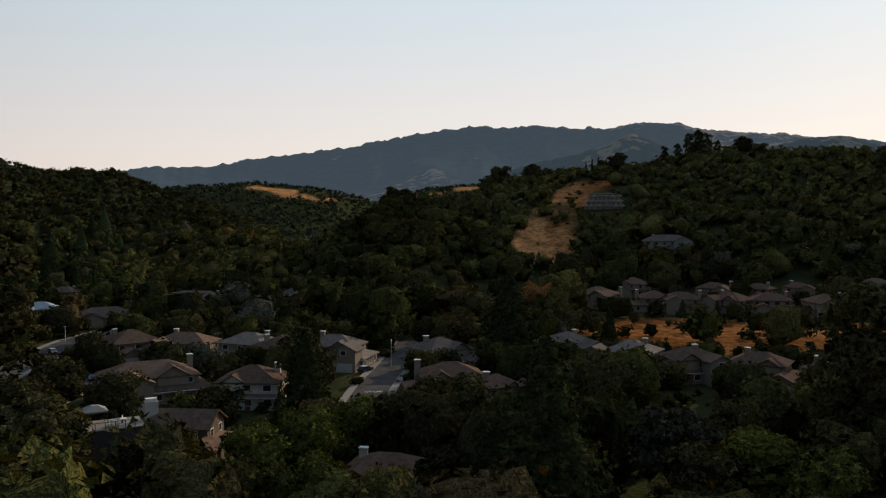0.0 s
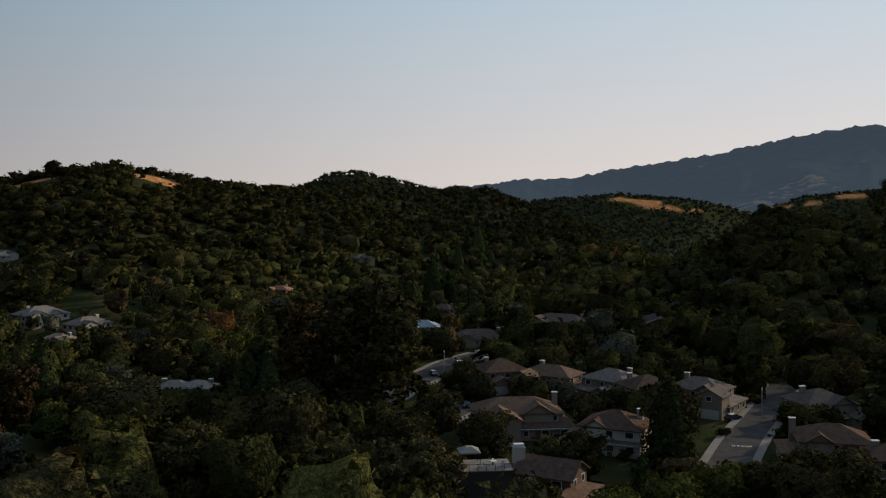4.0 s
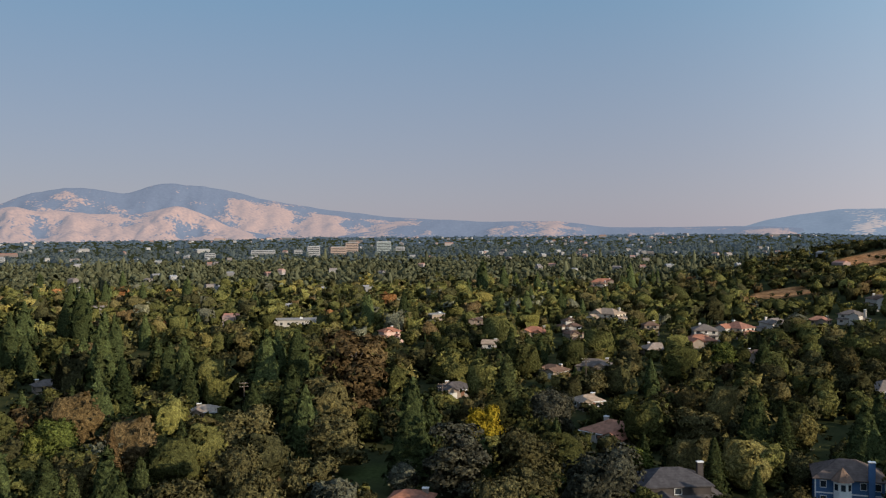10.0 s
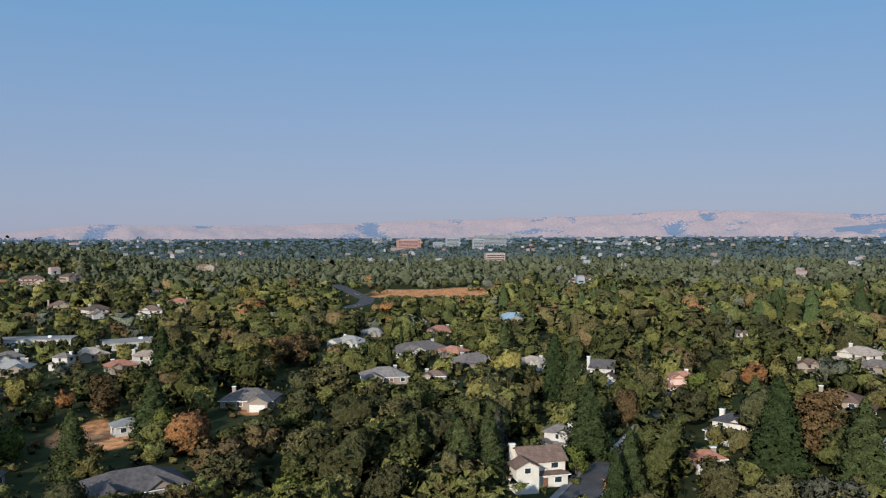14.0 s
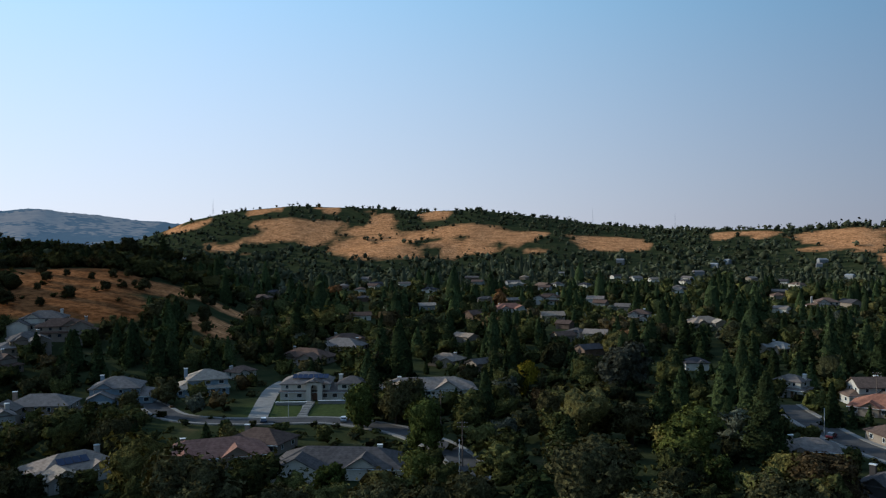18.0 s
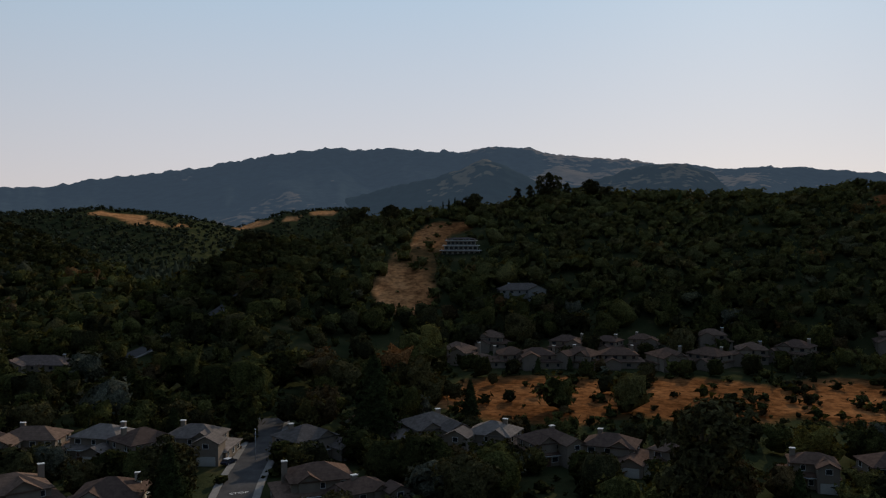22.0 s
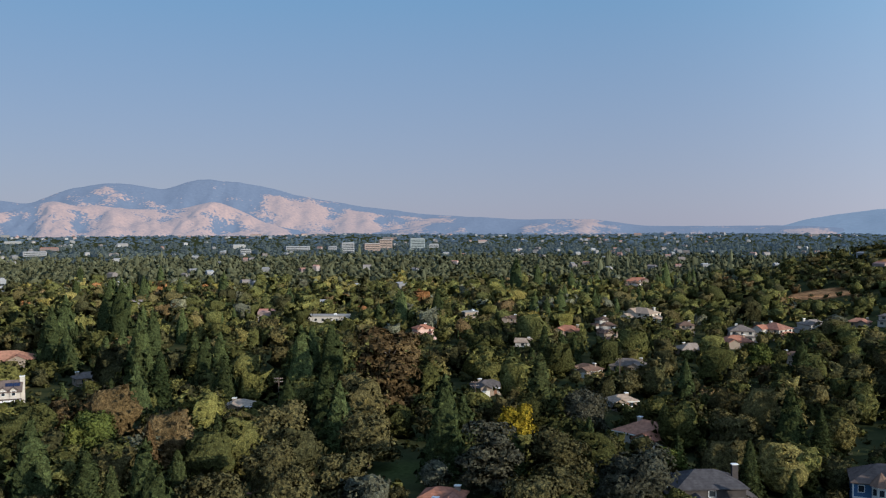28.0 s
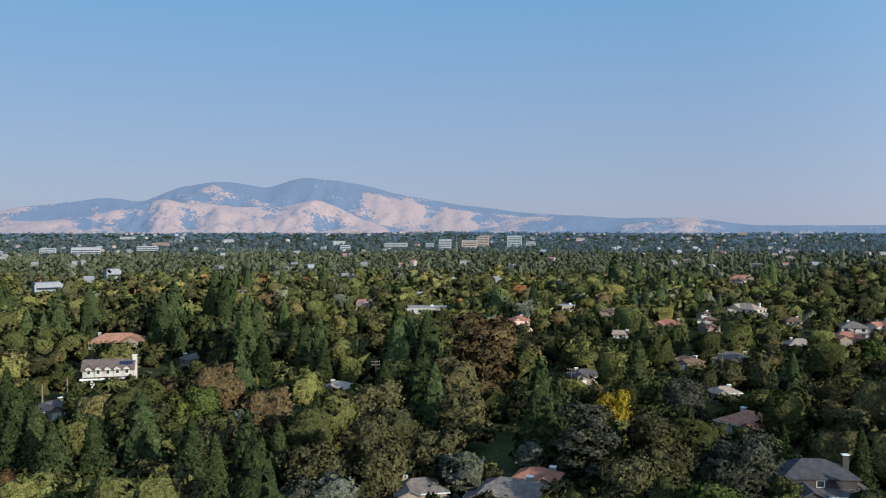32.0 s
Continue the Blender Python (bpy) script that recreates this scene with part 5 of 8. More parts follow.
house(197.7, 797, 14.0, wall="white", turn=-25, group=G)
house(179.4, 614, 11.7, turn=8, group=G)
house(178.1, 654, 9.6, wall="white", turn=-8, group=G)
house(159.7, 353, 10.4, floors=1, roof="tan", turn=-35, group=G)

# ---- roads ----
ASPHALT = plain("asphalt", (0.072, 0.066, 0.061), 0.9, 0.2, 0.25, bump=0.3)
CONCRETE = plain("pale_concrete", (0.21, 0.19, 0.165), 0.9, 0.15, 0.4, bump=0.2)
LINE_PAINT = plain("road_paint", (0.62, 0.60, 0.55), 0.7, 0.15, 3.0)


def centre_line(points, step=4.0):
    """Even steps along a smooth line through bearings and distances."""
    p = np.array([spot(a, r) for a, r in points])
    s = np.concatenate([[0], np.cumsum(np.hypot(*np.diff(p, axis=0).T))])
    t = np.linspace(0, s[-1], max(3, int(s[-1] / step)))
    q = np.stack([np.interp(t, s, p[:, 0]), np.interp(t, s, p[:, 1])], 1)
    for _ in range(3):
        q[1:-1] = (q[:-2] + 2 * q[1:-1] + q[2:]) / 4
    d = np.gradient(q, axis=0)
    d /= np.linalg.norm(d, axis=1, keepdims=True)
    return q, np.stack([d[:, 1], -d[:, 0]], 1)


def strip(name, q, side, a, b, lift, thick, mat, parent=None):
    """A band between two offsets from the centre line, laid on the ground, with its own depth."""
    mid = q + side * (a + b) / 2
    z = ground_height(mid[:, 0], mid[:, 1])
    for off in (a, b):
        e = q + side * off
        z = np.maximum(z, ground_height(e[:, 0], e[:, 1]))
    rows = []
    for off, dz in ((a, lift - thick), (a, lift), (b, lift), (b, lift - thick)):
        e = q + side * off
        rows.append(np.stack([e[:, 0], e[:, 1], z + dz], 1))
    n = len(q)
    v = np.concatenate(rows)
    f = [(k * n + i, k * n + i + 1, (k + 1) % 4 * n + i + 1, (k + 1) % 4 * n + i) for k in range(4) for i in range(n - 1)]
    ob = new(name, quick_mesh(name, v, np.array(f)[:, ::-1], mat))
    if parent:
        ob.parent = parent
    return ob


def road(name, label, points, width, walk_width=1.6, mat=None, sight=True, dashes=False):
    q, side = centre_line(points)
    ob = tagged(strip(name, q, side, -width / 2, width / 2, 0.22, 0.8, mat or ASPHALT), label, "road", kind="structure")
    if walk_width:
        for s in (-1, 1):
            a, b = sorted((s * (width / 2 + 0.003), s * (width / 2 + walk_width)))
            tagged(strip("pavement", q, side, a, b, 0.36, 0.9, CONCRETE), "pale concrete pavement with a kerb beside the road", "pavement", kind="structure")
    if dashes:
        strip("centre_line", q, side, -0.12, 0.12, 0.228, 0.01, LINE_PAINT, ob)
    for x, y in q[::2]:
        FOOTPRINTS.append((x, y, width / 2 + 1.2))
    if sight:
        for x, y in q[::3]:
            az, r = bearing(x, y)
            if r > sight > 1:
                continue
            keep_open(float(az), float(r), math.degrees(width * 0.35 / r), float(ground_height(x, y)) + 0.5)
    return ob


road("street_1", "asphalt street with pale kerbs running between tract houses", [(117.6, 160), (116.9, 178), (116.2, 196), (115.3, 215), (114.5, 238), (114.0, 262)], 7.6)
road("avenue", "wide asphalt avenue curving along the foot of the hill", [(140, 222), (137.4, 252), (135.0, 287), (132.4, 312), (129.3, 334), (125.6, 381), (121.0, 424), (118.4, 447), (115.5, 462)], 9.5, 1.6, dashes=True, sight=300)
road("court", "short asphalt court between houses", [(138.6, 180), (137.4, 190), (135.5, 205), (133.7, 218)], 8.0, sight=False)
road("street_2", "asphalt lane that ends in a turning circle", [(253.5, 262), (254.0, 241), (254.1, 225), (253.8, 213), (253.1, 206), (251.8, 202), (250.2, 204)], 6.5, 1.4)
road("street_3", "narrow asphalt street under tall redwoods", [(267.9, 262), (268.4, 240), (269.3, 220), (271.2, 200), (272.6, 181), (274.5, 160)], 7.5, sight=False)
road("highway", "grey highway curving over a low rise", [(289.2, 900), (288.7, 857), (287.8, 767), (287.0, 712), (287.2, 660), (288.5, 620)], 12.0, 0, dashes=True)
road("street_4", "asphalt street past the mansion green", [(33, 310), (29.8, 300), (28.4, 272), (25.8, 262), (23.5, 259), (18.2, 257), (14, 243), (10.8, 223), (9.1, 205), (8.6, 190)], 7.0, 1.2)
road("driveway_1", "long pale concrete driveway up to the mansion", [(23.0, 264), (22.5, 290), (22.0, 314), (21.2, 326)], 6.0, 0, CONCRETE)
road("street_5", "asphalt street below the tract houses", [(66, 208), (63, 220), (60, 231), (57.7, 240), (53.7, 257), (49.5, 275), (45, 290)], 8.0, sight=False)
road("lane", "asphalt lane with a mown verge and pale pavement", [(349.2, 292), (347.2, 264), (345.4, 246), (342.2, 230), (339.2, 220), (336, 214)], 8.0)
road("driveway_2", "shaded gravel drive between tall trees", [(168.3, 226), (167.9, 205), (167.5, 190), (167.0, 172)], 3.6, 0, sight=False)
road("footpath", "pale stepped stone path up to the mansion porch", [(20.1, 260), (19.9, 275), (19.7, 288)], 2.6, 0, CONCRETE)

# the open grass keeps its view
for a0, r0, da, dr in GRASS + GRASS_NORTH + GRASS_SOUTH + GRASS_FAR + LOTS:
    front = 0.75 if 60 < a0 < 100 or 24 < a0 < 40 else 0.35
    px, py = spot(a0, r0 - dr * front)
    for part_of in (-0.55, 0, 0.55):
        keep_open(a0 + part_of * da, r0 - dr * front, da * 0.3, float(ground_height(px, py)) + (1.0 if front > 0.5 else 0.0))

# ---- trees ----
rng = np.random.default_rng(7)


def unit(v):
    return v / (np.linalg.norm(v, axis=-1, keepdims=True) + 1e-9)


def leaves(centres, outward, size, stretch=1.0, jitter=0.5):
    """Small three-cornered sprays of leaves at the centres, facing about outward; gives corners, triangles and their soft normals."""
    n = len(centres)
    nrm = unit(outward + jitter * rng.normal(size=(n, 3)))
    t = unit(np.cross(nrm, rng.normal(size=(n, 3))))
    b = np.cross(nrm, t)
    s = (size * rng.uniform(0.6, 1.35, n))[:, None] * 0.58
    t, b = t * s * stretch, b * s
    v = np.stack([centres - t - b * 0.8, centres + t - b * 0.6 + nrm * s * 0.35, centres + b * 1.1], 1)
    soft = unit(outward + 0.45 * rng.normal(size=(n, 3)))
    return v.reshape(-1, 3), np.arange(3 * n).reshape(n, 3), np.repeat(soft, 3, 0)


def join(a, b):
    return np.concatenate([a[0], b[0]]), np.concatenate([a[1], b[1] + len(a[0])]), np.concatenate([a[2], b[2]])


def lathe_faces(rows, around):
    i, j = np.meshgrid(np.arange(rows - 1), np.arange(around), indexing="ij")
    a, b = i * around + j, i * around + (j + 1) % around
    return np.concatenate([np.stack([a, b, b + around], -1).reshape(-1, 3), np.stack([a, b + around, a + around], -1).reshape(-1, 3)])


def blob_core(blobs, around, rows):
    """The dense inside of a crown: a lumpy skin a little within the boughs."""
    mid = np.average(blobs[:, :3], axis=0, weights=blobs[:, 3])
    el, az = np.meshgrid(np.linspace(-1.15, 1.55, rows), np.arange(around) * 2 * math.pi / around, indexing="ij")
    u = np.stack([np.cos(el) * np.cos(az), np.cos(el) * np.sin(az), np.sin(el)], -1).reshape(-1, 3)
    best, who = np.full(len(u), 0.05), np.zeros(len(u), int)
    for k, (x, y, z, r, _) in enumerate(blobs):
        c = np.array((x, y, z)) - mid
        along = u @ c
        gap = (r * 0.78) ** 2 - (c @ c - along ** 2)
        reach = np.where(gap > 0, along + np.sqrt(np.maximum(gap, 0)), 0)
        who, best = np.where(reach > best, k, who), np.maximum(best, reach)
    p = mid + u * best[:, None]
    return p, lathe_faces(rows, around), unit(unit(p - blobs[who, :3]) + 0.5 * u)


def blob_crown(blobs, count, size, seed, around=0, rows=0):
    """Leaves over the upper skins of several overlapping boughs (x, y, z, radius, flatness) round a dense inside."""
    global rng
    rng = np.random.default_rng(seed)
    blobs = np.array(blobs, float)
    share = blobs[:, 3] ** 2
    which = rng.choice(len(blobs), count, p=share / share.sum())
    d = rng.normal(size=(count, 3))
    d[:, 2] = np.where(d[:, 2] < -0.35, -d[:, 2] * 0.8, d[:, 2])
    d = unit(d)
    rad = blobs[which, 3:4] * rng.uniform(0.80, 1.14, (count, 1))
    c = blobs[which, :3] + d * rad * np.stack([np.ones(count), np.ones(count), blobs[which, 4]], 1)
    mid = np.average(blobs[:, :3], axis=0, weights=blobs[:, 3])
    out = leaves(c, unit(d + 0.45 * unit(c - mid)), size)
    return join(blob_core(blobs, around, rows), out) if around else out


def dome(seed, boughs, spread, low, high, bough, flat=0.8):
    """Boughs of a round crown about 1 high in all."""
    r = np.random.default_rng(seed)
    out = []
    for k in range(boughs):
        z = low + (high - low) * (k + 0.5) / boughs
        ring = spread * math.sqrt(max(0.05, 1 - ((z - (low * 0.7 + high * 0.3)) / (high - low * 0.6)) ** 2))
        a, q = k * 2.4 + r.uniform(-0.4, 0.4), ring * r.uniform(0.35, 1.0)
        out.append((q * math.cos(a), q * math.sin(a), z + r.uniform(-0.04, 0.04), bough * r.uniform(0.75, 1.25), flat))
    return out


def cone_crown(count, size, width, seed, power, tiers, droop, around=0, rows=0):
    """A redwood or fir: boughs in uneven tiers, each a fan of drooping sprays, round a dense inside."""
    global rng
    rng = np.random.default_rng(seed)
    phase = rng.uniform(0, 6.28, 4)

    def reach(h, a):
        lobe = 0.86 + 0.13 * np.sin(a * 3 + h * 9 + phase[0]) + 0.13 * np.sin(a * 5 - h * 23 + phase[1]) + 0.10 * np.sin(a * 8 + h * 41 + phase[2])
        step = 0.80 + 0.30 * (1 - (h * tiers + 0.35 * np.sin(a * 2 + phase[3])) % 1.0)
        return width * np.clip(1.0 - h, 0.0, 1) ** power * lobe * step * np.clip(0.55 + h * 5, 0, 1)

    h = 0.04 + 0.95 * rng.uniform(0, 1, count) ** 1.45
    a = rng.uniform(0, 2 * math.pi, count)
    q = reach(h, a) * rng.uniform(0.80, 1.14, count)
    c = np.stack([q * np.cos(a), q * np.sin(a), np.clip(h - droop * q * 0.5, 0.03, 1.0)], 1)
    out = leaves(c, unit(np.stack([np.cos(a), np.sin(a), 0.55 + 0 * a], 1)), size * (0.5 + 0.65 * (1 - h)), 1.2, 0.5)
    if not around:
        return out
    hh, aa = np.meshgrid(np.linspace(0.05, 0.985, rows), np.arange(around) * 2 * math.pi / around, indexing="ij")
    qq = reach(hh, aa) * 0.84
    p = np.stack([qq * np.cos(aa), qq * np.sin(aa), np.clip(hh - droop * qq * 0.5, 0.02, 1)], -1).reshape(-1, 3)
    return join((p, lathe_faces(rows, around), unit(np.stack([np.cos(aa), np.sin(aa), 0.5 + 0 * aa], -1).reshape(-1, 3))), out)


def crown_shape(kind, seed, count, size, around=0, rows=0):
    """The crown of one kind of tree, 1 high, with that many leaf clumps."""
    if kind == "oak":
        return blob_crown(dome(seed, 15, 0.35, 0.27, 0.84, 0.175), count, size, seed, around, rows)
    if kind == "broad":
        return blob_crown(dome(seed, 20, 0.33, 0.17, 0.84, 0.175, 0.9), count, size, seed, around, rows)
    if kind == "tall":
        return blob_crown(dome(seed, 18, 0.21, 0.08, 0.92, 0.115, 0.9), count, size, seed, around, rows)
    if kind == "redwood":
        return cone_crown(count, size, 0.265, seed, 0.62, 12, 0.35, around, rows)
    if kind == "fir":
        return cone_crown(count, size * 1.1, 0.32, seed, 0.72, 8, 0.4, around, rows)
    return cone_crown(count, size * 0.8, 0.085, seed, 0.5, 5, 0.0, around, rows)


def leafy_mesh(name, crown, mat):
    """A crown's mesh, with normals that follow the swell of the boughs."""
    me = quick_mesh(name, crown[0], crown[1], mat, True)
    me.attributes.new("custom_normal", "FLOAT_VECTOR", "POINT").data.foreach_set("vector", np.ascontiguousarray(crown[2], np.float32).ravel())
    return me


def tube(points, radii, sides=6):
    """A tapered limb along the points."""
    verts, faces = [], []
    for k, (p, r) in enumerate(zip(points, radii)):
        for s in range(sides):
            a = 2 * math.pi * s / sides
            verts.append((p[0] + r * math.cos(a), p[1] + r * math.sin(a), p[2]))
        if k:
            o = (k - 1) * sides
            faces += [(o + s, o + (s + 1) % sides, o + sides + (s + 1) % sides, o + sides + s) for s in range(sides)]
    return verts, faces


def limbs(seed, trunk_top, trunk_r, count, reach, rise):
    """A trunk with limbs that spread from its upper half, for a tree 1 high."""
    r = random.Random(seed)
    lean = (r.uniform(-0.03, 0.03), r.uniform(-0.03, 0.03))
    verts, faces = tube([(0, 0, -0.06), (0, 0, 0.02), (lean[0] * 0.5, lean[1] * 0.5, trunk_top * 0.5), (lean[0], lean[1], trunk_top)],
                        [trunk_r * 1.5, trunk_r * 1.15, trunk_r * 0.85, trunk_r * 0.35])
    for k in range(count):
        a, z = k * 2.4 + r.uniform(-0.3, 0.3), trunk_top * r.uniform(0.35, 0.85)
        q = reach * r.uniform(0.6, 1.0)
        mid = (lean[0] + 0.45 * q * math.cos(a), lean[1] + 0.45 * q * math.sin(a), z + rise * 0.4)
        end = (q * math.cos(a), q * math.sin(a), z + rise * r.uniform(0.7, 1.1))
        v, f = tube([(lean[0] * 0.7, lean[1] * 0.7, z), mid, end], [trunk_r * 0.5, trunk_r * 0.32, trunk_r * 0.1], 5)
        faces += [tuple(len(verts) + t for t in q4) for q4 in f]
        verts += v
    return np.array(verts), np.array(faces)


KINDS = ("oak", "broad", "tall", "redwood", "fir", "cypress")
LABELS = {"oak": "spreading dark green oak with a dense uneven crown", "broad": "full round leafy tree of the gardens", "tall": "tall airy eucalyptus with a ragged crown",
          "redwood": "tall conical redwood with drooping tiers", "fir": "wide dark fir with layered boughs", "cypress": "narrow dark columnar cypress", "palm": "palm with a bare trunk and a head of fronds"}
templates = {}


def tree_template(kind, leaf, variant, big, near):
    """The crown and trunk meshes of one tree, 1 m high, built once and shared by the trees that look alike."""
    key = (kind, leaf.name, variant, big, near)
    if key not in templates:
        seed = variant * 17 + KINDS.index(kind) * 101 + 3
        count = {"oak": 1400, "broad": 1450, "tall": 2300, "redwood": 1400, "fir": 1400, "cypress": 600}[kind] if big else 850
        count = int(count * 1.7) if near else count
        size = {"oak": 0.060, "broad": 0.056, "tall": 0.047, "redwood": 0.036, "fir": 0.038, "cypress": 0.036}[kind] * (1 if big else 1.25) * (0.76 if near else 1)
        solid = (0, 0) if kind == "tall" else (12, 10) if kind in ("oak", "broad") else (12, 24)
        crown = leafy_mesh("crown", crown_shape(kind, seed, count, size, *solid), leaf)
        if kind in ("oak", "broad"):
            tv, tf = limbs(seed, 0.6, 0.03, 6, 0.26, 0.22)
        elif kind == "tall":
            tv, tf = limbs(seed, 0.85, 0.02, 8, 0.18, 0.2)
        else:
            tv, tf = limbs(seed, 0.93, 0.018, 0, 0, 0)
        trunk = quick_mesh("trunk", tv, tf, PALE_BARK if kind == "tall" else BARK, True)
        templates[key] = (crown, trunk)
    return templates[key]


tree_spots = []


def tree(az, r, height, kind, leaf=None, wide=1.0, variant=None, label="", group=""):
    """A tree that stands alone as a thing, at a bearing and distance from the valley's middle."""
    leaf = leaf or {"oak": LEAF_OAK, "broad": LEAF_OAK, "tall": LEAF_OAK}.get(kind, LEAF_PINE)
    variant = len(tree_spots) % 4 if variant is None else variant
    for _ in range(8):   # stand clear of houses and roads
        if not blocked(*spot(az, r), 0.3):
            break
        r += 2.5
    crown_me, trunk_me = tree_template(kind, leaf, variant, height > 10.5, r < 235)
    x, y = spot(az, r)
    base = new(kind + "_tree", None)
    base.empty_display_size = 0.5
    base.matrix_basis = Matrix.LocRotScale((x, y, float(ground_height(x, y)) - 0.1), Euler((0, 0, len(tree_spots) * 1.7)), (height * wide, height * wide, height))
    for nm, me in (("trunk", trunk_me), ("crown", crown_me)):
        new(nm, me).parent = base
    if leaf in (LEAF_GOLD, LEAF_GREY, LEAF_LIME) and height > 9 and not group:   # trees of a colour of their own stay in view
        keep_open(az, r, math.degrees(height * wide * 0.25 / r), float(ground_height(x, y)) + height * 0.5)
    tree_spots.append((x, y, height * wide * {"oak": 0.42, "broad": 0.4, "tall": 0.26, "redwood": 0.19, "fir": 0.24, "cypress": 0.08}[kind]))
    return tagged(base, label or LABELS[kind], "tree", group or kind + " trees")

# ---- single buildings with a shape of their own ----
def blue_house(az, r):
    """The blue clapboard house: hipped roof, a bay with a pointed roof, a tall outside chimney."""
    x, y = spot(az, r)
    base = new("house", None)
    base.matrix_basis = pose(x, y, float(ground_height(x, y)), 0, 0, az + 6)
    w, d = 12.5, 9.5
    part("wall", walls(w, d, -0.8, 5.9, False, 0), WALLS["blue"], base)
    part("roof", roofing(w, d, 5.9, False, 0.55), ROOFS["umber"], base)
    part("band", box_mesh(-w / 2 - 0.04, w / 2 + 0.04, -d / 2 - 0.05, -d / 2 + 0.1, 2.75, 3.0), TRIM, base, "white band between the storeys")
    for cx in (-w / 2, w / 2):
        part("corner_board", box_mesh(cx - 0.12, cx + 0.12, -d / 2 - 0.06, -d / 2 + 0.1, -0.2, 5.85), TRIM, base)
    bay, roof_bm = bmesh.new(), bmesh.new()
    ring = [(1.7 * math.cos(radians(a)), 1.7 * math.sin(radians(a))) for a in range(22, 382, 45)]
    for bm, z0, z1, k in ((bay, -0.8, 5.8, 1.0),):
        lo, hi = [bm.verts.new((px, py, z0)) for px, py in ring], [bm.verts.new((px, py, z1)) for px, py in ring]
        for e in range(8):
            bm.faces.new((lo[e], lo[(e + 1) % 8], hi[(e + 1) % 8], hi[e]))
        bm.faces.new(hi)
    eave, tip = [roof_bm.verts.new((px * 1.3, py * 1.3, 5.7)) for px, py in ring], roof_bm.verts.new((0, 0, 8.3))
    for e in range(8):
        roof_bm.faces.new((eave[e], eave[(e + 1) % 8], tip))
    roof_bm.faces.new(eave[::-1])
    at = pose(-1.4, -d / 2 - 0.6, 0)
    part("bay", bay, TRIM, base, "eight-sided bay with white trim", at)
    part("bay_roof", roof_bm, ROOFS["brown"], base, "pointed bay roof", at)
    for turn in (-45, 0, 45):
        a = radians(turn - 90)
        for z in (0.9, 3.9):
            window(base, -1.4 + 1.62 * math.cos(a), -d / 2 - 0.6 + 1.62 * math.sin(a), z, 1.0, 1.4, turn, True)
    for wx, z in ((2.4, 3.9), (5.0, 3.9), (5.0, 0.9), (-4.8, 3.9), (-4.8, 0.9)):
        window(base, wx, -d / 2, z, 1.2, 1.4, 0, True)
    chimney(base, 3.8, -d / 2 - 0.5, 0, 9.6, WALLS["blue"], 0.9)
    part("porch", walls(4.2, 3.6, -0.6, 2.6, False, 0), WALLS["blue"], base, "", pose(w / 2 + 2.0, -1.2, 0))
    part("porch_roof", roofing(4.2, 3.6, 2.6, False, 0.35, 0.3), ROOFS["tan"], base, "", pose(w / 2 + 2.0, -1.2, 0))
    for wx in (w / 2 + 1.0, w / 2 + 2.8):
        window(base, wx, -3.0, 0.8, 1.2, 1.3, 0, True)
    FOOTPRINTS.append((x, y, 9))
    keep_open(az, r - 6, 2.2, float(ground_height(x, y)) + 2.5)
    return tagged(base, "blue clapboard house with a white-trimmed bay tower", "house", "houses of the southern gardens")


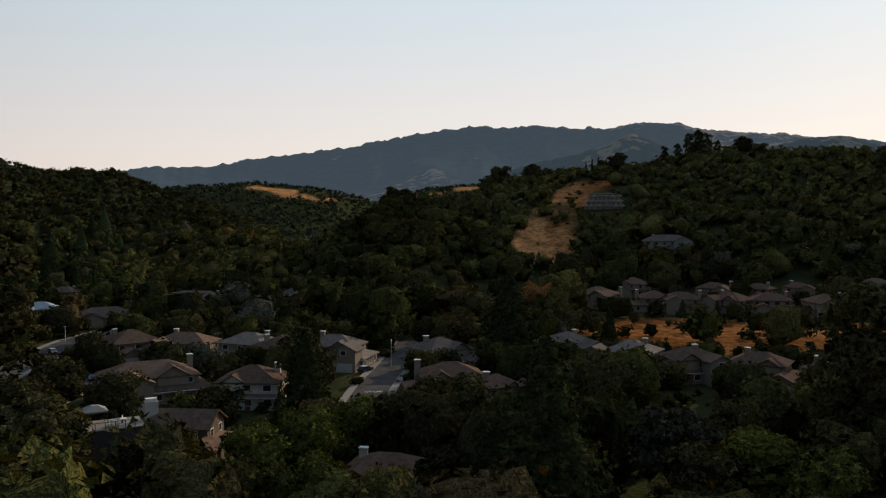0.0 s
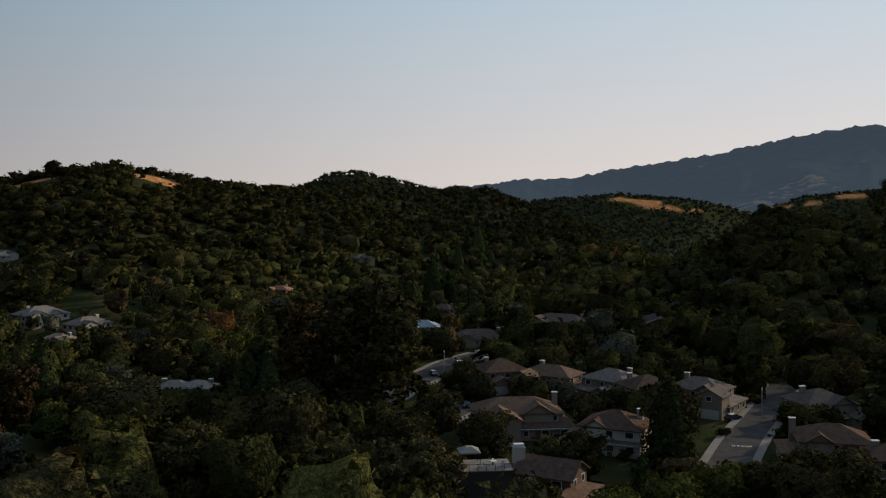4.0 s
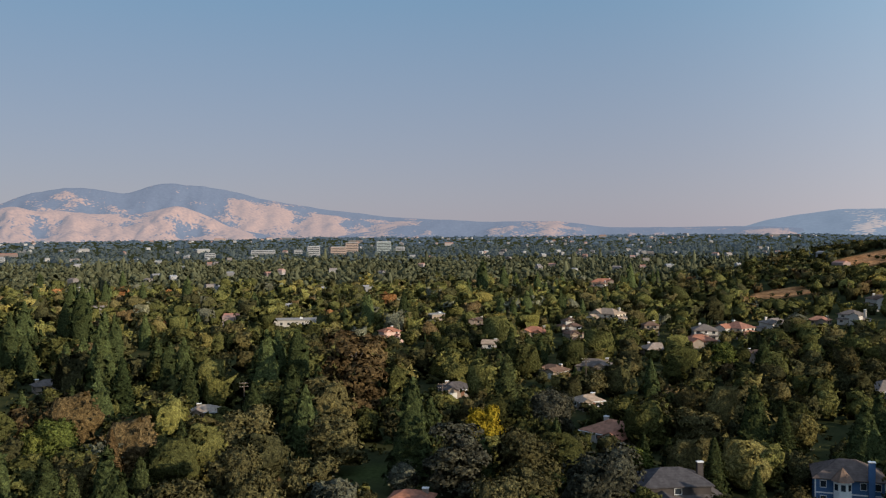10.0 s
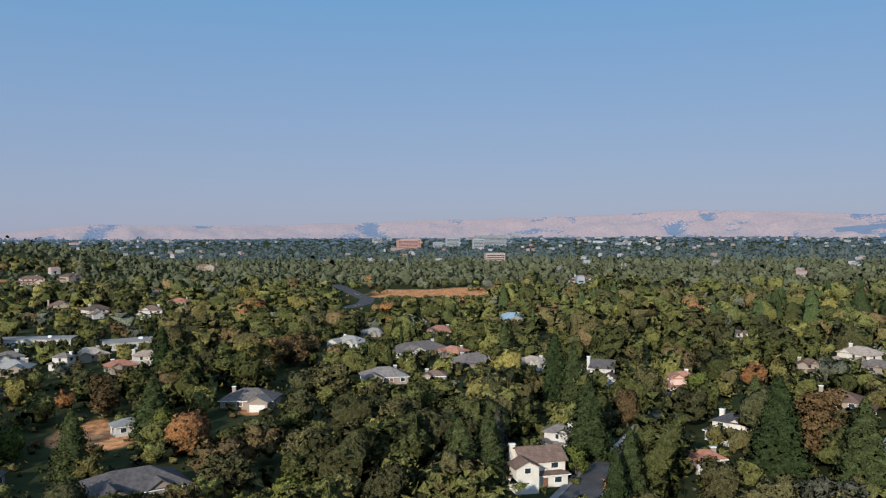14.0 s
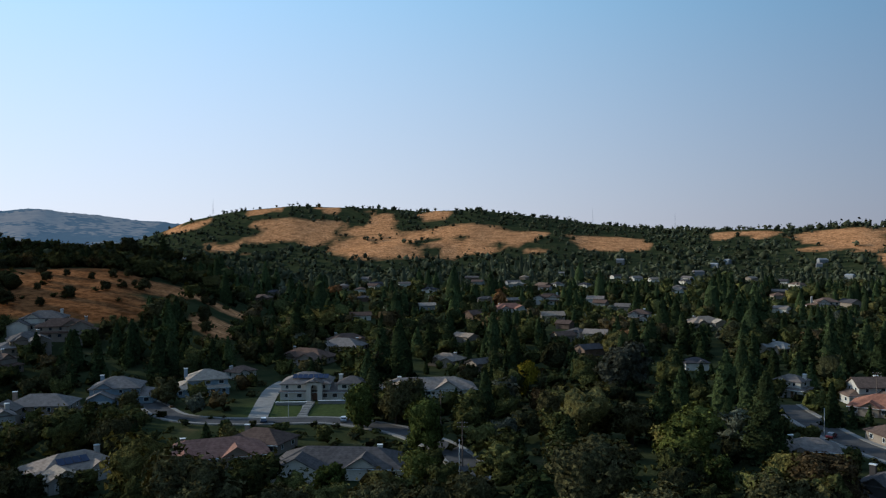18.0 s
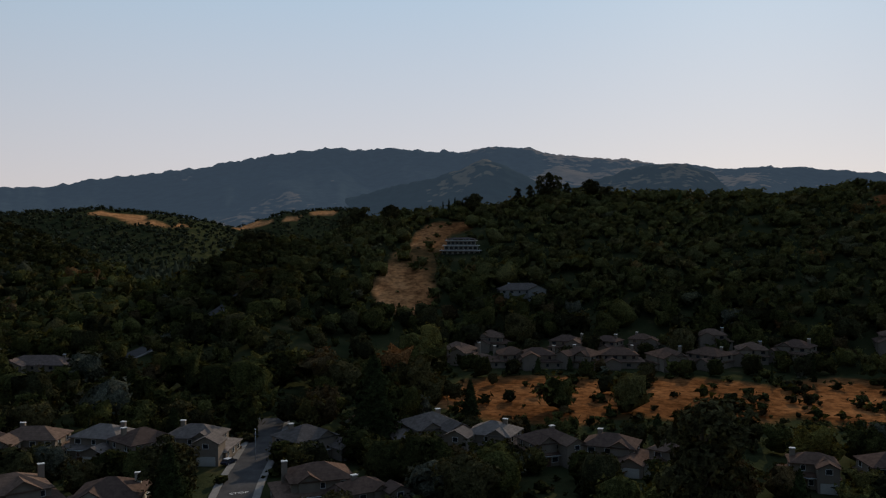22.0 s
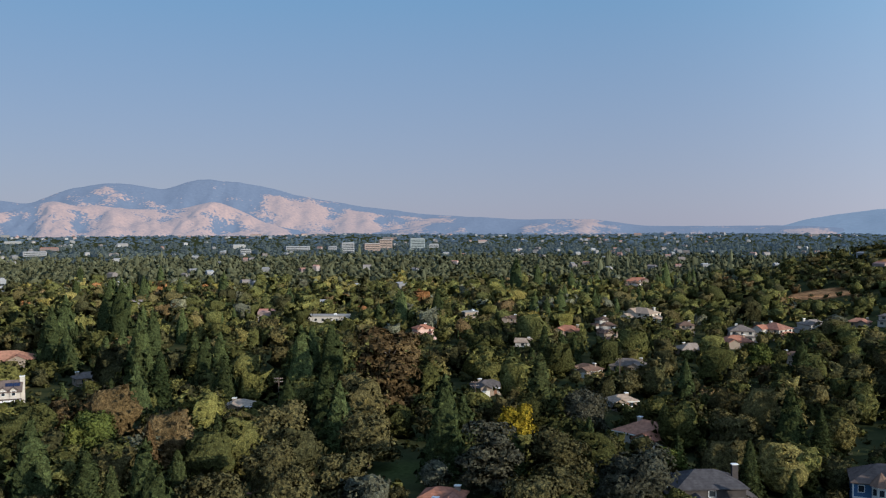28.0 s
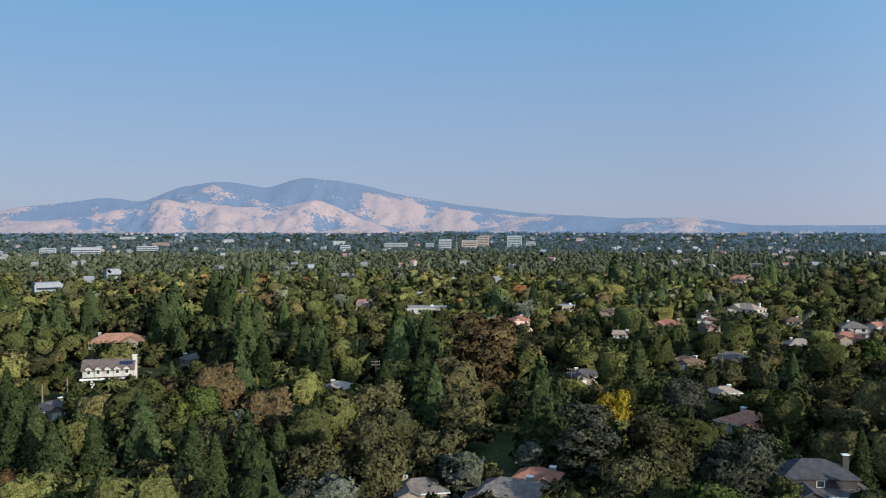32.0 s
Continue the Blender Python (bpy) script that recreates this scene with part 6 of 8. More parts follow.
def mansion_front(az, r):
    """The mansion's tall arched porch, terrace walls and steps."""
    x, y = spot(az, r)
    z = float(ground_height(x, y))
    porch = new("entrance_porch", None)
    porch.matrix_basis = pose(x, y, z, 0, 0, az - 8)
    bm = bmesh.new()
    arch = [(-1.1, 0.0)] + [(1.1 * math.cos(radians(a)), 4.3 + 1.1 * math.sin(radians(a))) for a in range(180, -1, -20)] + [(1.1, 0.0)]
    outer = [(-2.6, 0.0)] + [(-2.6 + 5.2 * k / 9, 6.1) for k in range(10)] + [(2.6, 0.0)]
    for yy in (0.0, 2.4):
        a = [bm.verts.new((px, yy, pz)) for px, pz in arch]
        b = [bm.verts.new((px, yy, pz)) for px, pz in outer]
        for e in range(len(arch) - 1):
            bm.faces.new((a[e], a[e + 1], b[e + 1], b[e]))
    bm.verts.ensure_lookup_table()
    n = len(arch) * 2
    for s in (0, len(arch)):
        for e in range(len(arch) - 1):
            bm.faces.new((bm.verts[s + e], bm.verts[s + e + 1], bm.verts[n + s + e + 1], bm.verts[n + s + e]))
    part("arch", bm, WALLS["cream"], porch, "cream stucco arch two storeys high")
    part("gable_roof", roofing(3.2, 5.4, 6.1, True, 0.45, 0.35), ROOFS["grey"], porch, "", pose(0, 1.0, 0, 0, 0, 90))
    part("door", box_mesh(-0.95, 0.95, 2.2, 2.3, 0, 2.6), DOOR, porch, "dark double door")
    steps = new("garden_steps", None)
    sx, sy = spot(19.85, r - 14)
    steps.matrix_basis = pose(sx, sy, 0, 0, 0, az - 8)
    g = float(ground_height(sx, sy))
    for k in range(9):
        part("step", box_mesh(-1.3, 1.3, -10 + k * 2.3, -8.6 + k * 2.3, g + 0.1, g + 0.36 + k * 0.05), CONCRETE, steps)
    tagged(steps, "flight of pale stone steps across the lawn", "steps")
    for side, length in ((-1, 12), (1, 10)):
        wx, wy = spot(az + side * 1.5, r - 5)
        wl = tagged(new("garden_wall", None), "low stone terrace wall at the top of the lawn", "wall", "terrace walls")
        wl.matrix_basis = pose(wx, wy, float(ground_height(wx, wy)), 0, 0, az - 8)
        part("stonework", box_mesh(-length / 2, length / 2, -0.25, 0.25, -0.5, 1.0), CONCRETE, wl)
        part("coping", box_mesh(-length / 2 - 0.05, length / 2 + 0.05, -0.32, 0.32, 1.003, 1.12), TRIM, wl)
    return tagged(porch, "tall arched stucco porch with a gabled tile roof", "porch")


def terrace(az, r, w, d, height):
    """A raised patio on walls, with a rail and things to sit on."""
    x, y = spot(az, r)
    z = float(ground_height(x, y))
    deck = new("roof_terrace", None)
    deck.matrix_basis = pose(x, y, z, 0, 0, az + 8)
    part("base", box_mesh(-w / 2, w / 2, -d / 2, d / 2, -0.8, height), WALLS["dark"], deck, "dark timber base")
    part("floor", box_mesh(-w / 2 - 0.2, w / 2 + 0.2, -d / 2 - 0.2, d / 2 + 0.2, height + 0.003, height + 0.15), CONCRETE, deck, "pale terrace floor")
    for k in range(9):
        px = -w / 2 + w * k / 8
        part("post", box_mesh(px - 0.05, px + 0.05, -d / 2 - 0.05, -d / 2 + 0.05, height + 0.15, height + 1.15), WALLS["dark"], deck)
    part("rail", box_mesh(-w / 2, w / 2, -d / 2 - 0.07, -d / 2 + 0.07, height + 1.153, height + 1.22), WALLS["dark"], deck)
    tagged(deck, "raised timber roof terrace with a pale floor", "terrace")
    FOOTPRINTS.append((x, y, w * 0.6))
    keep_open(az, r - d / 2, math.degrees(w * 0.5 / r), z + height - 0.5)
    m = deck.matrix_basis
    tent = new("gazebo", None)
    tent.matrix_basis = m @ pose(-1.0, 0.8, height + 0.153)
    bm = bmesh.new()
    e = [bm.verts.new(p) for p in ((-1.8, -1.8, 2.3), (1.8, -1.8, 2.3), (1.8, 1.8, 2.3), (-1.8, 1.8, 2.3))]
    e2 = [bm.verts.new((v.co.x * 0.98, v.co.y * 0.98, 2.08)) for v in e]
    t = [bm.verts.new((v.co.x * 0.28, v.co.y * 0.28, 3.0)) for v in e]
    for k in range(4):
        bm.faces.new((e[k], e[(k + 1) % 4], t[(k + 1) % 4], t[k]))
        bm.faces.new((e2[k], e2[(k + 1) % 4], e[(k + 1) % 4], e[k]))
    bm.faces.new(t)
    part("canopy", bm, WALLS["grey"], tent, "grey fabric canopy with a valance")
    for sx in (-1.7, 1.7):
        for sy in (-1.7, 1.7):
            part("leg", box_mesh(sx - 0.05, sx + 0.05, sy - 0.05, sy + 0.05, 0, 2.2), WALLS["dark"], tent)
    tagged(tent, "garden gazebo with a grey pointed canopy on a terrace", "gazebo")
    for k, (px, py) in enumerate(((2.2, -1.0), (3.3, 0.6), (-3.8, -1.2), (-4.4, 1.0), (0.9, -1.6), (4.4, -1.2))):
        seat = new("patio_chair", None)
        seat.matrix_basis = m @ pose(px, py, height + 0.153, 0, 0, k * 70)
        part("seat", box_mesh(-0.3, 0.3, -0.3, 0.3, 0.36, 0.46), TRIM, seat)
        part("backrest", box_mesh(-0.3, 0.3, 0.24, 0.31, 0.463, 0.95), TRIM, seat)
        for sx in (-0.26, 0.26):
            for sy in (-0.26, 0.26):
                part("leg", box_mesh(sx - 0.03, sx + 0.03, sy - 0.03, sy + 0.03, 0, 0.357), TRIM, seat)
        tagged(seat, "white patio chair on the roof terrace", "chair", "patio chairs")
    for k, (px, py) in enumerate(((2.9, -0.3), (-4.0, 0.0))):
        tab = new("patio_table", None)
        tab.matrix_basis = m @ pose(px, py, height + 0.153)
        part("tabletop", box_mesh(-0.6, 0.6, -0.45, 0.45, 0.68, 0.74), TRIM, tab)
        part("pedestal", box_mesh(-0.1, 0.1, -0.1, 0.1, 0, 0.677), WALLS["dark"], tab)
        tagged(tab, "pale patio table on the roof terrace", "table", "patio tables")
    chim = new("chimney_stack", None)
    chim.matrix_basis = m @ pose(w / 2 + 1.6, 0.3, 0)
    part("shaft", box_mesh(-1.0, 1.0, -0.7, 0.7, -0.5, height + 3.0), WALLS["white"], chim)
    part("cowl", box_mesh(-0.85, 0.85, -0.55, 0.55, height + 3.003, height + 3.5), TRIM, chim, "rounded metal cowl")
    tagged(chim, "broad white rendered chimney beside the terrace", "chimney")


def hill_villa(az, r):
    """The long villa of three open galleries on the golden slope."""
    x, y = spot(az, r)
    z = float(ground_height(x, y))
    base = new("villa", None)
    base.matrix_basis = pose(x, y, z, 0, 0, az - 4)
    for k in range(3):
        w = 24 - k * 3
        part("gallery_wall", box_mesh(-w / 2, w / 2, -4 + k * 1.2, 6, -2 + k * 3.1 if k else -4, 1.0 + k * 3.1), WALLS["grey"], base)
        part("balcony", box_mesh(-w / 2 - 1.2, w / 2 + 1.2, -6.2 + k * 1.2, 6.4, 1.003 + k * 3.1, 1.28 + k * 3.1), TRIM, base, "pale balcony slab")
        for q in range(7):
            window(base, -w / 2 + w * (q + 0.5) / 7, -4 + k * 1.2, -1.2 + k * 3.1, 2.2, 1.7, 0, False)
        for q in range(6):
            px = -w / 2 + w * q / 5
            part("post", box_mesh(px - 0.1, px + 0.1, -6.0 + k * 1.2, -5.8 + k * 1.2, 1.283 + k * 3.1, 2.2 + k * 3.1), TRIM, base)
    part("roof", roofing(18, 9, 8.2, False, 0.2, 0.8), ROOFS["dark"], base, "", pose(0, 2.2, 0))
    FOOTPRINTS.append((x, y, 15))
    keep_open(az, r - 8, 1.4, z - 1)
    return tagged(base, "long grey villa with three pale galleries on a slope", "house", "houses on the wooded slope")


blue_house(182.7, 190)
mansion_front(19.35, 287)
terrace(133.2, 143, 11.5, 6.5, 6.0)
hill_villa(101.4, 545)


# ---- cars ----
CAR_PAINT = tinted("car_paint", [(0.0, (0.60, 0.60, 0.60)), (0.25, (0.03, 0.035, 0.05)), (0.5, (0.25, 0.26, 0.28)), (0.7, (0.10, 0.02, 0.02)), (0.8, (0.72, 0.72, 0.70))], 0.25, 0.03)
TYRE = plain("tyre_rubber", (0.02, 0.02, 0.02), 0.9, 0.1, 5.0)
RIM = plain("wheel_rim", (0.5, 0.5, 0.52), 0.3, 0.1, 5.0, 0.8)
LENS = plain("lamp_lens", (0.6, 0.55, 0.5), 0.2, 0.1, 5.0)


def disc(r, y0, y1, sides=14):
    bm = bmesh.new()
    rings_ = [[bm.verts.new((r * math.cos(2 * math.pi * k / sides), y, r * math.sin(2 * math.pi * k / sides))) for k in range(sides)] for y in (y0, y1)]
    for k in range(sides):
        bm.faces.new((rings_[0][k], rings_[0][(k + 1) % sides], rings_[1][(k + 1) % sides], rings_[1][k]))
    bm.faces.new(rings_[0][::-1])
    bm.faces.new(rings_[1])
    return bm


def car_template():
    base = new("car", None)
    bm = bmesh.new()
    side = [(-2.2, 0.35), (-2.25, 0.75), (-1.9, 0.95), (1.2, 0.95), (2.1, 0.8), (2.2, 0.4), (1.8, 0.25), (-1.9, 0.25)]
    a, b = [bm.verts.new((px, -0.88, pz)) for px, pz in side], [bm.verts.new((px, 0.88, pz)) for px, pz in side]
    bm.faces.new(a)
    bm.faces.new(b[::-1])
    for k in range(len(side)):
        bm.faces.new((a[k], b[k], b[(k + 1) % len(side)], a[(k + 1) % len(side)]))
    bmesh.ops.recalc_face_normals(bm, faces=bm.faces)
    part("body", bm, CAR_PAINT, base)
    bm = bmesh.new()
    lo = [bm.verts.new(p) for p in ((-1.85, -0.82, 0.953), (1.1, -0.82, 0.953), (1.1, 0.82, 0.953), (-1.85, 0.82, 0.953))]
    hi = [bm.verts.new(p) for p in ((-1.35, -0.66, 1.42), (0.35, -0.66, 1.42), (0.35, 0.66, 1.42), (-1.35, 0.66, 1.42))]
    for k in range(4):
        bm.faces.new((lo[k], lo[(k + 1) % 4], hi[(k + 1) % 4], hi[k]))
    bm.faces.new(hi)
    part("cabin_glass", bm, GLASS, base, "dark glazed cabin")
    part("roof", box_mesh(-1.36, 0.36, -0.67, 0.67, 1.423, 1.47), CAR_PAINT, base)
    for px in (-1.4, 1.4):
        for s in (-1, 1):
            wheel = part("wheel", disc(0.33, -0.11, 0.11), TYRE, base, "", pose(px, s * 0.82, 0.33))
            part("rim", disc(0.2, -0.118, 0.118), RIM, wheel)
    for s in (-0.6, 0.6):
        part("headlight", box_mesh(2.08, 2.2, s - 0.18, s + 0.18, 0.58, 0.72), LENS, base)
    return base


def park(az, r, heading, label):
    global first_car
    x, y = spot(az, r)
    m = pose(x, y, float(ground_height(x, y)) + 0.23, 0, 0, heading)
    if first_car is None:
        first_car = car_template()
        first_car.matrix_basis = m
        ob = first_car
    else:
        ob = copy_thing(first_car, m)
    return tagged(ob, label, "car", "parked cars")


first_car = None
for az, r, heading in ((58.1, 246, 150), (60.6, 226, 150), (65.4, 207, 160), (99.4, 206, 100), (22.6, 257, 112), (17.4, 254, 108), (133.9, 216, 40), (134.6, 287, 60), (116.9, 212, 170), (110.4, 192, 20),
                       (346.4, 250, 60), (343.2, 238, 70), (205.5, 415, 30), (168.0, 226, 10), (253.2, 246, 80), (311.0, 248, 20), (13.6, 290, 30), (136.2, 262, 60), (196.2, 300, 40), (56.0, 250, 150)):
    park(az, r, heading, "parked car at the side of the street")


# ---- posts, lamps, palms ----
WOOD_POLE = plain("weathered_pole", (0.12, 0.09, 0.07), 0.95, 0.3, 3.0)
STEEL = plain("galvanised_steel", (0.32, 0.33, 0.33), 0.5, 0.1, 3.0, 0.5)


def utility_pole(az, r, height=11.0):
    x, y = spot(az, r)
    base = new("utility_pole", None)
    base.matrix_basis = pose(x, y, float(ground_height(x, y)), 0, 0, az)
    v, f = tube([(0, 0, -0.5), (0, 0, height)], [0.17, 0.11], 8)
    part("post", quick_mesh("post", np.array(v), np.array(f), WOOD_POLE, True), None, base)
    for z in (height - 0.5, height - 1.5):
        part("crossarm", box_mesh(-1.3, 1.3, -0.26, -0.14, z, z + 0.14), WOOD_POLE, base)
        for px in (-1.15, -0.5, 0.5, 1.15):
            part("insulator", box_mesh(px - 0.05, px + 0.05, -0.25, -0.15, z + 0.143, z + 0.32), LENS, base)
    return tagged(base, "wooden utility pole with two cross-arms", "pole", "utility poles")


for az, r in ((312.4, 236), (314.5, 255), (293.5, 300), (208.0, 250), (221.0, 262), (198.5, 300), (131.8, 300), (128.0, 330), (167.2, 185), (9.4, 202), (344.0, 300), (10.9, 240), (176.0, 300), (203.0, 178)):
    utility_pole(az, r)


def street_lamp(az, r):
    x, y = spot(az, r)
    base = new("street_lamp", None)
    base.matrix_basis = pose(x, y, float(ground_height(x, y)), 0, 0, az + 90)
    v, f = tube([(0, 0, -0.3), (0, 0, 6.6), (0.5, 0, 7.2), (1.6, 0, 7.4)], [0.1, 0.07, 0.05, 0.04], 7)
    part("post", quick_mesh("post", np.array(v), np.array(f), STEEL, True), None, base)
    part("lamp_head", box_mesh(1.5, 2.2, -0.14, 0.14, 7.3, 7.46), STEEL, base)
    return tagged(base, "slender steel street lamp with a curved arm", "lamp", "street lamps")


for az, r in ((251.9, 214), (135.5, 262), (126.0, 340), (115.2, 214), (9.6, 196), (21.0, 262), (346.8, 250)):
    street_lamp(az, r)


def palm(az, r, height):
    x, y = spot(az, r)
    base = new("palm", None)
    base.matrix_basis = pose(x, y, float(ground_height(x, y)) - 0.1)
    v, f = tube([(0, 0, 0), (0.1, 0, height * 0.5), (0.05, 0.1, height)], [0.32, 0.22, 0.24], 8)
    part("trunk", quick_mesh("trunk", np.array(v), np.array(f), PALE_BARK, True), None, base)
    q = random.Random(int(az * 10))
    for k in range(22):
        a, lift = k * 2.4, q.uniform(-0.5, 1.1)
        verts, faces = [], []
        for s in range(6):
            t = s / 5
            d, z = 2.6 * t, height + 2.4 * t * lift * 0.6 - 1.6 * t * t
            wd = 0.42 * math.sin(math.pi * min(1, t * 0.9 + 0.12))
            for e in (-1, 1):
                verts.append((d * math.cos(a) - e * wd * math.sin(a), d * math.sin(a) + e * wd * math.cos(a), z - 0.12 * abs(e)))
            if s:
                faces.append((2 * s - 2, 2 * s - 1, 2 * s + 1, 2 * s))
        part("frond", quick_mesh("frond", np.array(verts), np.array(faces), LEAF_LIME if lift > 0 else LEAF_RUST), None, base)
    return tagged(base, LABELS["palm"], "palm", "palms")


for az, r, height in ((253.1, 224, 8.5), (241.6, 268, 9), (240.2, 280, 8), (243.0, 275, 8.5), (267.3, 178, 5.5), (237.4, 262, 8.5), (196.5, 520, 10), (205.0, 520, 9)):
    palm(az, r, height)


# ---- the word on the road ----
words = bpy.data.curves.new("road_word", "FONT")
words.body, words.size, words.align_x, words.extrude = "STOP", 1.7, "CENTER", 0.004
words.materials.append(LINE_PAINT)
wx, wy = spot(116.3, 187)
tagged(new("road_word", words), "faded white painted word on the asphalt", "road marking").matrix_basis = pose(wx, wy, float(ground_height(wx, wy)) + 0.245, 0, 0, 122)


# ---- the town on the plain ----
CONCRETE_WHITE = plain("white_facade", (0.23, 0.23, 0.23), 0.8, 0.06, 0.1)
FACADE_RED = plain("red_facade", (0.30, 0.17, 0.14), 0.8, 0.08, 0.1)
FACADE_BROWN = plain("brown_facade", (0.27, 0.205, 0.17), 0.8, 0.08, 0.1)
FACADE_GREEN = plain("green_glass_facade", (0.21, 0.235, 0.23), 0.3, 0.08, 0.1)


def office(az, r, w, d, height, mat, label):
    """A block of the town with bands of windows, floor by floor."""
    x, y = spot(az, r)
    z = float(ground_height(x, y))
    base = new("office_building", None)
    base.matrix_basis = pose(x, y, z, 0, 0, az + 12)
    part("wall", box_mesh(-w / 2, w / 2, -d / 2, d / 2, -1, height), mat, base)
    part("roof", box_mesh(-w / 2 + 1, w / 2 - 1, -d / 2 + 1, d / 2 - 1, height + 0.003, height + 1.2), CONCRETE_WHITE, base)
    for k in range(max(1, int(height / 4))):
        part("window_band", box_mesh(-w / 2 + 1.5, w / 2 - 1.5, -d / 2 - 0.1, -d / 2 + 0.1, 1.6 + k * 4, 3.2 + k * 4), GLASS, base)
    keep_open(az, r - d, math.degrees(w * 0.5 / r), z + height * 0.35)
    FOOTPRINTS.append((x, y, w * 0.6))
    return tagged(base, label, "building", "town buildings")


def mast(az, r, height):
    """A thin lattice mast on a ridge."""
    x, y = spot(az, r)
    base = new("radio_mast", None)
    base.matrix_basis = pose(x, y, float(ground_height(x, y)), 0, 0, az)
    for k in range(3):
        a = radians(k * 120)
        v, f = tube([(1.3 * math.cos(a), 1.3 * math.sin(a), -1.0), (0.35 * math.cos(a), 0.35 * math.sin(a), height)], [0.14, 0.1], 5)
        part("leg", quick_mesh("leg", np.array(v), np.array(f), STEEL), None, base)
    for k in range(5):
        s, z = 1.15 - 0.17 * k, height * (0.12 + 0.19 * k)
        part("brace", box_mesh(-s, s, -0.07, 0.07, z, z + 0.16), STEEL, base)
    part("aerial", box_mesh(-0.1, 0.1, -0.1, 0.1, height - 0.4, height + 3.5), STEEL, base)
    return tagged(base, "thin grey steel mast standing on the hill crest", "mast", "masts on the ridge")


for mast_place in ((25.9, 1655, 30), (1.1, 1590, 28), (355.9, 1500, 27)):
    mast(*mast_place)
utility_pole(316.4, 331, 14.0)
house(325.5, 1478, 14, turn=10, wall="white", roof="pale", sight=1.0, group="houses on the northeast hill", label="white house alone on top of the hill")


def manor(az, r):
    """A long white house: brown roof, five gabled dormers over a columned veranda, a tall chimney."""
    x, y = spot(az, r)
    base = new("house", None)
    base.matrix_basis = pose(x, y, float(ground_height(x, y)), 0, 0, az - 6)
    w, d, top = 15.4, 9.0, 5.3
    part("wall", walls(w, d, -0.8, top, True, 0.6), WALLS["white"], base)
    part("roof", roofing(w, d, top, True, 0.6), ROOFS["umber"], base)
    for k in range(5):
        dx = (k - 2) * 2.9
        dormer = part("dormer", walls(2.6, 2.0, top - 2.2, top + 0.5, True, 0.75), WALLS["white"], base, "white gabled dormer", pose(dx, -d / 2 + 0.9, 0, 0, 0, 90))
        part("dormer_roof", roofing(3.4, 2.0, top + 0.5, True, 0.75, 0.3, 0.16), ROOFS["umber"], base, "", pose(dx, -d / 2 + 1.2, 0, 0, 0, 90))
        window(base, dx, -d / 2 - 0.42, top - 1.3, 1.1, 1.5, 0, True)
        window(base, dx, -d / 2, 0.7, 1.2, 1.6, 0, True)
    veranda = part("veranda_roof", box_mesh(-w / 2 - 0.5, w / 2 + 0.5, -d / 2 - 2.6, -d / 2 - 0.003, 2.75, 2.98), ROOFS["umber"], base)
    part("fascia", box_mesh(-w / 2 - 0.55, w / 2 + 0.55, -d / 2 - 2.7, -d / 2 - 2.603, 2.5, 2.99), TRIM, veranda)
    for k in range(6):
        cx = -w / 2 + 0.2 + k * (w - 0.4) / 5
        part("column", box_mesh(cx - 0.13, cx + 0.13, -d / 2 - 2.55, -d / 2 - 2.29, -0.3, 2.747), TRIM, base)
    chimney(base, w / 2 + 0.3, -0.5, -0.5, top + 3.9, WALLS["white"], 1.1)
    for k in range(4):
        part("solar_panel", box_mesh(-0.5, 0.5, -0.8, 0.8, 0, 0.06), SOLAR, base, "dark glassy solar panel", pose(w / 2 - 3.9 + k * 1.08, -d * 0.24, top + d * 0.26 * 0.6 + 0.32, 31))
    FOOTPRINTS.append((x, y, 10))
    keep_open(az, r - 6, 1.5, float(ground_height(x, y)) + 3.6)
    return tagged(base, "long white manor with five dormers and a columned veranda", "house", "houses of the eastern gardens")


manor(237.8, 303)

office(278.9, 2716, 93, 46, 32, CONCRETE_WHITE, "white low office block among the trees of the plain")
office(284.4, 2451, 58, 29, 26, FACADE_RED, "red and white office block of the town")
office(281.4, 2626, 41, 21, 26, CONCRETE_WHITE, "white low office block among the trees of the plain")
office(279.7, 2441, 32, 16, 27, CONCRETE_WHITE, "white low office block among the trees of the plain")
office(282.4, 2581, 26, 13, 14, CONCRETE_WHITE, "white low office block among the trees of the plain")
office(285.6, 3411, 19, 12, 17, CONCRETE_WHITE, "white low office block among the trees of the plain")
office(286.4, 3146, 35, 17, 13, CONCRETE_WHITE, "white low office block among the trees of the plain")
office(277.2, 3900, 43, 21, 19, CONCRETE_WHITE, "white low office block among the trees of the plain")
office(278.6, 1606, 36, 18, 14, FACADE_BROWN, "brown office tower of the town")
office(239.2, 1751, 53, 26, 11, CONCRETE_WHITE, "white low office block among the trees of the plain")
office(244.7, 1671, 54, 27, 8, CONCRETE_WHITE, "white low office block among the trees of the plain")
office(241.3, 1801, 30, 15, 8, CONCRETE_WHITE, "white low office block among the trees of the plain")
office(241.3, 751, 21, 12, 6, CONCRETE_WHITE, "white low office block among the trees of the plain")
office(237.6, 858, 13, 12, 11, CONCRETE_WHITE, "white low office block among the trees of the plain")
office(273.0, 900, 8, 12, 7, CONCRETE_WHITE, "white low office block among the trees of the plain")
office(235.6, 1901, 44, 22, 8, CONCRETE_WHITE, "white low office block among the trees of the plain")
office(216.5, 1925, 28, 14, 21, CONCRETE_WHITE, "white low office block among the trees of the plain")
office(214.9, 2030, 37, 19, 17, FACADE_BROWN, "brown office tower of the town")
office(214.0, 2125, 31, 15, 24, FACADE_BROWN, "brown office tower of the town")
office(211.9, 2115, 36, 18, 26, FACADE_GREEN, "green-grey glass office tower of the town")
office(210.8, 2215, 24, 12, 9, CONCRETE_WHITE, "white low office block among the trees of the plain")
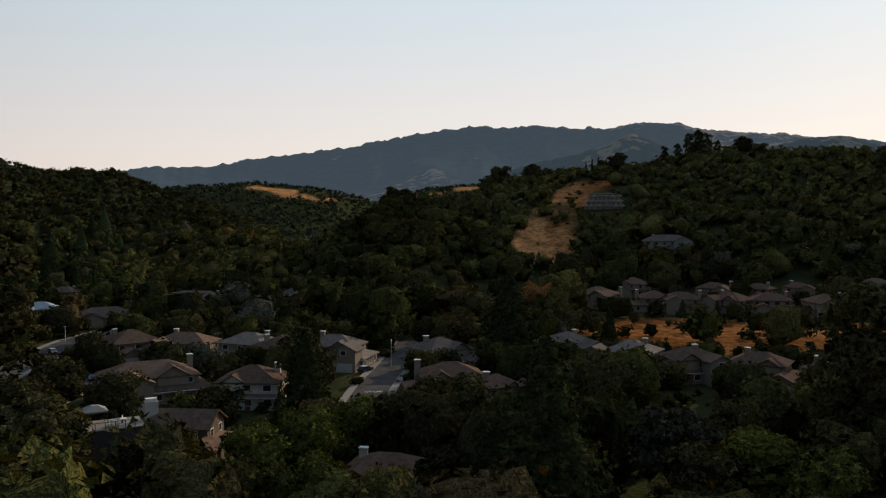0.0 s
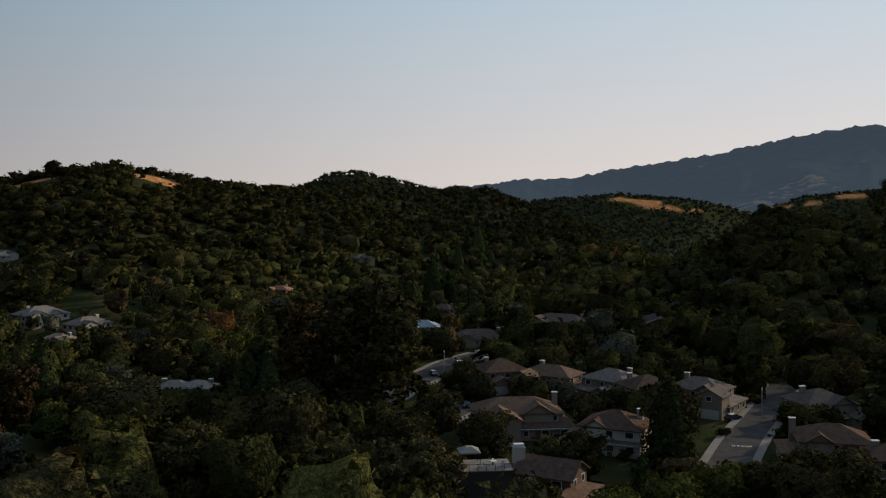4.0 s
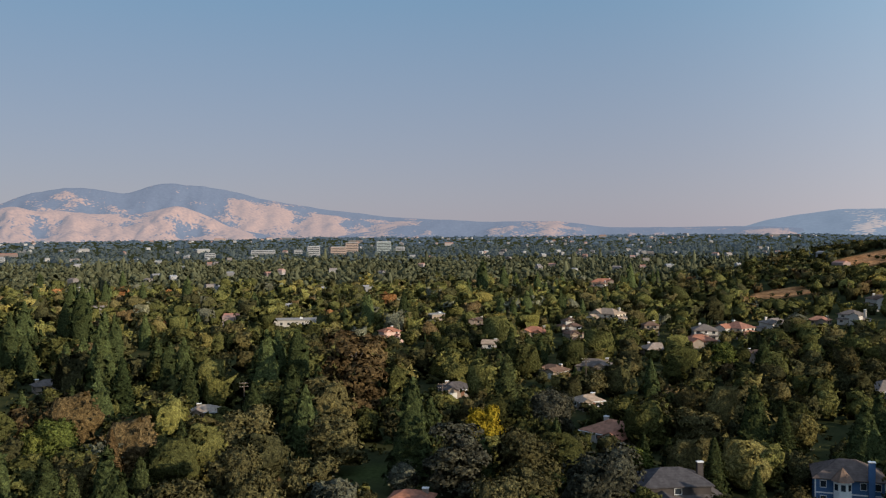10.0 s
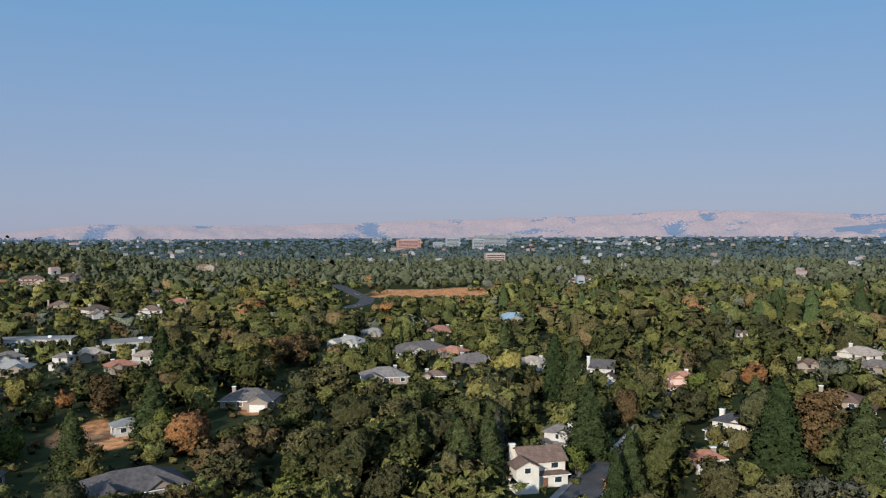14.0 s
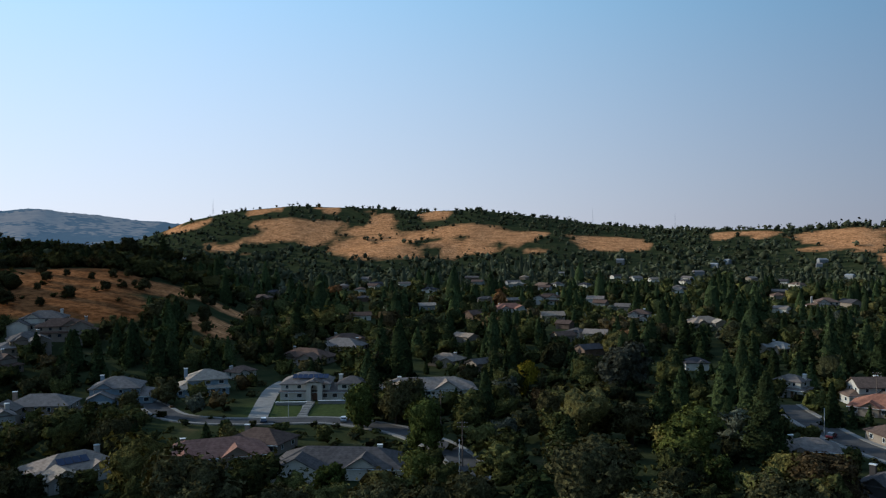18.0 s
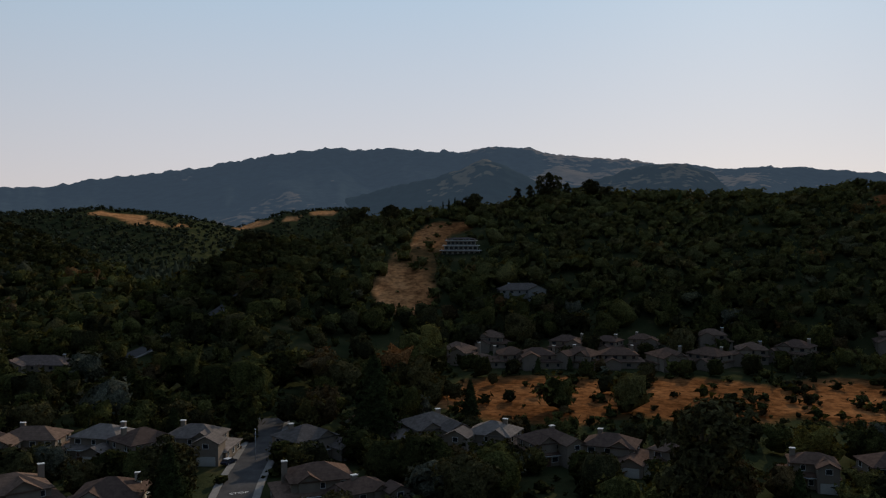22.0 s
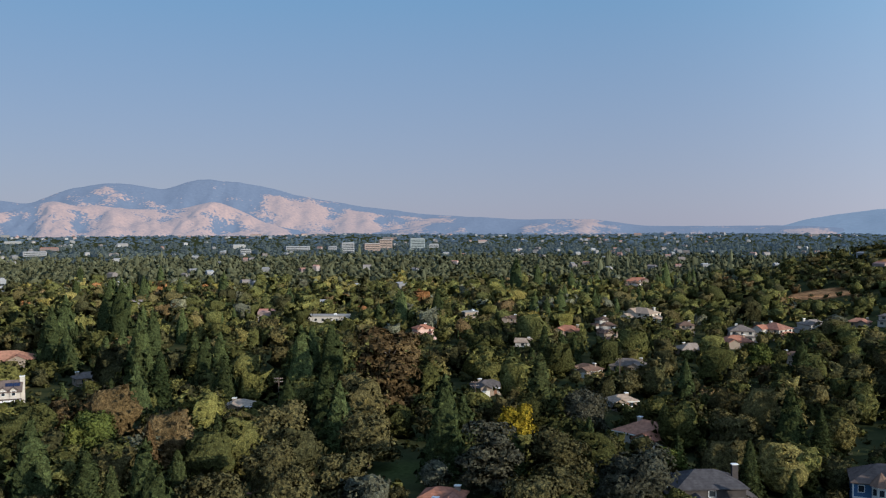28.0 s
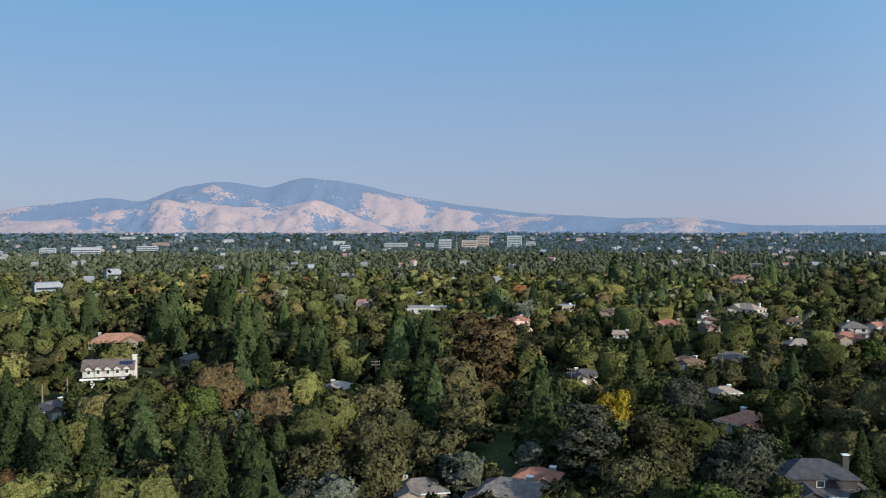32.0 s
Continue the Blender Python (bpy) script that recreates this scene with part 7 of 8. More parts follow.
office(219.8, 2110, 58, 29, 8, CONCRETE_WHITE, "white low office block among the trees of the plain")
office(217.5, 2115, 21, 12, 8, CONCRETE_WHITE, "white low office block among the trees of the plain")
office(223.1, 1920, 23, 12, 8, CONCRETE_WHITE, "white low office block among the trees of the plain")
office(284.2, 2542, 57, 28, 27, FACADE_RED, "red and white office block of the town")


FAR_PAINT, f_nodes, f_links, f_b = material("far_house_paint", 0.8)
f_a = f_nodes.new("ShaderNodeAttribute")
f_a.attribute_name = "tint"
f_links.new(f_a.outputs["Color"], f_b.inputs["Base Color"])


def valley_house(az, r, w, d, turn, q):
    """A simple house among the trees of the valley floor."""
    x, y = spot(az, r)
    z = float(ground_height(x, y))
    base = new("house", None)
    base.matrix_basis = pose(x, y, z, 0, 0, az + turn)
    wall, roof, gable = str(q.choice(["tan", "cream", "grey", "brown"])), str(q.choice(["brown", "grey", "tan", "dark"])), bool(q.random() < 0.6)
    cross = None if gable else (w * 0.18, w * 0.3)
    part("wall", walls(w, d, -0.8, 3.1, gable, 0.42, cross), WALLS[wall], base)
    part("roof", roofing(w, d, 3.1, gable, 0.42, cross=cross), ROOFS[roof], base)
    FOOTPRINTS.append((x, y, w * 0.5))
    keep_open(az, r, math.degrees(w * 0.4 / r), z + 3.3)
    tagged(base, f"single-storey {wall} house with {ROOF_WORDS[roof]} roof among trees", "house", "houses on the valley floor")


def far_houses():
    """Hundreds of far roofs and walls among the trees of the plain, too small to tell apart."""
    q = np.random.default_rng(23)
    V, F4, T, n = [], [], [], 0
    for k in range(1592):
        az, r = q.uniform(183, 388) % 360, math.sqrt(q.uniform(520 ** 2, 3600 ** 2))
        if k >= 1500:
            az, r = q.uniform(316, 384) % 360, math.sqrt(q.uniform(340 ** 2, 1000 ** 2))
        if k < 1500 and value_noise(*spot(az, r), 260, 12) < 0.5:
            continue
        x, y = spot(az, r)
        g = float(ground_height(x, y))
        if g > 24 + r * 0.004 or grass_cover(np.array([x]), np.array([y]))[0] > 0.5:
            continue
        w, d, hgt = q.uniform(3.5, 6.5), q.uniform(3, 4.5), q.uniform(4, 6.5)
        if r > 2200 and q.random() < 0.1:
            w, hgt = q.uniform(10, 25), q.uniform(6, 9)
        a = radians(az + q.uniform(-50, 50))
        if k >= 1500:
            if not blocked(x, y, w):
                valley_house(float(az), float(r), w * 2.3, d * 2.3, math.degrees(a) - az, q)
            continue
        c, s = math.cos(a), math.sin(a)
        top = hgt + d * 0.4
        pts = [(-w, -d, -1), (w, -d, -1), (w, d, -1), (-w, d, -1), (-w, -d, hgt), (w, -d, hgt), (w, d, hgt), (-w, d, hgt), (-w * 0.9, 0, top), (w * 0.9, 0, top)]
        V += [(x + px * c - py * s, y + px * s + py * c, g + pz) for px, py, pz in pts]
        F4 += [tuple(n + i for i in f) for f in ((0, 1, 5, 4), (1, 2, 6, 5), (2, 3, 7, 6), (3, 0, 4, 7), (4, 5, 9, 8), (6, 7, 8, 9), (5, 6, 9, 9), (7, 4, 8, 8))]
        wall = q.choice([0.26, 0.19, 0.14]) * np.array([1, 0.96, 0.9])
        roof = np.array([(0.16, 0.12, 0.10), (0.20, 0.19, 0.185), (0.30, 0.13, 0.085), (0.26, 0.26, 0.255)])[q.integers(0, 4)]
        T += [wall] * 4 + [wall * 0.6 + roof * 0.4] * 4 + [roof] * 2
        if k % 5 < 3:
            keep_open(float(az), float(r), math.degrees(w * 0.6 / r), g + hgt)
        FOOTPRINTS.append((x, y, w * 0.8))
        n += 10
    me = bpy.data.meshes.new("far_houses")
    me.from_pydata(V, [], [tuple(dict.fromkeys(f)) for f in F4])
    me.materials.append(FAR_PAINT)
    paint(me, "tint", np.array(T))
    tagged(new("far_houses", me), "scattered far houses with pale walls and mixed roofs", "houses", kind="stuff")


far_houses()

# ---- single trees that stand out ----
tree(277.9, 341, 17, "redwood", None, 1.2)
tree(274.6, 276, 22, "redwood", None, 1.1)
tree(273.4, 269, 20, "redwood", None)
tree(272.4, 208, 19, "redwood", None, 1.4)
tree(268.8, 269, 13, "broad", None, 0.9)
tree(269.9, 244, 11, "broad", LEAF_RUST, 0.8)
tree(280.8, 174, 17, "redwood", None, 1.2)
tree(278.9, 182, 17, "redwood", None, 1.2)
tree(269.7, 163, 18, "redwood", None)
tree(270.6, 154, 16, "redwood", None)
tree(260.7, 207, 22, "fir", None, 1.2)
tree(255.9, 197, 20, "fir", None, 1.2)
tree(258.5, 217, 18, "tall", LEAF_RUST, 1.2)
tree(262.1, 268, 12, "redwood", None, 1.5)
tree(251.3, 255, 17, "fir", None, 1.2)
tree(248.7, 273, 13, "redwood", None, 1.2)
tree(246.4, 254, 17, "redwood", None)
tree(245.4, 249, 17, "redwood", None)
tree(243.5, 246, 16, "redwood", None)
tree(247.8, 184, 11, "broad", LEAF_LIME, 1.15)
tree(243.0, 184, 21, "redwood", None, 1.1)
tree(242.0, 179, 18, "redwood", None)
tree(238.7, 171, 17, "redwood", None, 1.1)
tree(265.5, 288, 9, "broad", LEAF_LIME, 1.1)
tree(278.3, 194, 15, "fir", LEAF_GREY, 0.9)
tree(264.3, 172, 11, "oak", None)
tree(240.6, 174, 16, "redwood", None)
tree(285.5, 220, 12, "oak", None)
tree(283.9, 204, 11, "oak", None)
tree(287.3, 189, 13, "oak", None)
tree(252.9, 284, 9, "broad", None)
tree(236.2, 196, 16, "redwood", None)
tree(245.6, 214, 8, "broad", LEAF_RUST, 0.9)
tree(243.7, 176, 7, "broad", LEAF_RUST)
tree(273.2, 183, 7, "broad", LEAF_LIME)
tree(267.5, 211, 9, "oak", LEAF_LIME)
tree(254.0, 435, 14, "broad", LEAF_RUST, 1.2)
tree(229.7, 295, 18, "redwood", None, 1.2)
tree(228.4, 281, 18, "redwood", None, 1.1)
tree(213.7, 251, 26, "tall", LEAF_RUST, 1.35)
tree(232.3, 223, 12, "broad", LEAF_LIME, 1.1)
tree(233.5, 222, 10, "broad", LEAF_LIME)
tree(205.3, 212, 12, "broad", LEAF_GOLD, 0.9)
tree(206.7, 175, 16, "tall", LEAF_GREY, 1.5)
tree(201.0, 229, 13, "broad", LEAF_GREY)
tree(215.1, 198, 14, "broad", None, 1.2)
tree(221.0, 201, 15, "broad", None, 1.1)
tree(202.5, 180, 14, "oak", None, 1.1)
tree(195.3, 193, 8, "oak", LEAF_LIME, 1.2)
tree(217.0, 157, 13, "oak", None, 1.1)
tree(203.7, 242, 21, "redwood", None, 1.2)
tree(203.4, 335, 18, "redwood", None)
tree(242.5, 207, 18, "fir", None, 1.1)
tree(241.1, 168, 17, "fir", None, 1.1)
tree(232.8, 162, 17, "redwood", None, 1.2)
tree(231.4, 162, 14, "redwood", None)
tree(229.1, 196, 14, "redwood", LEAF_RUST, 0.8)
tree(227.4, 165, 15, "redwood", None, 1.1)
tree(224.9, 200, 14, "redwood", None, 0.9)
tree(235.6, 163, 10, "oak", None, 1.1)
tree(225.3, 157, 13, "oak", None, 1.1)
tree(221.5, 170, 15, "broad", None)
tree(211.0, 221, 10, "oak", None, 1.1)
tree(198.1, 281, 10, "oak", None, 1.1)
tree(194.4, 226, 12, "oak", None, 1.2)
tree(191.5, 216, 12, "oak", None, 1.3)
tree(224.4, 278, 14, "fir", None, 1.2)
tree(219.7, 345, 16, "redwood", None)
tree(213.2, 165, 5, "oak", None, 1.2)
tree(200.7, 165, 8, "broad", LEAF_LIME)
tree(189.8, 343, 12, "broad", LEAF_LIME)
tree(187.5, 315, 18, "redwood", None, 1.2)
tree(187.8, 223, 15, "redwood", None, 1.1)
tree(186.3, 216, 14, "redwood", None)
tree(166.2, 276, 25, "tall", LEAF_RUST, 1.2)
tree(164.4, 381, 24, "tall", None, 1.1)
tree(162.9, 221, 21, "redwood", None, 1.3)
tree(175.8, 182, 8, "broad", LEAF_LIME, 1.2)
tree(178.4, 211, 12, "broad", LEAF_LIME, 1.1)
tree(173.3, 210, 13, "oak", None, 1.1)
tree(172.0, 296, 19, "fir", None, 1.1)
tree(161.8, 216, 15, "tall", LEAF_RUST, 1.1)
tree(155.8, 195, 14, "broad", None, 1.4)
tree(174.6, 238, 16, "tall", LEAF_RUST, 1.3)
tree(168.6, 220, 17, "tall", LEAF_RUST, 1.1)
tree(159.8, 203, 9, "broad", LEAF_LIME)
tree(148.8, 306, 11, "oak", LEAF_LIME, 1.1)
tree(200.5, 233, 12, "broad", LEAF_GREY)
tree(190.4, 171, 13, "redwood", None)
tree(187.8, 168, 11, "redwood", None)
tree(167.1, 209, 17, "tall", LEAF_RUST)
tree(181.0, 319, 11, "oak", None, 1.2)
tree(157.0, 300, 12, "oak", None, 1.1)
tree(170.5, 194, 8, "oak", None)
tree(179.5, 181, 10, "oak", None)
tree(140.3, 205, 32, "tall", None, 1.35)
tree(144.6, 241, 26, "tall", LEAF_RUST, 1.2)
tree(142.7, 221, 24, "tall", None, 1.3)
tree(121.7, 517, 13, "oak", LEAF_LIME, 1.1)
tree(120.7, 167, 17, "fir", None, 1.2)
tree(134.1, 239, 9, "broad", None, 1.1)
tree(155.5, 181, 15, "broad", None, 1.4)
tree(120.3, 225, 11, "redwood", None, 1.3)
tree(125.3, 224, 8, "cypress", None)
tree(135.9, 180, 12, "oak", None)
tree(149.4, 299, 11, "oak", LEAF_LIME)
tree(159.9, 195, 9, "broad", LEAF_LIME)
tree(157.7, 198, 9, "broad", LEAF_LIME)
tree(138.3, 282, 18, "tall", None, 1.2)
tree(120.6, 124, 12, "broad", LEAF_LIME)
tree(123.7, 117, 11, "broad", LEAF_LIME, 1.2)
tree(118.0, 138, 10, "broad", LEAF_LIME, 1.1)
tree(129.1, 120, 11, "oak", None)
tree(110.5, 143, 13, "oak", None, 1.3)
tree(114.8, 142, 10, "oak", None, 1.2)
tree(104.7, 101, 25, "redwood", None, 1.3)
tree(96.7, 118, 14, "oak", LEAF_GREY)
tree(91.4, 118, 12, "oak", LEAF_LIME, 1.3)
tree(92.6, 138, 11, "broad", None)
tree(137.0, 131, 14, "oak", None, 1.2)
tree(111.7, 116, 8, "oak", None)
tree(119.8, 109, 9, "broad", LEAF_LIME)
tree(87.7, 112, 11, "oak", LEAF_LIME, 1.2)
tree(100.9, 262, 11, "redwood", None, 1.2)
tree(94.9, 108, 12, "oak", None, 1.1)
tree(85.6, 150, 28, "tall", None, 1.1)
tree(120.8, 176, 16, "tall", None, 1.1)
tree(107.4, 226, 24, "redwood", None, 1.4)
tree(31.8, 208, 12, "broad", None)
tree(40.7, 218, 13, "broad", None, 1.2)
tree(52.3, 190, 16, "oak", None, 1.3)
tree(49.4, 171, 16, "oak", None, 1.2)
tree(42.3, 451, 16, "tall", None, 1.4)
tree(16.3, 243, 14, "broad", LEAF_LIME, 0.85)
tree(13.9, 238, 13, "broad", None, 0.8)
tree(11.9, 217, 14, "broad", LEAF_LIME, 0.85)
tree(18.2, 179, 8, "oak", LEAF_LIME, 1.1)
tree(12.8, 266, 11, "broad", None)
tree(28.7, 291, 9, "broad", None, 1.1)
tree(30.9, 280, 8, "broad", None)
tree(54.1, 688, 20, "tall", None, 1.2)
tree(15.5, 273, 14, "redwood", None, 1.4)
tree(36.2, 372, 12, "redwood", None, 1.2)
tree(29.4, 426, 12, "oak", None, 1.3)
tree(59.9, 359, 6, "oak", None, 1.1)
tree(38.5, 473, 9, "oak", None, 1.2)
tree(39.7, 173, 16, "oak", None, 1.2)
tree(44.4, 177, 15, "oak", None, 1.2)
tree(12.4, 184, 9, "broad", LEAF_LIME)
tree(5.2, 288, 13, "broad", LEAF_GOLD, 0.75)
tree(358.8, 292, 19, "oak", LEAF_GREY, 1.1)
tree(354.6, 205, 15, "broad", LEAF_LIME, 1.15)
tree(2.4, 188, 16, "fir", None, 1.5)
tree(350.1, 220, 22, "redwood", None, 1.2)
tree(339.5, 216, 17, "broad", None, 1.1)
tree(337.4, 256, 21, "tall", None, 1.5)
tree(347.8, 360, 18, "redwood", None, 1.4)
tree(346.4, 260, 13, "redwood", None)
tree(342.5, 262, 7, "broad", LEAF_RUST, 0.9)
tree(4.4, 267, 7, "broad", LEAF_RUST)
tree(15.8, 250, 9, "broad", None, 1.1)
tree(346.4, 184, 12, "broad", LEAF_RUST, 1.5)
tree(0.7, 392, 9, "oak", None, 1.2)
tree(355.1, 404, 15, "redwood", None, 1.2)
tree(358.3, 228, 12, "oak", None, 1.2)
tree(7.4, 324, 13, "fir", None, 1.2)
tree(352.9, 189, 8, "broad", LEAF_LIME)
tree(351.7, 360, 9, "broad", None, 1.2)
tree(334.6, 250, 12, "broad", None, 1.1)
tree(331.6, 227, 10, "broad", LEAF_LIME, 1.1)
tree(22.7, 370, 14, "redwood", None)
tree(21.7, 370, 14, "redwood", None)
tree(326.8, 260, 15, "broad", LEAF_RUST)
tree(305.2, 207, 16, "redwood", None, 1.3)
tree(300.0, 344, 19, "redwood", None, 1.2)
tree(300.5, 243, 17, "fir", None, 1.4)
tree(328.7, 190, 8, "broad", LEAF_GOLD, 0.8)
tree(293.7, 341, 14, "broad", LEAF_RUST, 1.5)
tree(291.7, 352, 13, "broad", LEAF_RUST, 1.2)
tree(316.3, 473, 12, "broad", LEAF_RUST, 1.1)
tree(326.2, 401, 17, "redwood", None, 1.3)
tree(324.4, 339, 16, "redwood", None, 1.2)
tree(331.7, 205, 12, "oak", None, 1.2)
tree(322.2, 228, 12, "tall", LEAF_GREY, 1.2)
tree(303.5, 271, 13, "tall", LEAF_RUST, 1.2)
tree(308.7, 225, 9, "broad", LEAF_LIME, 1.1)
tree(299.8, 233, 9, "broad", LEAF_LIME)
tree(314.6, 174, 9, "oak", LEAF_LIME, 1.1)
tree(289.4, 281, 13, "oak", None, 1.2)
tree(284.4, 227, 11, "oak", None, 1.2)
tree(291.1, 199, 10, "oak", None, 1.2)
tree(281.2, 192, 14, "redwood", None, 1.2)
tree(296.1, 180, 10, "oak", None, 1.2)
tree(309.4, 168, 9, "oak", None, 1.2)
tree(317.7, 297, 10, "oak", LEAF_LIME, 1.2)
tree(330.5, 309, 12, "oak", LEAF_LIME, 1.1)

# a dark stand of conifers and oaks below the shops
stand = random.Random(41)
for k in range(20):
    tree(stand.uniform(314, 330), stand.uniform(170, 290), stand.uniform(12, 19), stand.choice(("redwood", "fir", "tall", "oak")), None, stand.uniform(1.0, 1.3), group="stand of dark trees")

# lone oaks on the open grass
lone = random.Random(29)
for patches, count, big in ((GRASS[4:], 34, 6.5), (GRASS_NORTH[:4] + GRASS_NORTH[8:], 30, 6.0)):
    for k in range(count):
        a0, r0, da, dr = lone.choice(patches)
        tree(a0 + lone.uniform(-da, da), r0 + lone.uniform(-dr, dr), big * lone.uniform(0.5, 1.2), "broad", None, lone.uniform(1.05, 1.4), label="round dark oak alone on dry golden grass", group="lone oaks on the grass")

# dark pines along the northwest rise
pines = random.Random(19)
for k in range(34):
    tree(27 + 27 * (k + pines.random()) / 34, pines.uniform(570, 640) if k % 3 == 0 else pines.uniform(760, 830), pines.uniform(11, 19), pines.choice(("redwood", "redwood", "fir", "oak")), None, pines.uniform(0.9, 1.3), label="dark pine on the crest of the rise", group="pines on the rise")

# tall gum trees and pines on the western crest
for az, r, height in ((94.4, 668, 14), (95.0, 672, 19), (95.5, 670, 22), (96.1, 676, 20), (96.8, 672, 15), (97.6, 668, 15), (92.8, 672, 16), (91.9, 668, 14), (100.6, 660, 17), (101.4, 668, 12), (106.0, 640, 15), (108.2, 640, 18), (109.0, 632, 14),
                      (115.2, 575, 13), (114.4, 580, 12), (63.0, 770, 12), (62.3, 772, 14), (61.6, 775, 11), (159.9, 745, 14), (156.5, 748, 12), (157.6, 752, 10), (170.2, 800, 12), (171.1, 802, 9)):
    tree(az, r, height, "tall" if 94 < az < 98 else "oak", None, 0.75 if 94 < az < 98 else 1.1, label="dark tree that stands above the ridge line", group="ridge trees")

# a row of cypresses before the hall on the crest
for az, r, height in ((100.3, 664, 14), (100.8, 666, 15), (101.3, 664, 13), (101.8, 666, 15), (102.2, 664, 14), (102.6, 665, 12)):
    tree(az, r, height, "cypress", None, 1.2, label="narrow dark cypress in a row on the crest", group="crest cypresses")

# ---- single trees that fill the gardens near the middle, then woods by distance ----
x, y = scatter(24, 255, 10.0, 11, 0.95)
k = kinds_for(x, y, 12)
h = sizes(x, y, k, 13)
ok = ~blocked(x, y, 1.0)
taken = np.array(tree_spots) if tree_spots else np.zeros((0, 3))
for tx, ty, tr in taken:
    ok &= (x - tx) ** 2 + (y - ty) ** 2 > (tr + 2.0) ** 2
limit = open_height(x, y, h, h * 0.3)
ok &= limit > 4.0
h = np.minimum(h, limit)
x, y, k, h = x[ok], y[ok], k[ok], h[ok]
az_all, r_all = bearing(x, y)
pick = np.argsort(np.abs(r_all - 150) + 40 * value_noise(x, y, 2.0, 77))   # those in clearest view stand singly
singles = np.sort(pick[:max(0, 440 - len(tree_spots))])
rest = np.sort(pick[max(0, 440 - len(tree_spots)):])
tone = random.Random(5)
for q in singles:
    kind = KINDS[k[q]]
    leaf = None
    if kind in ("oak", "broad"):
        leaf = tone.choice([LEAF_OAK] * 11 + [LEAF_LIME, LEAF_LIME, LEAF_RUST, LEAF_GREY])
    tree(float(az_all[q]), float(r_all[q]), float(h[q]), kind, leaf, 1.1)
one = np.full(len(x), 1.25)
grow("garden_trees", "dense mixed oaks, redwoods and garden trees between the houses", x[rest], y[rest], h[rest], k[rest], 255, 0.066, (8, 7), LEAF_WOODS, one[rest])


def ring_of_woods(name, label, r0, r1, spacing, count, size, seed, solid, mat, keep=0.92, tall=1.0, spread=1.0, sink=0.06):
    x, y = scatter(r0 * (0.88 if r0 > 300 else 1), r1 * (1.12 if r0 > 300 else 1.06), spacing, seed, keep)
    k = kinds_for(x, y, seed + 3)
    h = sizes(x, y, k, seed + 4) * tall
    r = np.hypot(x, y)
    feather = np.random.default_rng(seed + 6).uniform(0, 1, len(x))
    lim = open_height(x, y, h, h * 0.3)
    ok = (feather < (r - r0 * 0.88) / (r0 * 0.24)) & (feather < (r1 * 1.12 - r) / (r1 * 0.24)) if r0 > 300 else feather < 2
    ok &= (lim > 2.2) & ~blocked(x, y, 0.5)
    if r0 > 700:
        ok &= in_sight(x, y, h)
    if r0 > 1500:   # the foothill has woods of its own
        ok &= ~((ground_height(x, y) > 26) & (r < 2150))
    x, y, k, h = x[ok], y[ok], k[ok], np.minimum(h, lim)[ok]
    slope = smooth((ground_height(x, y) - 8) / 20)
    grow(name, label, x, y, h, k, count, size, solid, mat, spread * (1 + 0.15 * slope), sink)


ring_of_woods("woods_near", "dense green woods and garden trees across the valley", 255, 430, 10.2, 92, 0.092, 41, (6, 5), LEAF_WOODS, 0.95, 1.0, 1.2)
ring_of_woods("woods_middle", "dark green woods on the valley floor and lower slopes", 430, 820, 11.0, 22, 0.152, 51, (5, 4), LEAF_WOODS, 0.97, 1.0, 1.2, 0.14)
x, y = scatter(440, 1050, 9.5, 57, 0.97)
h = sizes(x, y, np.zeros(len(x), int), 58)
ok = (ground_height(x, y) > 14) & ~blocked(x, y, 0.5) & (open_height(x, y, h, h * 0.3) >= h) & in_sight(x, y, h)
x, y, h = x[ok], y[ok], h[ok]
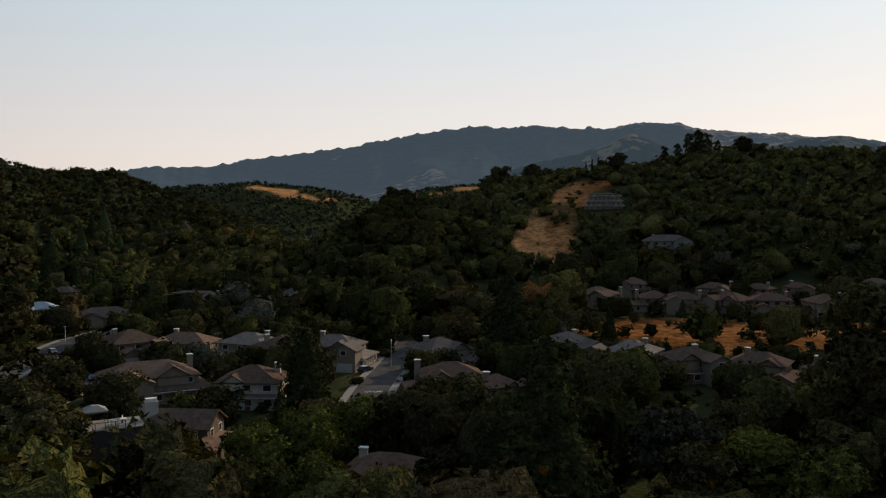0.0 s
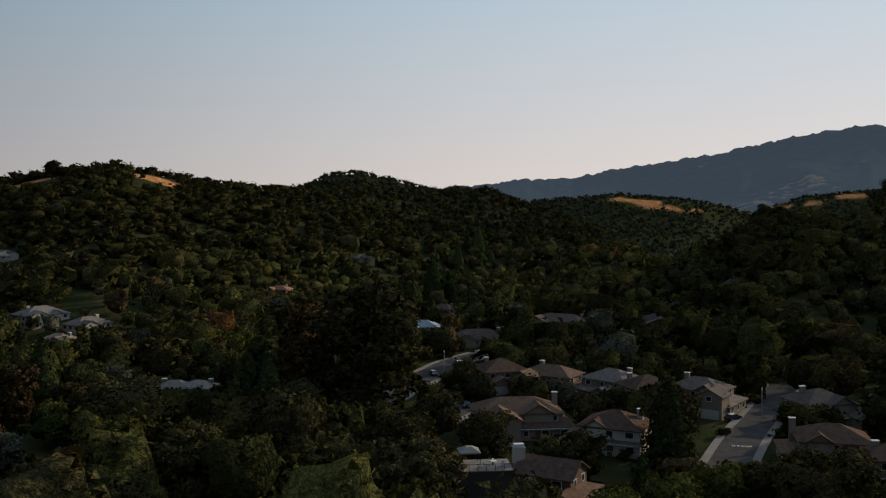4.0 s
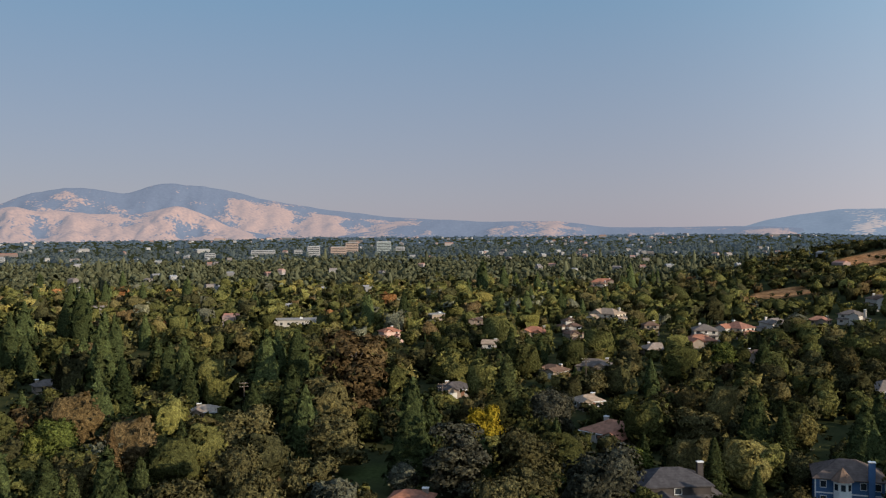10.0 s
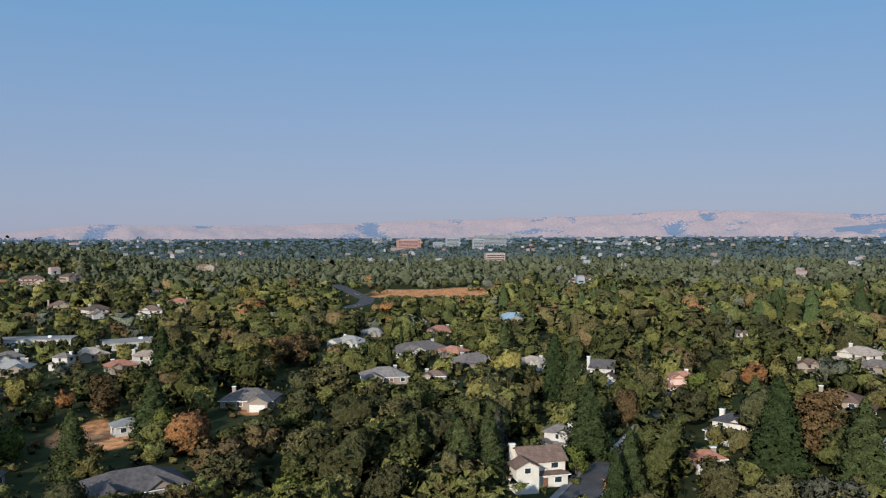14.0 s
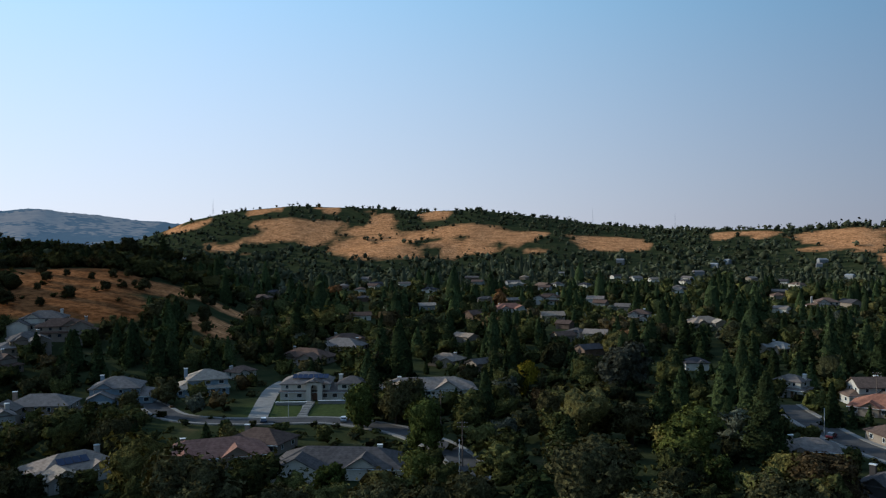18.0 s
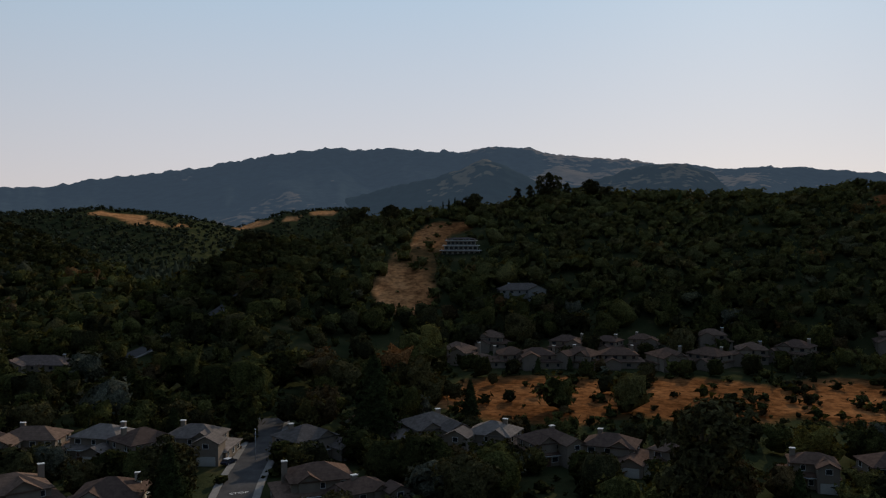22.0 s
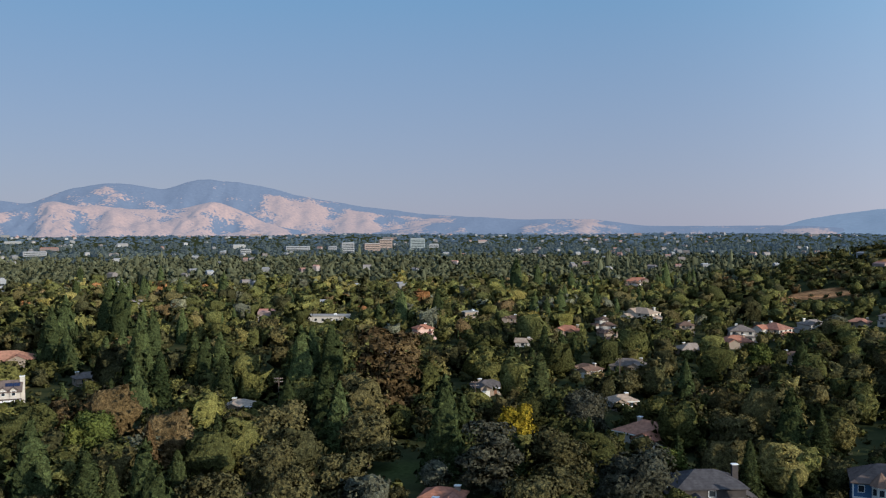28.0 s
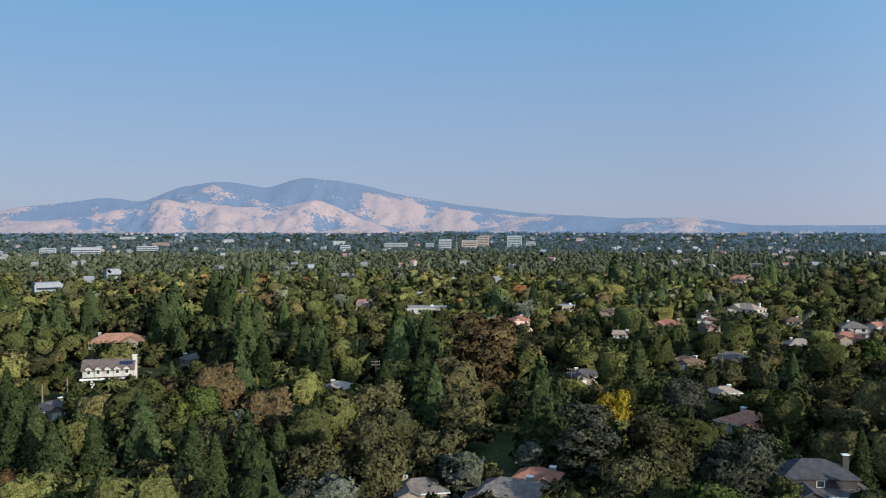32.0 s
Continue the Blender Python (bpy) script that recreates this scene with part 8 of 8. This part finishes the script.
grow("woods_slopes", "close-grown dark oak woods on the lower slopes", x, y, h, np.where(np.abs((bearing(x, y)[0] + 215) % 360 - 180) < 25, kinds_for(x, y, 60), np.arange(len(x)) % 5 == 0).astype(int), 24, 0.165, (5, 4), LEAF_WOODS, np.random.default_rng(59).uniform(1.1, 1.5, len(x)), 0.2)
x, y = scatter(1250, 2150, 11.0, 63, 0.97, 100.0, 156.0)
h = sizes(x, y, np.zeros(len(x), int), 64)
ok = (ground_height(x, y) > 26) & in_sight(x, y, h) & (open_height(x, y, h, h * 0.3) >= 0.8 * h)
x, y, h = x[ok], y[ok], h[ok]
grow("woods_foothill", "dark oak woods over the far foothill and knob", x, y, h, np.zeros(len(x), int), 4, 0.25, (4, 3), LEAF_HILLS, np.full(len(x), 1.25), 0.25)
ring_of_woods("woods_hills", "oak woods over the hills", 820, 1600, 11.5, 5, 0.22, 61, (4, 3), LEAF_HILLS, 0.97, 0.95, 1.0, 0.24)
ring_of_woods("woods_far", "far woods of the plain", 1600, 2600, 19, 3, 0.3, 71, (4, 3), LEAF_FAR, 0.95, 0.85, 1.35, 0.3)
ring_of_woods("woods_farthest", "farthest woods of the plain with blue-green haze in their colour", 2600, 4300, 36, 2, 0.4, 81, (4, 3), LEAF_FARTHEST, 0.95, 0.8, 2.2, 0.35)


# low shrubs and hedges about the houses and on the open grass
x, y = scatter(95, 340, 6.0, 91, 0.8)
extra_x, extra_y = [], []
brush = random.Random(8)
for a0, r0, da, dr in GRASS + GRASS_NORTH + GRASS_SOUTH:
    for _ in range(40 if 40 < a0 < 100 else 5):
        px, py = spot(a0 + brush.uniform(-da, da), r0 + brush.uniform(-dr, dr))
        extra_x.append(px)
        extra_y.append(py)
x, y = np.append(x, extra_x), np.append(y, extra_y)
h = np.random.default_rng(92).uniform(1.0, 3.6, len(x))
h[-len(extra_x):] *= 1.45   # those on the grass grow into small trees
ok = ~blocked(x, y, -0.5)
x, y, h = x[ok], y[ok], h[ok]
grow("garden_shrubs", "low green and rusty shrubs and hedges between houses and on the grass", x, y, h, np.zeros(len(x), int), 7, 0.30, (4, 4), LEAF_WOODS, np.full(len(x), 1.5), 0.2)
